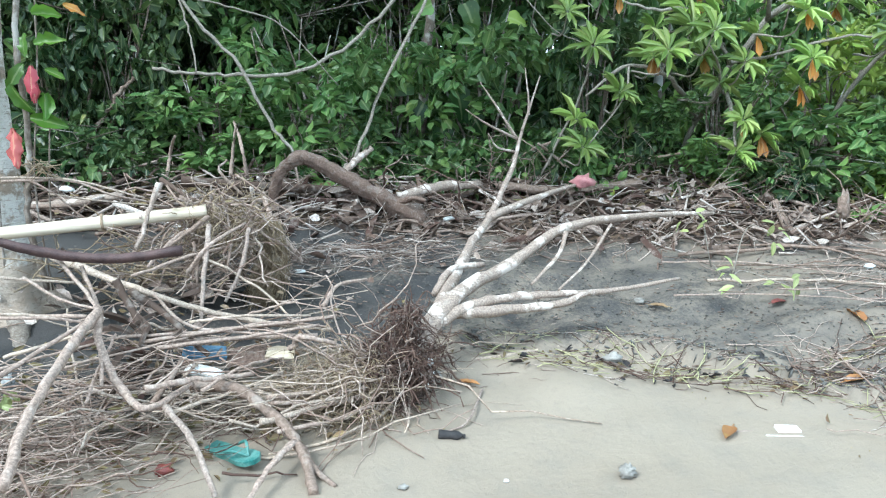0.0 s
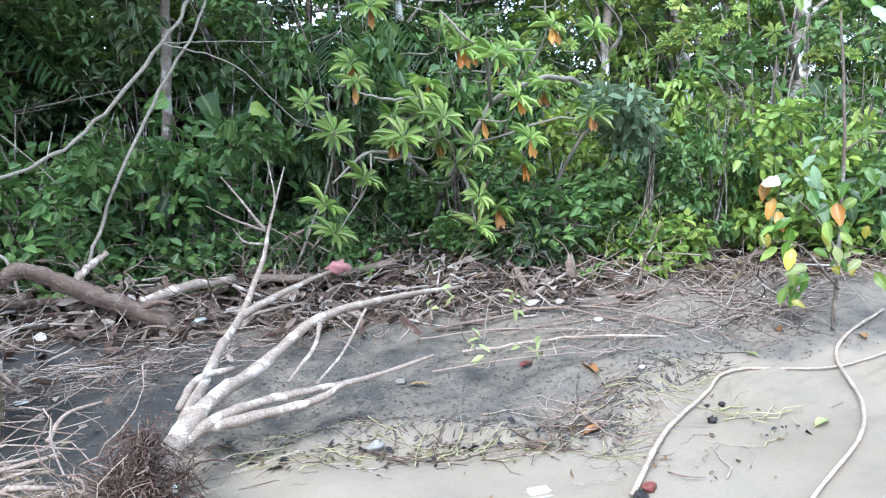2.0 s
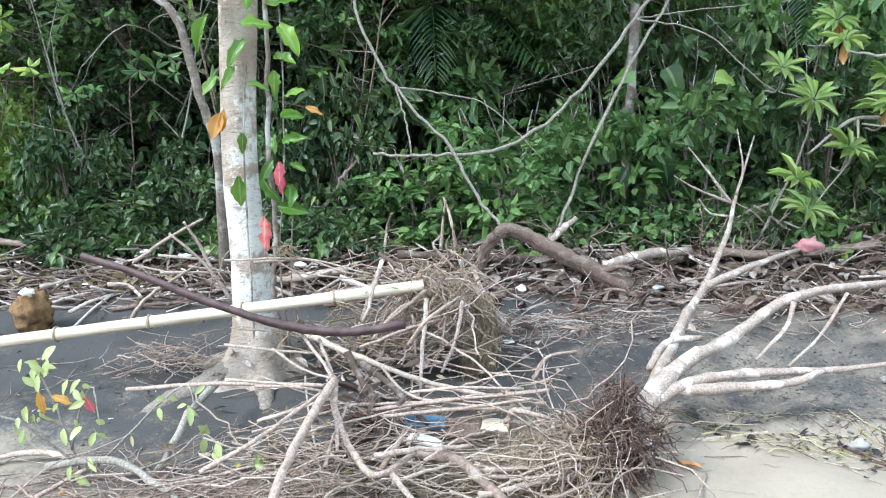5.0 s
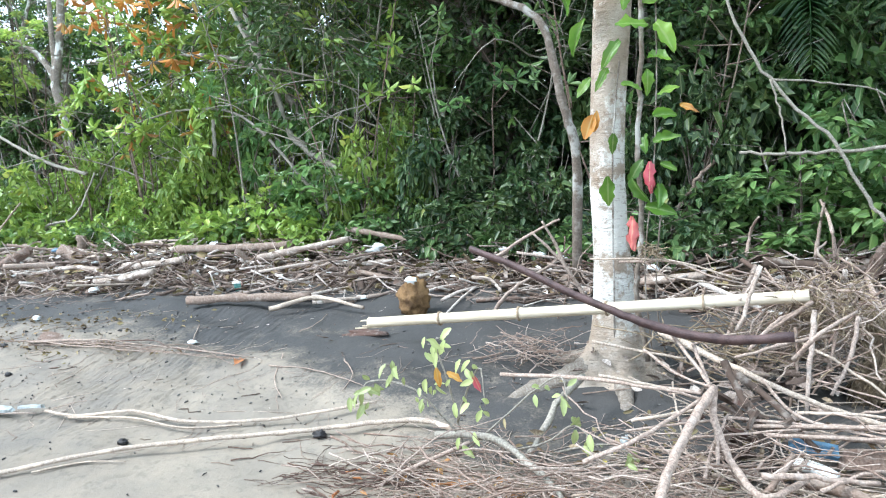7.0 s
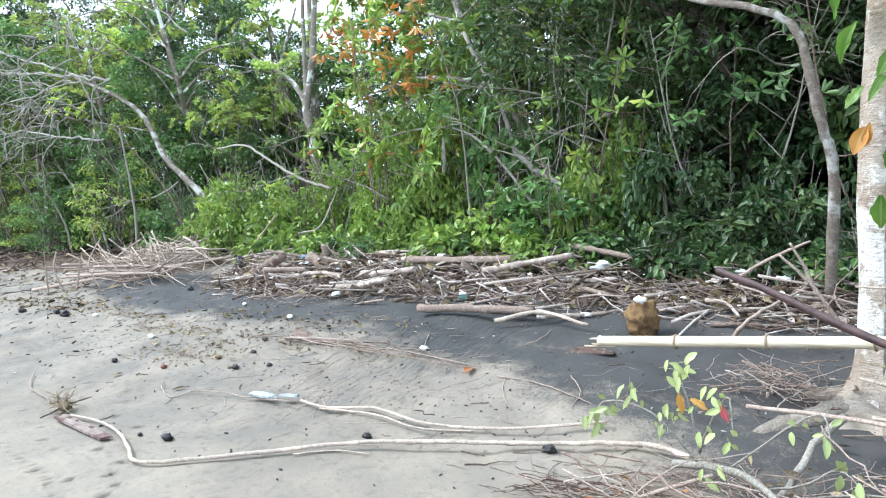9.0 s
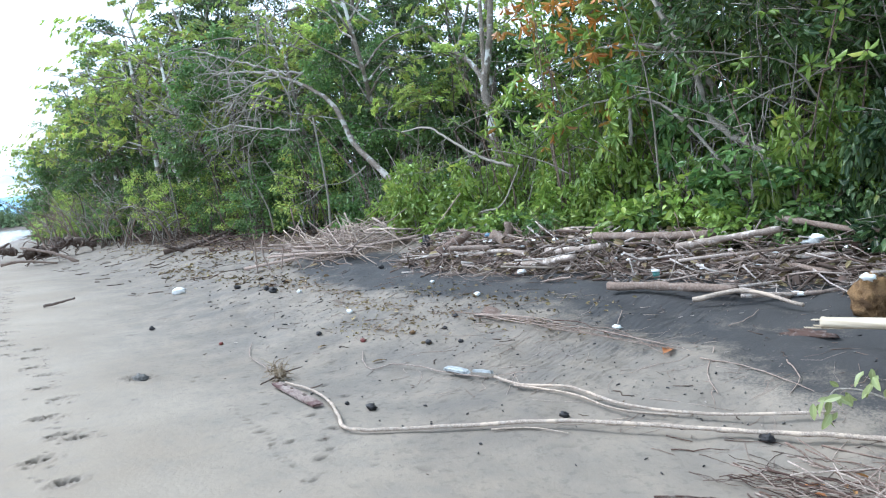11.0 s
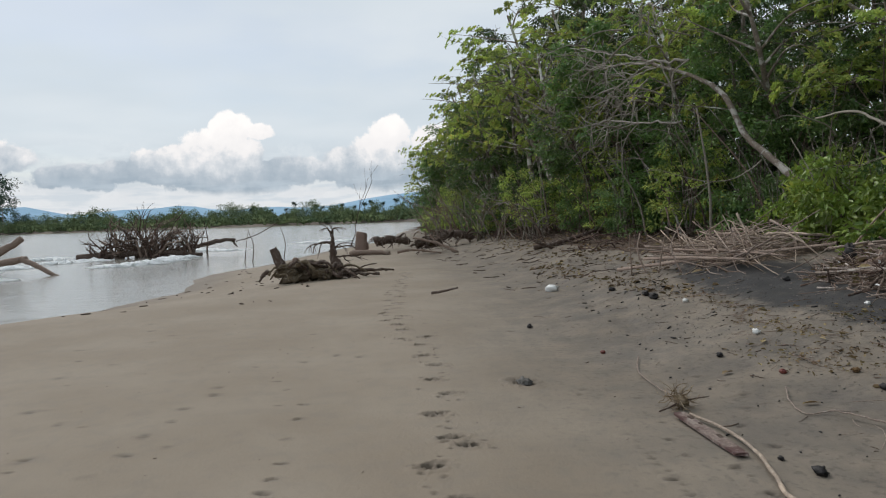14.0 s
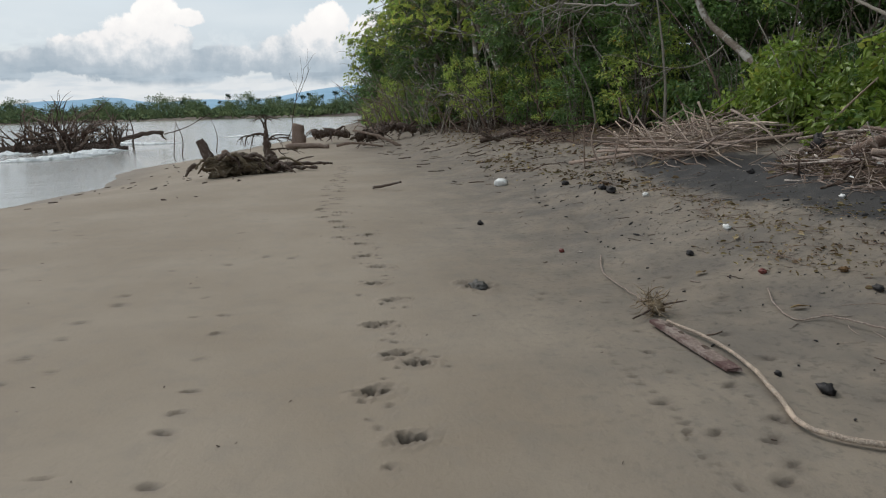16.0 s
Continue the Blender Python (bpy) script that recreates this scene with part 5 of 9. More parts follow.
def stick(name, pts, r0, r1, mat, label, category="driftwood", sides=8, per=6, group="", wob=0.14, rough=0.06):
    return solid(name, limb(pts, r0, r1, sides, per, rough, wob), mat, label, category, group)


def log(a, b, r, mat=LOG, label="weathered grey driftwood log in the drift line", sag=0.02):
    a, b = np.array(a, float), np.array(b, float)
    mid = (a + b) / 2 + rng.normal(0, sag, 3)
    return stick("log", [a, mid, b], r, r * R.uniform(0.75, 0.95), mat, label, sides=11, rough=0.10, wob=0.10, group="driftwood logs")


log((-6.04, 5.7, 0.55), (-5.03, 5.7, 0.62), 0.028, PALEWOOD, "long bleached log lying along the drift line")
log((-5.31, 5.5, 0.49), (-4.20, 5.5, 0.63), 0.033, PALEWOOD, "bleached log beside a longer one")
log((-4.85, 5.78, 0.64), (-4.10, 5.76, 0.71), 0.034, PALEWOOD, "pale smooth log at the front of the drift line")
log((-6.86, 5.72, 0.48), (-6.13, 5.8, 0.80), 0.062, BROWNBARK, "brown log propped up on the driftwood")
log((-5.92, 6.0, 0.79), (-5.46, 5.95, 0.60), 0.070, LOG, "thick split grey log on the driftwood")
log((-6.26, 5.6, 0.46), (-5.32, 5.58, 0.55), 0.05, DARKLOG, "dark rotten log under the driftwood")
log((-5.9, 5.85, 0.62), (-5.2, 5.9, 0.68), 0.05, DARKLOG, "dark rotten log under the driftwood")
stick("stump", [(-6.0, 6.3, 0.55), (-6.0, 6.3, 0.75), (-5.99, 6.31, 0.90)], 0.055, 0.05, LOG, "grey upright stub of a broken trunk", "stump", sides=10)
solid("black_husk", lump((-7.13, 5.9, 0.68), (0.06, 0.05, 0.09), 0.5), BLACK, "black rotten husk on the driftwood", "husk")
log((-3.56, 5.2, 0.44), (-2.5, 5.32, 0.47), 0.035, LOG, "short brown log on the dark sand")
log((-2.74, 6.3, 0.92), (-1.55, 6.2, 0.80), 0.022, LOG, "grey plank-like log on top of the heap")
log((-4.4, 6.0, 0.78), (-3.2, 6.15, 0.80), 0.035)
log((-3.4, 5.9, 0.70), (-2.6, 6.1, 0.84), 0.03, PALEWOOD, "pale log on the drift line")
log((0.6, 5.6, 0.70), (1.7, 5.5, 0.62), 0.035, DARKLOG, "dark log under the bent trunk")
log((1.9, 5.3, 0.60), (2.5, 5.4, 0.66), 0.035, PALEWOOD, "pale log in the drift line")
log((2.6, 5.3, 0.66), (3.5, 5.0, 0.70), 0.03, LOG)
for i in range(16):
    x = R.uniform(-8, 6)
    u = R.uniform(5.5, 6.5)
    y = line_y(x, u)
    z = gz(x, y) + 0.9 * float(heap_height(x, u))
    a, ln = R.gauss(0, 0.5), R.uniform(0.3, 0.7)
    dx, dy, dz = math.cos(a) * ln, math.sin(a) * ln, R.uniform(-0.06, 0.08)
    log((x - dx, y - dy, z - dz), (x + dx, y + dy, z + dz), R.uniform(0.010, 0.022), R.choice((LOG, PALEWOOD, STICK, DARKLOG)))
stick("curved_stick", [(-2.74, 5.14, 0.40), (-2.42, 5.28, 0.47), (-1.98, 5.2, 0.42)], 0.018, 0.012, VINE, "pale curved stick on the dark sand")
# sticks that stand up out of the heap
for x, y, z, dx, dy, dz in ((-0.62, 5.6, 0.65, -0.10, 0, 0.32), (-1.2, 5.8, 0.7, 0.35, 0, 0.28), (-0.4, 5.2, 0.5, -0.22, 0.1, 0.45), (0.5, 5.9, 0.7, 0.05, 0, 0.3), (0.9, 5.8, 0.7, 0.03, 0, 0.32), (1.0, 5.7, 0.7, -0.04, 0, 0.36), (-0.05, 5.3, 0.5, -0.4, 0, 0.25), (-1.0, 5.1, 0.4, 0.25, 0.1, 0.35), (2.8, 5.6, 0.7, 0.2, 0, 0.3), (3.2, 5.3, 0.7, -0.25, 0, 0.28), (3.4, 5.2, 0.7, 0.3, 0, 0.2), (-9.9, 5.1, 0.3, 0.1, 0, 0.62), (-9.6, 5.3, 0.3, -0.25, 0, 0.68), (-9.3, 5.5, 0.4, -0.45, 0, 0.55), (-10.6, 5.0, 0.2, 0.15, 0, 0.7), (-10.3, 5.1, 0.25, -0.1, 0, 0.62), (-7.7, 6.3, 0.6, 0.5, 0, 0.75)):
    stick("upright_stick", [(x, y, z), (x + dx * 0.7, y + R.uniform(-0.1, 0.1), z + dz * 0.55), (x + dx * 1.5, y + dy + R.uniform(-0.25, 0.25), z + dz * R.uniform(0.75, 1.1))], 0.014, 0.008, TWIG, "pale stick standing out of the driftwood", group="standing sticks", sides=6)
for a, b, r in (((-10.9, 4.9, 0.28), (-7.6, 6.1, 0.75), 0.025), ((-10.6, 5.2, 0.45), (-8.4, 5.5, 0.56), 0.022), ((-10.2, 5.5, 0.6), (-7.9, 5.7, 0.62), 0.02)):
    stick("long_stick", [a, [(p + q) / 2 + 0.02 for p, q in zip(a, b)], b], r, r * 0.6, TWIG, "long bleached stick across the twig pile", group="long sticks")
for i in range(34):
    x, y = R.uniform(-11.0, -7.6), R.uniform(5.3, 6.3)
    y += 0.5 * float(bank_shift(x))
    z = gz(x, y) + R.uniform(0.1, 0.42)
    a, ln = R.gauss(0.25, 0.6), R.uniform(0.4, 1.3)
    dx, dy, dz = math.cos(a) * ln / 2, math.sin(a) * ln / 2, R.gauss(0, 0.13)
    stick("long_stick", [(x - dx, y - dy, max(z - dz, gz(x - dx, y - dy) + 0.02)), (x, y, z + R.gauss(0, 0.03)), (x + dx, y + dy, max(z + dz, gz(x + dx, y + dy) + 0.02))], R.uniform(0.007, 0.018), 0.006, R.choice((VINE, TWIG, STICK)), "bleached stick in the twig pile", group="sticks of the twig pile", sides=7)

# slabs of bark
for i in range(290):
    x = R.uniform(0.9, 4.8) if i < 250 else R.uniform(-7, 1)
    u = float(heap_front(x)) + R.uniform(0.05, 1.0) if i < 250 else float(heap_front(x)) + R.uniform(0.1, 0.7)
    y = line_y(x, u)
    z = gz(x, y) + R.uniform(0.45, 1.15) * float(heap_height(x, u)) + 0.025
    solid("bark_slab", slab((x, y, z), (R.uniform(0.05, 0.24), R.uniform(0.02, 0.075), R.uniform(0.006, 0.020)), R.uniform(-3, 3), R.gauss(0, 0.45), R.gauss(0, 0.8), R.uniform(0, 0.08), 5, 0.5), R.choice((LOG, DARKLOG, DARKLOG, STICK, BROWNROOT, BROWNROOT, BROWNBARK)), "curled slab of brown bark in the drift line", "bark", "bark slabs", smooth=False)
# dead brush that stands up out of the heap
for i in range(44):
    x = R.uniform(1.2, 5.6) if i < 37 else R.uniform(-6.5, 0.5)
    u = R.uniform(5.2, 6.0)
    y = line_y(x, u)
    ob = thing("dead_twig", "dry forked twig sticking out of the driftwood", "twig", group="forked twigs")
    for vq in branching((x, y, gz(x, y) + 0.6 * float(heap_height(x, u))), (R.uniform(-0.9, 0.9), R.uniform(-0.7, 0.2), R.uniform(0.3, 1.0)), R.uniform(0.22, 0.42), R.uniform(0.005, 0.010), 2, 0.6, 0.05):
        part("branch", vq, R.choice((TWIG, LOG, STICK, BROWNROOT)), ob)

# the bent trunk lying on the heap
ob = thing("fallen_log", "bent grey fallen trunk lying on the drift line", "log")
part("trunk", limb([(1.13, 5.40, 0.60), (1.16, 5.32, 0.75), (1.23, 5.28, 0.835), (1.32, 5.28, 0.865), (1.45, 5.28, 0.80), (1.60, 5.26, 0.715), (1.81, 5.24, 0.60), (2.04, 5.2, 0.465)], 0.030, 0.060, 18, 7, 0.04, 0.06), BROWNBARK, ob)
for _ in range(9):
    part("splinter", limb([(2.0, 5.19 + R.uniform(-0.03, 0.03), 0.48 + R.uniform(-0.035, 0.035)), (2.10 + R.uniform(-0.03, 0.04), 5.18 + R.uniform(-0.045, 0.045), 0.42 + R.uniform(-0.04, 0.04))], 0.018, 0.003, 5, 3), LOG, ob)
part("branch_stub", limb([(1.55, 5.28, 0.74), (1.66, 5.36, 0.84), (1.76, 5.42, 0.90)], 0.026, 0.016, 8), PALEWOOD, ob)
part("branch_stub", limb([(1.88, 5.2, 0.58), (1.95, 5.12, 0.62), (2.02, 5.08, 0.60)], 0.018, 0.010, 7), BROWNBARK, ob)

# ---- the uprooted tree ----
up = thing("uprooted_tree", "uprooted dead tree with bleached patchy bark and a root ball", "dead tree")
part("trunk", limb([(1.50, 3.46, 0.22), (1.56, 3.52, 0.31), (1.68, 3.62, 0.37), (1.80, 3.72, 0.41), (2.08, 3.9, 0.46), (2.46, 4.1, 0.58), (2.96, 4.2, 0.61), (3.49, 4.25, 0.60)], 0.052, 0.011, 12, 6, 0.06, 0.08), PALEWOOD, up)
for pts, r0, r1 in (
    ([(1.58, 3.55, 0.32), (1.77, 3.85, 0.40), (2.0, 4.2, 0.51), (2.19, 4.45, 0.59), (2.42, 4.7, 0.82), (2.54, 4.85, 1.01), (2.75, 5.05, 1.37)], 0.035, 0.005),
    ([(1.60, 3.54, 0.32), (1.81, 3.6, 0.37), (2.12, 3.65, 0.37), (2.47, 3.7, 0.35), (2.91, 3.75, 0.37)], 0.027, 0.009),
    ([(1.70, 3.58, 0.34), (1.99, 3.6, 0.33), (2.19, 3.62, 0.33), (2.35, 3.66, 0.36)], 0.026, 0.015),
    ([(2.19, 4.45, 0.59), (2.63, 4.7, 0.67), (3.12, 5.0, 0.72)], 0.026, 0.008),
    ([(1.66, 3.75, 0.38), (1.79, 3.9, 0.45), (1.96, 3.95, 0.45)], 0.018, 0.012),
    ([(2.52, 4.85, 0.99), (2.40, 4.9, 1.18), (2.31, 4.95, 1.32)], 0.009, 0.003),
    ([(2.52, 4.85, 0.99), (2.30, 4.8, 1.08), (2.15, 4.75, 1.16)], 0.009, 0.003),
    ([(2.55, 4.85, 1.04), (2.61, 4.9, 1.18), (2.60, 4.95, 1.41)], 0.009, 0.003),
    ([(2.48, 4.8, 0.92), (2.35, 4.75, 0.95), (2.27, 4.7, 1.03)], 0.008, 0.003),
    ([(2.44, 4.05, 0.57), (2.38, 4.0, 0.47), (2.19, 3.9, 0.35)], 0.012, 0.007),
    ([(2.76, 4.15, 0.58), (2.54, 4.0, 0.42), (2.31, 3.85, 0.33)], 0.008, 0.006),
):
    part("branch", limb(pts, r0, r1, 9, 6, 0.06, 0.10), PALEWOOD, up)


def hair(c, n, lens, spread, down=-0.2, bias=(0, 0, 0), r=(0.0012, 0.004), k=6, curl=0.3):
    """Fine roots that run out from one spot."""
    D = unit(n) + np.array(bias)
    D[:, 2] += down
    D /= np.linalg.norm(D, axis=1, keepdims=True)
    L = rng.uniform(*lens, n)
    start = np.array(c) + rng.normal(0, spread, (n, 3)) * [1, 1, 0.7]
    P = [start]
    for i in range(k - 1):
        D = D + rng.normal(0, curl, (n, 3)) + [0, 0, -0.06]
        D /= np.linalg.norm(D, axis=1, keepdims=True)
        P.append(P[-1] + D * (L / k)[:, None])
    P = np.stack(P, 1)
    P[..., 2] = np.maximum(P[..., 2], ground_z(P[..., 0], P[..., 1]) + 0.004)
    return tubes(P, rng.uniform(*r, (n, 1)) * np.linspace(1, 0.5, k)[None], 4)


part("root_ball", join(lump((1.46, 3.48, 0.24), (0.035, 0.045, 0.13), 0.6), lump((1.41, 3.44, 0.10), (0.045, 0.045, 0.07), 0.6), hair((1.44, 3.44, 0.24), 620, (0.08, 0.26), 0.060, -0.5, (-0.2, -0.25, 0), (0.0012, 0.004), 8, 0.6), hair((1.46, 3.45, 0.40), 120, (0.06, 0.2), 0.03, -0.9, (0, -0.2, 0), (0.0015, 0.004), 7, 0.5), hair((1.40, 3.43, 0.13), 260, (0.1, 0.3), 0.05, -0.3, (-0.4, -0.2, 0), (0.0012, 0.0035), 8, 0.5), hair((1.47, 3.46, 0.20), 90, (0.15, 0.35), 0.04, -0.2, (-0.2, -0.2, 0), (0.003, 0.007), 7, 0.35)), BROWNROOT, up, "dark brown root ball with matted hair roots")
part("pale_root_mat", hair((1.34, 3.44, 0.19), 110, (0.25, 0.75), 0.07, -0.05, (-1.1, -0.1, 0.1), (0.0014, 0.005), 10, 0.38), TWIG, up, "pale dry side roots")
part("fine_root_mesh", join(hair((1.24, 3.44, 0.12), 420, (0.15, 0.45), 0.085, -0.1, (-0.2, -0.1, 0.2), (0.0007, 0.002), 10, 0.75), hair((1.10, 3.40, 0.09), 200, (0.1, 0.35), 0.09, -0.1, (-0.3, 0, 0.1), (0.0007, 0.0018), 9, 0.7)), FIBRE, up, "matted tan fine roots")
for x, y, z, s in ((1.53, 3.40, 0.22, 0.014), (1.53, 3.39, 0.18, 0.017), (1.51, 3.38, 0.13, 0.013), (1.57, 3.44, 0.14, 0.024)):
    solid("white_lump", lump((x, y, z - 0.01), (s, s, s), 0.3), WHITE if s < 0.02 else STONE, "white shell lump caught in the roots", "shell", "shells in the roots")
for pts, r in (([(1.42, 3.42, 0.16), (1.21, 3.55, 0.12), (0.9, 3.58, 0.10)], 0.011), ([(1.42, 3.42, 0.13), (1.25, 3.47, 0.10), (1.05, 3.49, 0.09), (0.78, 3.44, 0.08)], 0.009), ([(1.5, 3.5, 0.18), (1.3, 3.72, 0.16), (1.04, 3.80, 0.17), (0.7, 3.80, 0.20)], 0.010), ([(1.40, 3.38, 0.10), (1.3, 3.28, 0.07), (1.1, 3.18, 0.05), (0.9, 3.16, 0.04)], 0.007), ([(1.44, 3.38, 0.10), (1.40, 3.24, 0.06), (1.34, 3.12, 0.025)], 0.005)):
    part("side_root", limb(pts, r, r * 0.6, 8, 6, 0.06, 0.3), VINE, up, "pale root sweeping over the sand")
stick("pink_stick", [(1.69, 3.62, 0.105), (2.0, 3.64, 0.115), (2.29, 3.66, 0.12)], 0.012, 0.008, VINE, "straight pinkish stick on the sand")

# roots, poles and branches in the tangle beside the big trunk
for pts, r0, r1, mat, words in (
    ([(0.67, 3.45, 0.20), (0.83, 3.35, 0.19), (0.95, 3.2, 0.12), (1.0, 3.05, 0.08), (1.01, 2.9, 0.02)], 0.031, 0.020, LOG, "thick hairy grey root running over the sand"),
    ([(1.0, 3.1, 0.08), (1.03, 3.0, 0.05), (1.08, 2.93, 0.02)], 0.016, 0.010, LOG, "forked end of a thick root"),
    ([(0.98, 3.1, 0.10), (0.9, 3.0, 0.09), (0.8, 2.83, 0.05)], 0.015, 0.009, TWIG, "pale root on the sand"),
    ([(0.91, 3.3, 0.18), (1.18, 3.4, 0.14), (1.4, 3.5, 0.12), (1.5, 3.5, 0.13)], 0.014, 0.010, TWIG, "long pale root running to the uprooted tree"),
    ([(0.92, 3.3, 0.16), (1.16, 3.3, 0.13), (1.45, 3.45, 0.11)], 0.009, 0.006, TWIG, "thin pale root beside a thicker one"),
    ([(0.26, 2.7, 0.28), (0.27, 3.0, 0.35), (0.33, 3.3, 0.43), (0.38, 3.5, 0.48)], 0.019, 0.022, TWIG, "pale pole leaning on the tangle"),
    ([(0.38, 3.5, 0.48), (0.39, 3.4, 0.37), (0.46, 3.3, 0.26), (0.54, 3.2, 0.23), (0.67, 3.4, 0.22)], 0.020, 0.014, TWIG, "crooked pale root hooked downward"),
    ([(0.14, 4.1, 0.55), (0.38, 3.9, 0.49), (0.65, 3.8, 0.39), (0.95, 3.75, 0.31), (1.2, 3.65, 0.29)], 0.020, 0.012, VINE, "long pale pole lying down the bank"),
    ([(0.49, 3.7, 0.29), (0.79, 3.7, 0.31), (1.05, 3.7, 0.32), (1.23, 3.7, 0.33)], 0.011, 0.008, TWIG, "pale stick in the tangle"),
    ([(0.53, 3.65, 0.29), (0.83, 3.65, 0.29), (1.13, 3.6, 0.29)], 0.012, 0.009, TWIG, "pale stick in the tangle"),
    ([(-0.54, 3.9, 0.37), (-0.08, 3.7, 0.43), (0.34, 3.5, 0.46)], 0.010, 0.008, TWIG, "thin pale stick reaching over the dark sand"),
    ([(0.11, 3.4, 0.5), (0.24, 3.4, 0.49), (0.36, 3.45, 0.45)], 0.007, 0.005, TWIG, "thin pale stick in the tangle"),
    ([(0.02, 3.0, 0.36), (0.18, 3.1, 0.42), (0.37, 3.5, 0.46)], 0.008, 0.006, TWIG, "thin pale stick in the tangle"),
    ([(0.54, 4.6, 0.79), (0.47, 4.5, 0.63), (0.40, 4.35, 0.45)], 0.015, 0.012, TWIG, "short pale stick leaning on the bamboo"),
    ([(1.02, 4.7, 0.72), (1.06, 4.5, 0.58), (1.18, 4.4, 0.41)], 0.013, 0.009, TWIG, "bent pale stick leaning on the heap"),
    ([(1.23, 4.1, 0.26), (1.32, 4.2, 0.33), (1.47, 4.25, 0.34)], 0.011, 0.006, TWIG, "curved pale twig stuck in the sand"),
    ([(-0.06, 4.3, 0.84), (0.17, 4.4, 0.83), (0.35, 4.4, 0.76), (0.5, 4.5, 0.71)], 0.007, 0.005, TWIG, "thin bowed stem across the trunk"),
    ([(0.59, 3.2, 0.23), (0.67, 3.05, 0.18), (0.73, 2.92, 0.05)], 0.011, 0.009, STICK, "brown stick beside the sandal"),
    ([(0.41, 3.75, 0.52), (0.46, 3.7, 0.42), (0.54, 3.6, 0.28)], 0.020, 0.014, DARKLOG, "dark rotten branch in the tangle"),
    ([(0.45, 3.85, 0.45), (0.60, 3.72, 0.36), (0.72, 3.62, 0.24)], 0.022, 0.014, DARKLOG, "dark rotten branch in the tangle"),
    ([(-0.75, 3.62, 0.16), (-0.46, 3.5, 0.22), (-0.29, 3.4, 0.18), (-0.14, 3.3, 0.12), (-0.03, 3.15, 0.03)], 0.020, 0.012, LIANA, "grey branch arching over the sand"),
    ([(-0.92, 3.3, 0.02), (-0.76, 3.4, 0.10), (-0.55, 3.5, 0.19)], 0.014, 0.010, TWIG, "pale branch on the sand"),
    ([(-0.20, 4.05, 0.34), (-0.26, 3.8, 0.28), (-0.31, 3.65, 0.16), (-0.35, 3.55, 0.11)], 0.026, 0.016, LIANA, "grey surface root of the big trunk"),
    ([(0.66, 3.9, 0.50), (0.75, 3.85, 0.62), (0.90, 4.1, 0.66)], 0.014, 0.008, TWIG, "bent pale stick in the tangle"),
    ([(0.75, 4.1, 0.66), (0.72, 3.95, 0.48), (0.70, 3.85, 0.30)], 0.012, 0.008, STICK, "hanging root in the tangle"),
    ([(0.92, 4.2, 0.62), (0.88, 4.1, 0.48), (0.80, 4.0, 0.34)], 0.011, 0.007, STICK, "hanging root in the tangle"),
):
    thin = 0.78 if r0 > 0.0135 else 0.95
    stick("pole" if r0 > 0.0185 else "stick", pts, r0 * thin, r1 * thin, mat, words, group="tangle of roots and sticks")
stick("dark_branch", [(-0.62, 3.78, 0.96), (-0.42, 3.75, 0.89), (-0.19, 3.72, 0.79), (0.04, 3.7, 0.70), (0.25, 3.7, 0.635), (0.45, 3.7, 0.615), (0.65, 3.7, 0.635)], 0.0135, 0.0185, PURPLE, "dark purple-brown curved branch across the tangle", sides=10, wob=0.06)


def mat_of_sticks(name, c, box, n, lens, rads, mat, label, flat=0.25, along=0.4):
    """A loose brush pile round a spot, resting on the sand."""
    P0 = np.array(c) + rng.normal(0, 1, (n, 3)) * box
    yaw, tilt = rng.uniform(-1.6, 1.6, n), rng.normal(0, flat, n)
    yaw = np.where(rng.random(n) < along, rng.normal(0.1, 0.3, n), yaw)
    L = rng.uniform(*lens, n)
    t = np.linspace(-0.5, 0.5, 8)
    P = P0[:, None] + np.stack([np.cos(yaw), np.sin(yaw), np.sin(tilt)], -1)[:, None] * (t[None, :, None] * L[:, None, None]) + np.cumsum(rng.normal(0, 1, (n, 8, 3)), 1) * (L * 0.035)[:, None, None] * [1, 1, 0.7]
    P[..., 2] = np.maximum(P[..., 2], ground_z(P[..., 0], P[..., 1]) + 0.006)
    fat = rads[0] + (rads[1] - rads[0]) * rng.random((n, 1)) ** 2.2
    return stuff(name, tubes(P, fat * np.linspace(1, 0.5, 8)[None], 5), mat, label, "brushwood")


mat_of_sticks("brush_pile", (0.40, 3.5, 0.20), (0.26, 0.16, 0.07), 120, (0.15, 0.6), (0.0012, 0.006), TWIG, "tangle of dry twigs and roots on the sand")
mat_of_sticks("brush_pile", (0.85, 3.42, 0.14), (0.30, 0.12, 0.04), 70, (0.2, 0.9), (0.0015, 0.007), VINE, "long pale roots lying across one another on the sand", 0.12, 0.7)
# dark twigs that also stand in for the brown shade beneath the roots
mat_of_sticks("brush_pile", (0.60, 3.30, 0.08), (0.30, 0.14, 0.02), 70, (0.08, 0.35), (0.0015, 0.006), BROWNROOT, "dark brown twigs under the roots, doubling as their shade", 0.1, 0.3)
bits(140, [(0.0, 3.2), (0.4, 3.3), (0.8, 3.3), (1.2, 3.45)], 0.11, 0.05, DRY, "brown leaf litter under the tangle")
bits(110, [(-0.9, 3.3), (-0.5, 3.35), (-0.1, 3.3)], 0.10, 0.05, WITHERED, "rusty dry leaves in the brushwood", 40, TWIG)
mat_of_sticks("brush_pile", (0.72, 4.38, 0.54), (0.15, 0.10, 0.09), 120, (0.12, 0.55), (0.002, 0.007), TWIG, "matted dry roots below the heap", 0.75)
mat_of_sticks("brush_pile", (0.45, 4.35, 0.45), (0.20, 0.10, 0.06), 80, (0.12, 0.5), (0.0015, 0.006), FIBRE, "dry twigs round the big trunk", 0.4)
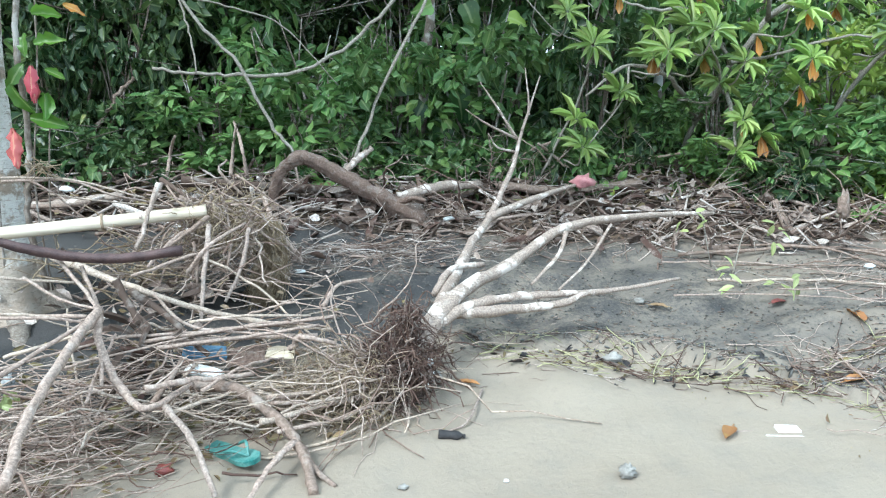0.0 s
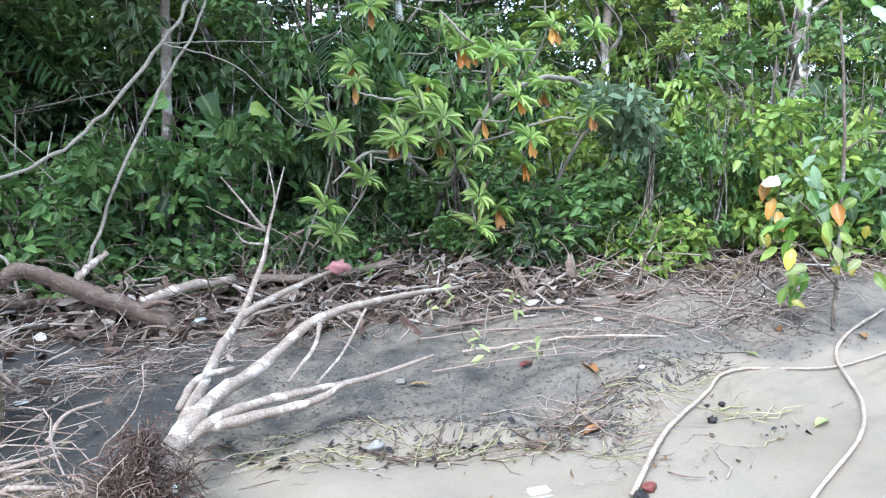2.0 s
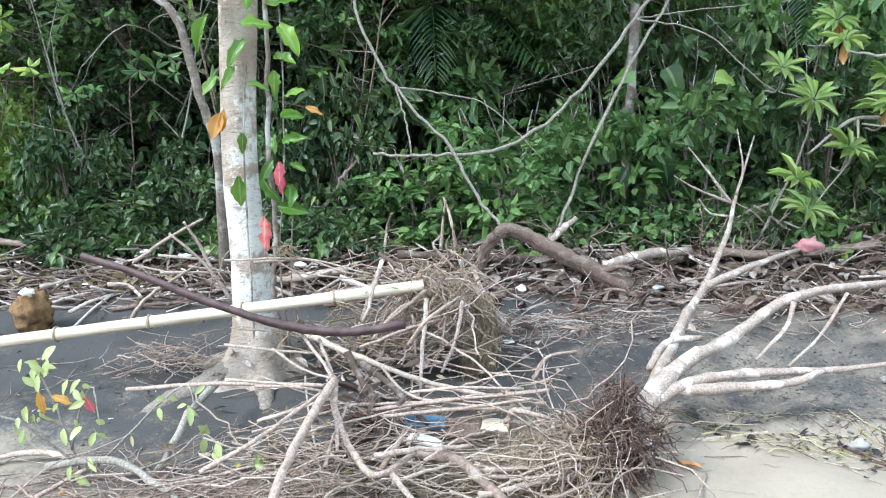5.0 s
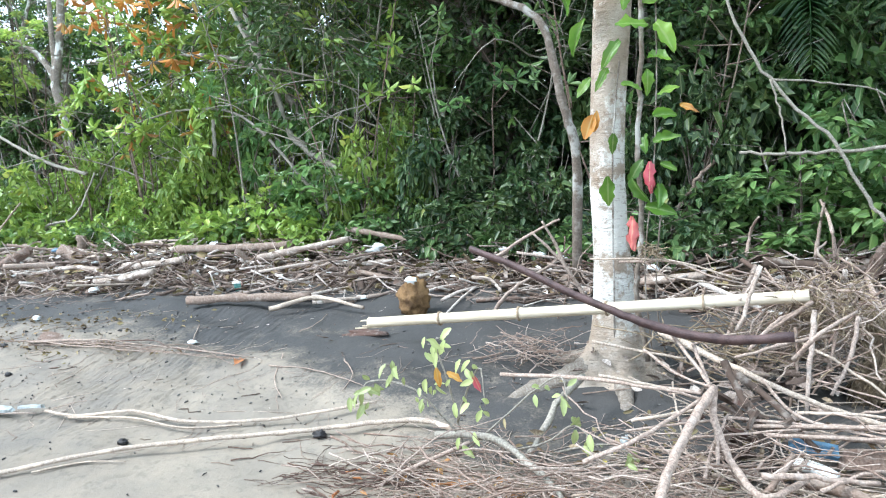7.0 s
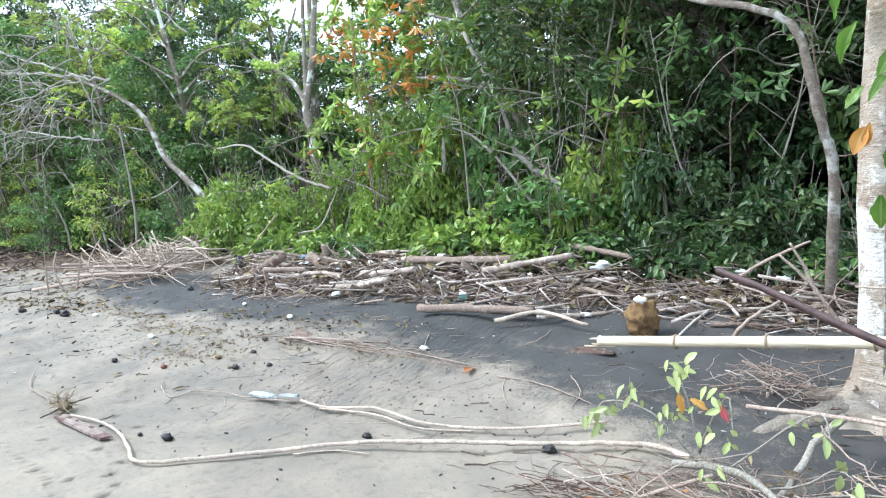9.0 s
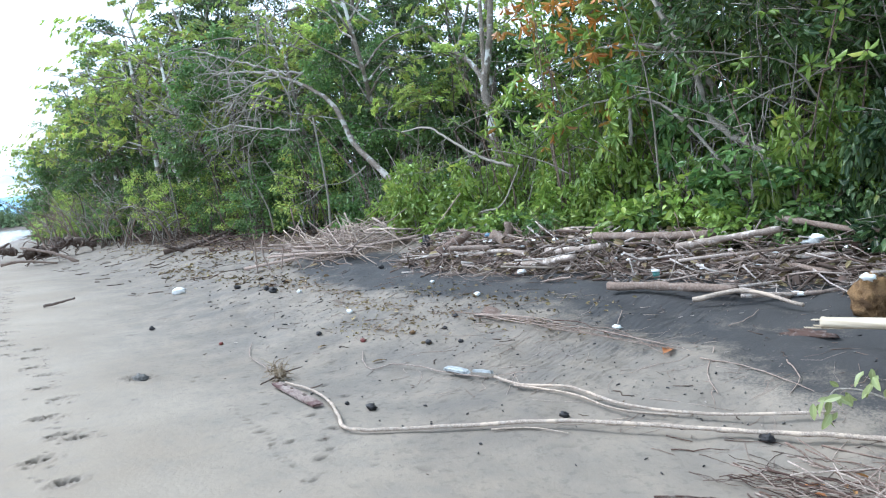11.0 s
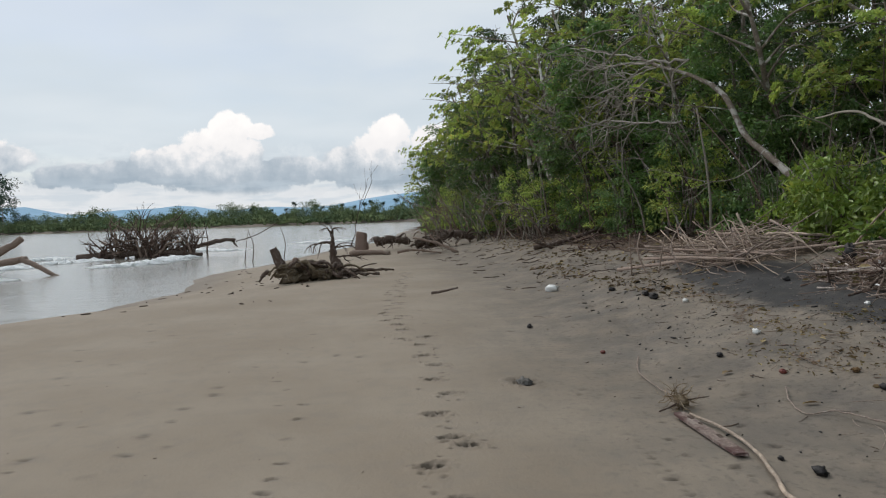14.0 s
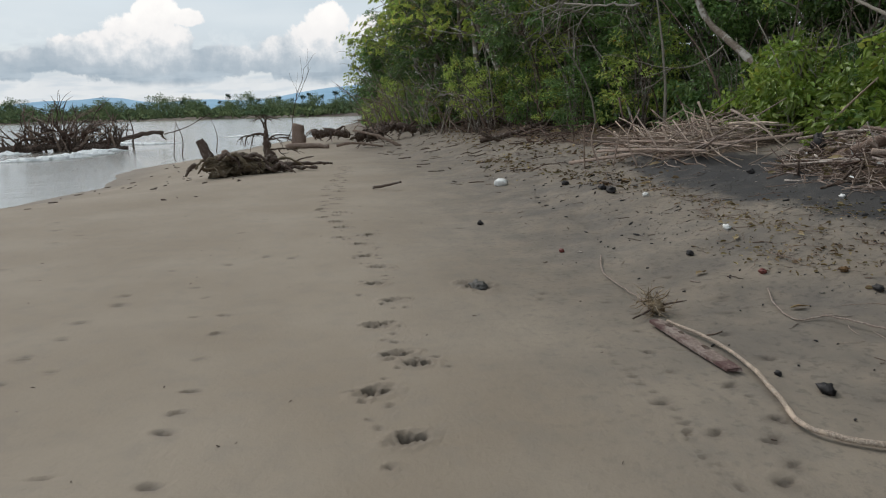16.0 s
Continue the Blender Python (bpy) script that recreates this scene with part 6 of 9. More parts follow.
mat_of_sticks("brush_pile", (-0.35, 3.35, 0.10), (0.33, 0.16, 0.05), 230, (0.15, 0.6), (0.0012, 0.005), TWIG, "flattened brushwood on the sand")
mat_of_sticks("brush_pile", (0.18, 3.2, 0.11), (0.22, 0.2, 0.06), 150, (0.15, 0.6), (0.0012, 0.005), TWIG, "brushwood on the sand beside the tangle")
mat_of_sticks("brush_pile", (0.10, 2.75, 0.08), (0.17, 0.14, 0.05), 260, (0.1, 0.5), (0.0015, 0.005), TWIG, "brushwood on the sand")
mat_of_sticks("brush_pile", (-0.55, 4.6, 0.33), (0.14, 0.1, 0.04), 90, (0.1, 0.4), (0.0015, 0.005), TWIG, "pale twigs beside the trunk")
mat_of_sticks("brush_pile", (1.6, 4.75, 0.36), (0.45, 0.16, 0.04), 420, (0.08, 0.35), (0.001, 0.004), STICK, "fine debris washed up against the heap")
for a, b, c, r in (((3.39, 4.40, 0.33), (4.25, 4.05, 0.40), (4.62, 3.42, 0.30), 0.011), ((3.30, 4.02, 0.27), (3.87, 3.78, 0.29), (4.46, 3.38, 0.27), 0.009), ((3.59, 4.45, 0.36), (4.1, 4.15, 0.40), (4.37, 3.72, 0.32), 0.008), ((3.5, 4.2, 0.30), (4.2, 3.9, 0.33), (4.8, 3.5, 0.31), 0.006), ((4.2, 4.35, 0.40), (4.9, 3.95, 0.42), (5.5, 3.5, 0.38), 0.010), ((4.3, 4.1, 0.38), (4.9, 3.75, 0.38), (5.3, 3.3, 0.34), 0.007), ((3.9, 4.4, 0.36), (4.6, 4.1, 0.40), (5.3, 3.75, 0.40), 0.014), ((3.2, 4.3, 0.32), (3.7, 4.1, 0.33), (4.2, 3.7, 0.29), 0.005), ((3.4, 4.6, 0.40), (4.0, 4.35, 0.42), (4.6, 3.95, 0.38), 0.006), ((3.0, 3.9, 0.24), (3.5, 3.75, 0.25), (4.0, 3.5, 0.24), 0.005)):
    stick("driftwood_stick", [a, b, c], r, r * 0.7, R.choice((TWIG, VINE, LOG)), "long pinkish dry stem lying on the bank", "stem", group="long stems on the bank", sides=7, wob=0.5)
mat_of_sticks("brush_pile", (4.4, 3.75, 0.28), (0.5, 0.2, 0.03), 70, (0.3, 1.0), (0.0015, 0.005), TWIG, "long thin pinkish stems on the bank", 0.05, 0.9)
mat_of_sticks("brush_pile", (5.2, 3.3, 0.32), (0.3, 0.12, 0.06), 200, (0.15, 0.6), (0.002, 0.006), STICK, "knot of roots on the bank", 0.4)
mat_of_sticks("brush_pile", (3.35, 3.15, 0.10), (0.18, 0.12, 0.01), 60, (0.15, 0.4), (0.0015, 0.004), TWIG, "thin pale roots on the sand", 0.05)
for i in range(13):
    pts = [(px + R.gauss(0, 0.09), py + R.gauss(0, 0.07), gz(px, py) + R.uniform(0.01, 0.05)) for px, py in ((-4.2, 4.36), (-3.64, 4.32), (-3.31, 4.39), (-2.81, 4.33), (-2.31, 4.27))]
    k = R.choice((0, 0, 1))
    stick("driftwood_stick", pts[k:R.choice((3, 4, 5, 5)) if not k else 5], R.uniform(0.003, 0.006), 0.002, R.choice((TWIG, LOG, LOG, BROWNROOT)), "thin dead stem in a loose bundle on the beach", "stem", group="bundle of dead stems", sides=6, wob=0.5)
solid("bark_slab", slab((-4.12, 4.42, 0.28), (0.17, 0.10, 0.010), 0.4, 0.3, 0.5, 0.06, 6, 0.5), BROWNBARK, "curled flake of brown bark on the beach", "bark", smooth=False)
for pts in ([(-2.08, 4.23), (-1.8, 4.25), (-1.51, 4.13), (-1.36, 4.06)], [(-2.1, 4.4), (-1.95, 4.1), (-1.78, 3.93)], [(-2.26, 4.81), (-2.2, 4.95), (-2.23, 5.12)], [(-1.67, 4.4), (-1.5, 4.2), (-1.45, 4.0)], [(-3.1, 4.8), (-2.95, 4.55), (-2.83, 4.35)]):
    stick("driftwood_stick", [(px, py, gz(px, py) + 0.015) for px, py in pts], 0.004, 0.002, TWIG, "thin dead stem on the beach", "stem", sides=5, wob=0.5)
mat_of_sticks("brush_pile", (-0.95, 3.35, 0.05), (0.22, 0.10, 0.015), 90, (0.1, 0.4), (0.0015, 0.005), BROWNROOT, "brown leaf stalks and twigs on the sand", 0.1, 0.8)

# straight sticks that cross in the tangle
for pts, r, mat in (
    ([(0.55, 4.2, 0.83), (0.51, 4.15, 0.71), (0.46, 4.1, 0.57)], 0.012, PALEWOOD),
    ([(0.51, 3.6, 0.32), (0.84, 3.61, 0.34), (1.2, 3.62, 0.35)], 0.007, TWIG),
    ([(0.55, 3.58, 0.3), (0.86, 3.59, 0.31), (1.14, 3.6, 0.33)], 0.008, TWIG),
    ([(0.42, 3.62, 0.34), (0.72, 3.63, 0.33), (0.96, 3.65, 0.34), (1.18, 3.66, 0.3)], 0.006, TWIG),
    ([(0.66, 3.7, 0.35), (0.87, 3.7, 0.36), (1.12, 3.7, 0.34)], 0.006, VINE),
    ([(0.54, 3.7, 0.47), (0.67, 3.65, 0.35), (0.95, 3.6, 0.31)], 0.006, TWIG),
    ([(-0.02, 3.5, 0.5), (0.16, 3.52, 0.47), (0.34, 3.55, 0.42)], 0.007, VINE),
    ([(-0.12, 3.9, 0.54), (0.07, 3.85, 0.52), (0.27, 3.8, 0.51)], 0.007, VINE),
    ([(0.12, 3.7, 0.56), (0.25, 3.6, 0.5), (0.38, 3.5, 0.48)], 0.006, TWIG),
    ([(0.11, 3.4, 0.37), (0.24, 3.45, 0.39), (0.37, 3.5, 0.41)], 0.006, VINE),
    ([(0.1, 3.35, 0.35), (0.24, 3.42, 0.36), (0.46, 3.5, 0.38)], 0.005, TWIG),
    ([(0.4, 3.3, 0.28), (0.39, 3.4, 0.38), (0.36, 3.5, 0.46)], 0.007, TWIG),
    ([(0.22, 3.75, 0.62), (0.32, 3.63, 0.52), (0.37, 3.52, 0.48)], 0.007, TWIG),
    ([(0.3, 3.75, 0.58), (0.36, 3.62, 0.47), (0.39, 3.5, 0.44)], 0.008, TWIG),
    ([(0.68, 4.15, 0.58), (0.69, 4.15, 0.44), (0.66, 4.15, 0.23)], 0.008, LOG),
    ([(0.84, 4.2, 0.56), (0.81, 4.2, 0.41), (0.75, 4.2, 0.28)], 0.007, TWIG),
    ([(0.91, 4.3, 0.51), (0.9, 4.3, 0.44), (0.84, 4.3, 0.39)], 0.006, TWIG),
    ([(0.75, 4.3, 0.64), (0.61, 4.15, 0.6), (0.5, 4.0, 0.51)], 0.01, TWIG),
    ([(0.83, 4.25, 0.53), (0.67, 4.08, 0.53), (0.45, 3.9, 0.5)], 0.009, TWIG),
    ([(0.75, 4.2, 0.68), (0.66, 4.15, 0.62), (0.56, 4.1, 0.56)], 0.01, LOG),
    ([(-0.21, 4.35, 0.85), (0.17, 4.35, 0.84), (0.48, 4.35, 0.75)], 0.006, VINE),
    ([(0.07, 4.5, 0.76), (0.31, 4.5, 0.72), (0.57, 4.5, 0.69)], 0.005, VINE),
    ([(0.92, 4.6, 0.72), (0.81, 4.65, 0.84), (0.85, 4.7, 0.89)], 0.008, LOG),
):
    stick("stick", pts, r, r * 0.75, mat, "straight pale stick lying across the tangle", group="tangle of roots and sticks", sides=7, wob=0.2)
for pts, r, mat in (
    ([(0.53, 3.25, 0.28), (0.71, 3.33, 0.26), (0.87, 3.4, 0.23)], 0.011, TWIG),
    ([(0.88, 3.2, 0.14), (1.11, 3.29, 0.13), (1.36, 3.38, 0.13)], 0.011, VINE),
    ([(0.93, 3.15, 0.12), (1.17, 3.25, 0.10), (1.41, 3.36, 0.11)], 0.008, TWIG),
    ([(0.7, 3.3, 0.23), (0.85, 3.42, 0.26), (0.99, 3.55, 0.23)], 0.007, TWIG),
    ([(1.01, 3.5, 0.28), (1.06, 3.47, 0.33), (1.18, 3.45, 0.3)], 0.012, TWIG),
    ([(0.59, 3.2, 0.20), (0.76, 3.33, 0.19), (0.98, 3.45, 0.21)], 0.007, VINE),
    ([(0.54, 3.3, 0.2), (0.61, 3.4, 0.26), (0.63, 3.5, 0.27)], 0.01, LOG),
    ([(0.28, 3.4, 0.32), (0.4, 3.47, 0.32), (0.66, 3.55, 0.34)], 0.005, TWIG),
    ([(0.36, 3.25, 0.25), (0.38, 3.38, 0.31), (0.43, 3.5, 0.39)], 0.006, TWIG),
):
    stick("root", pts, r, r * 0.7, mat, "pale dry root in the front of the tangle", group="tangle of roots and sticks", sides=7, wob=0.35)
# an upturned mat of roots under the end of the bamboo
plate = thing("root_plate", "upturned mat of pale dry roots below the drift line", "root mat")
for i in range(64):
    a, e = R.uniform(-2.9, 0.5), R.uniform(-0.9, 1.0)
    c = (R.gauss(0.80, 0.10), R.gauss(4.38, 0.05), R.gauss(0.64, 0.07))
    for vq in branching(c, (math.cos(a), 0.5 * math.sin(a) - 0.1, e), R.uniform(0.08, 0.24), R.uniform(0.003, 0.008), 1, 0.7, 0.05, 5, (1, 2)):
        part("root", vq, R.choice((TWIG, TWIG, FIBRE, LOG, STICK)), plate)
part("root_mesh", hair((0.80, 4.38, 0.62), 420, (0.08, 0.26), 0.09, -0.15, (0, -0.3, 0), (0.0010, 0.0028), 7, 0.5), FIBRE, plate, "matted tan fine roots")["kind"] = "stuff"
for i in range(34):
    x, y = R.gauss(0.48, 0.10), R.gauss(3.68, 0.07)
    z = gz(x, y) + R.uniform(0.02, 0.30)
    solid("rotten_chip", slab((x, y, z), (R.uniform(0.05, 0.15), R.uniform(0.015, 0.04), 0.012), R.uniform(-3, 3), R.gauss(0, 0.6), R.gauss(0, 0.8), 0.02, 4, 0.6), R.choice((DARKLOG, BROWNROOT, DARKLOG)), "dark rotten piece of wood in the tangle", "wood chip", "rotten chips", smooth=False)
solid("cardboard", slab((0.86, 3.66, 0.21), (0.15, 0.10, 0.006), -0.3, -0.15, 0.5, 0.02, 5, 0.3), BROWNBARK, "torn brown cardboard in the tangle", "cardboard", smooth=False)

# loose sticks piled through the tangle
for i in range(48):
    x, y = R.uniform(0.1, 1.2), R.uniform(3.5, 4.6)
    if y < 3.7 and x > 0.7:
        x -= 0.5
    yaw = R.gauss(-0.25, 0.35) if i % 2 else R.uniform(-1.6, 1.6)
    ln, r = R.uniform(0.10, 0.45), R.choice((0.003, 0.003, 0.004, 0.005, 0.007))
    z = gz(x, y) + R.uniform(0.02, 0.22) * (1 if y > 3.4 else 0.4)
    slope = R.gauss(0, 0.22)
    ends = []
    for s in (-1, -0.3, 0.35, 1):
        px, py = x + math.cos(yaw) * ln * s + R.gauss(0, 0.02), y + math.sin(yaw) * ln * s + R.gauss(0, 0.02)
        ends.append((px, py, max(gz(px, py) + r, z + slope * ln * s + R.gauss(0, 0.012))))
    stick("stick", ends, r, r * 0.6, R.choice((TWIG, TWIG, VINE, STICK, LOG)), "dry crooked stick in the tangle", group="tangle of roots and sticks", sides=6, per=4, wob=0.5)
for n, c, box, L, mat, words in ((260, (0.5, 3.75, 0.05), (0.4, 0.25), 0.05, DRY, "brown dry leaves and bark in the tangle"), (160, (0.55, 4.4, 0.2), (0.45, 0.15), 0.10, STICK, "chips of wood and bark in the tangle"), (60, (0.35, 3.6, 0.12), (0.35, 0.2), 0.06, FIBRE, "pale straw bits in the tangle"), (120, (0.1, 2.85, 0.03), (0.2, 0.2), 0.045, DRY, "brown dry leaves under the brushwood")):
    x, y = rng.normal(c[0], box[0], n), rng.normal(c[1], box[1], n)
    C = np.stack([x, y, ground_z(x, y) + c[2] * rng.random(n) + 0.012], -1)
    D = unit(n)
    D[:, 2] *= 0.3
    stuff("leaf_litter", leaves(C, D, unit(n, 1.5), L * rng.uniform(0.5, 1.2, n), L * 0.45 * rng.uniform(0.6, 1.1, n), 0.2, 0.1), mat, words, "leaf litter")
# bleached logs and splinters on the upper drift line
for i in range(26):
    x = R.uniform(-7.2, -4.2) if i < 20 else R.uniform(-3, 1)
    u = R.uniform(5.35, 6.4)
    y = line_y(x, u)
    z = gz(x, y) + 1.12 * float(heap_height(x, u)) + 0.02
    a, ln = R.gauss(0.1, 0.55), R.uniform(0.15, 0.55)
    dx, dy, dz = math.cos(a) * ln, math.sin(a) * ln, R.uniform(-0.05, 0.07)
    log((x - dx, y - dy, z - dz), (x + dx, y + dy, z + dz), R.choice((0.008, 0.010, 0.014, 0.02, 0.028)), R.choice((VINE, PALEWOOD, TWIG, PALEWOOD)), "bleached piece of driftwood on the drift line")
# bleached brush over the twig pile and roots along the foot of the wood upstream
stuff("twig_heap", join(
    tubes(*strew(80, -11.2, -8.8, 5.1, 6.4, (0.5, 1.9), (0.005, 0.014), 0.25, stack=1.6, along=0.5), 5),
    tubes(*strew(70, -11.2, -9.0, 4.9, 6.0, (0.3, 1.1), (0.003, 0.008), 0.8, stack=1.2), 4),
), VINE, "bleached brush lying over the twig pile", "driftwood")
stuff("root_tangle", join(
    tubes(*strew(260, -34, -12.5, 5.0, 7.2, (0.3, 1.5), (0.006, 0.02), 0.5, stack=1.6, k=6, bend=0.06), 5),
    tubes(*strew(80, -30, -12.5, 4.6, 6.2, (0.2, 0.9), (0.004, 0.014), 0.2), 4),
), BROWNROOT, "brown roots and sticks along the foot of the wood", "driftwood")

# a curtain of root fibres hanging from the heap
def fibre_curtain():
    n = 420
    s = rng.random(n)
    top = np.stack([0.97 + 0.11 * s, 4.42 + 0.10 * rng.random(n), 0.63 - 0.05 * s + rng.normal(0, 0.015, n)], -1)
    end = np.stack([0.90 + 0.12 * s, 4.22 + 0.12 * rng.random(n), 0.26 + rng.normal(0, 0.06, n)], -1)
    t = np.linspace(0, 1, 6)[None, :, None]
    P = top[:, None] * (1 - t) + end[:, None] * t + np.cumsum(rng.normal(0, 0.008, (n, 6, 3)), 1)
    P[..., 0] += 0.05 * np.sin(t[..., 0] * 3)
    return tubes(P, np.full((n, 6), 0.0014), 3)


solid("root_mat", fibre_curtain(), FIBRE, "mat of tan root fibres hanging off the bank", "root mat")


# ---- bamboo ----
def bamboo(a, b, r, nodes):
    a, b = np.array(a, float), np.array(b, float)
    ts, rs = [], []
    for i in range(nodes + 1):
        for dt, k in ((-0.012, 1.0), (-0.004, 1.12), (0.004, 1.12), (0.012, 1.0)):
            t = i / nodes + dt
            if 0 <= t <= 1:
                ts.append(t)
                rs.append(r * k)
    P = a + (b - a) * np.array(ts)[:, None]
    return tubes(P, np.array(rs), 14, 0.03)


ob = thing("bamboo_pole", "split pale bamboo pole resting across the trunk and heap", "bamboo pole")
part("culm", bamboo((-1.42, 4.26, 0.51), (0.75, 4.25, 0.70), 0.028, 5), BAMBOO, ob)
for i in range(1, 5):
    c = np.array((-1.42, 4.26, 0.51)) + (np.array((0.75, 4.25, 0.70)) - (-1.42, 4.26, 0.51)) * i / 5
    part("node_ring", tubes(np.array([c - [0.005, 0, 0.0004], c + [0.005, 0, 0.0004]]), np.array([0.0375, 0.0375]), 14, 0.03), NODE, ob)
for dy, z, ln in ((0.01, 0.525, 0.12), (-0.012, 0.50, 0.09), (0.0, 0.485, 0.14)):
    part("splinter", slab((-1.36 - ln / 2 + 0.03, 4.26 + dy, z), (ln + 0.05, 0.022, 0.006), 0, -0.09, 0, 0, 3, 0.8), BAMBOO, ob, smooth=False)

# ---- the big trunk with its climber ----
big = thing("shore_tree", "pale lichened tree trunk with flared roots in dark sand", "tree", (0, 0, 0))
axis = curve([(-0.13, 4.56, 0.12), (-0.125, 4.55, 0.4), (-0.13, 4.54, 0.75), (-0.15, 4.54, 1.3), (-0.11, 4.54, 2.0), (-0.05, 4.56, 2.8), (0.05, 4.6, 3.6), (0.0, 4.7, 4.6), (0.1, 4.9, 5.6)], 8)
rad = np.interp(axis[:, 2], [0.1, 0.25, 0.4, 0.6, 0.9, 1.4, 2.1, 5.6], [0.20, 0.16, 0.125, 0.104, 0.090, 0.086, 0.094, 0.055])


def flared(axis, rad, lobes, sides=36):
    """A trunk whose foot spreads in lobes towards its roots, with an uneven surface."""
    V = []
    for p, r in zip(axis, rad):
        spread = math.exp(-max(0, p[2] - 0.18) / 0.13)
        for j in range(sides):
            a = 2 * math.pi * j / sides
            lobe = max(w * math.exp(-((math.remainder(a - c, 2 * math.pi) / 0.42) ** 2)) for c, w in lobes)
            bump = noise.noise(Vector((math.cos(a) * 1.6, math.sin(a) * 1.6, p[2] * 3.5))) * 0.07 + noise.noise(Vector((math.cos(a) * 5, math.sin(a) * 5, p[2] * 11))) * 0.035
            q = r * (1 + bump) + 0.20 * spread * lobe
            V.append((p[0] + math.cos(a) * q, p[1] + math.sin(a) * q, p[2]))
    Q = [(i * sides + j, i * sides + (j + 1) % sides, (i + 1) * sides + (j + 1) % sides, (i + 1) * sides + j) for i in range(len(axis) - 1) for j in range(sides)]
    return V, Q


part("trunk", flared(axis, rad, ((-2.37, 1.0), (-1.22, 0.75), (-0.26, 0.8), (2.85, 0.7), (1.4, 0.5))), BIGBARK, big)
for pts, r in (
    ([(-0.22, 4.46, 0.30), (-0.38, 4.34, 0.235), (-0.53, 4.20, 0.185), (-0.68, 4.02, 0.10)], 0.060),
    ([(-0.08, 4.42, 0.24), (-0.03, 4.22, 0.19), (0.02, 4.02, 0.10)], 0.055),
    ([(0.04, 4.50, 0.26), (0.17, 4.45, 0.215), (0.32, 4.38, 0.15)], 0.055),
    ([(-0.26, 4.62, 0.30), (-0.45, 4.66, 0.25), (-0.62, 4.72, 0.2)], 0.05),
):
    part("buttress_root", limb(pts, r, r * 0.4, 12, 6, 0.05, 0.08), ROOTBARK, big)
ends = []
for i in range(9):
    a = i * 2.4
    s = np.array([0.0, 4.7, 3.4 + 0.22 * i])
    e = s + [math.cos(a) * R.uniform(0.9, 1.6), math.sin(a) * R.uniform(0.9, 1.6), R.uniform(0.3, 0.9)]
    part("limb", limb([s, (s + e) / 2 + [0, 0, 0.1], e], 0.035, 0.01, 6), BIGBARK, big)
    ends += [e + rng.normal(0, 0.35, 3) for _ in range(9)]
part("crown", clump(ends, 0.28, 40, 0.13, 0.07), G_MID, big)

climber = thing("climbing_vine", "climbing vine with large green leaves on the pale trunk", "vine")
for pts, r in (([(0.05, 4.40, 0.34), (0.0, 4.42, 0.70), (0.03, 4.42, 0.95), (0.02, 4.42, 1.41), (0.04, 4.42, 1.81), (0.05, 4.42, 2.3), (0.0, 4.45, 3.0)], 0.016), ([(0.08, 4.36, 0.35), (0.05, 4.36, 0.8), (0.10, 4.36, 1.3), (0.12, 4.38, 1.9), (0.1, 4.4, 2.5)], 0.004), ([(-0.11, 4.42, 0.4), (-0.11, 4.43, 0.9), (-0.10, 4.43, 1.4), (-0.06, 4.43, 1.8)], 0.005), ([(0.14, 4.37, 0.36), (0.10, 4.36, 0.7), (0.14, 4.36, 1.2)], 0.004)):
    part("stem", limb(pts, r, r * 0.8, 7, 6, 0.05, 0.3), BARK, climber)
for x, y, z, dx, dz, L in (
    (0.10, 4.35, 1.52, 1, 0.1, 0.15), (0.10, 4.34, 1.40, 1, 0.15, 0.15), (0.07, 4.34, 1.44, -0.1, -1, 0.13), (0.06, 4.34, 1.10, 1, -0.2, 0.17), (0.12, 4.37, 1.62, 0.9, 0.4, 0.12),
    (0.08, 4.38, 1.80, 1, -0.3, 0.16), (-0.06, 4.33, 1.95, 1, 0.1, 0.20), (-0.04, 4.33, 1.88, -0.7, -0.7, 0.15), (-0.10, 4.33, 1.76, -0.3, -1, 0.14), (-0.20, 4.33, 2.0, -0.4, -1, 0.19),
    (-0.18, 4.33, 1.72, -0.6, -0.8, 0.14), (-0.11, 4.33, 1.25, 0, -1, 0.19), (-0.08, 4.34, 1.45, 0.2, -1, 0.12), (0.0, 4.34, 1.24, 0.3, -1, 0.16), (0.08, 4.36, 1.74, -0.2, -1, 0.15), (-0.04, 4.33, 1.68, 1, -0.2, 0.13),
    (0.12, 4.35, 1.20, 0.2, -1, 0.15), (0.02, 4.36, 2.12, 0.6, 0.6, 0.22), (0.06, 4.36, 2.05, 1, 0.2, 0.22), (-0.1, 4.34, 2.15, -1, 0.2, 0.22), (-0.02, 4.34, 2.2, 0.2, -1, 0.25), (0.15, 4.36, 2.15, 1, -0.4, 0.24), (0.12, 4.36, 1.95, 0.7, -0.7, 0.2), (-0.22, 4.35, 2.2, -0.7, -0.6, 0.22), (0.05, 4.36, 1.32, -0.5, -0.8, 0.13), (0.13, 4.35, 1.30, 0.9, -0.5, 0.12),
):
    part("leaf", broad_leaf((x, y, z), (dx + R.uniform(-0.3, 0.3), R.uniform(-0.7, 0.2), dz), (R.uniform(-0.9, 0.9), -1, R.uniform(0.2, 1.2)), L * R.uniform(0.7, 1.0), L * R.uniform(0.36, 0.5), R.uniform(0.2, 0.8), R.uniform(0.1, 0.5), 8, crumple=0.13), G_VINE, climber)
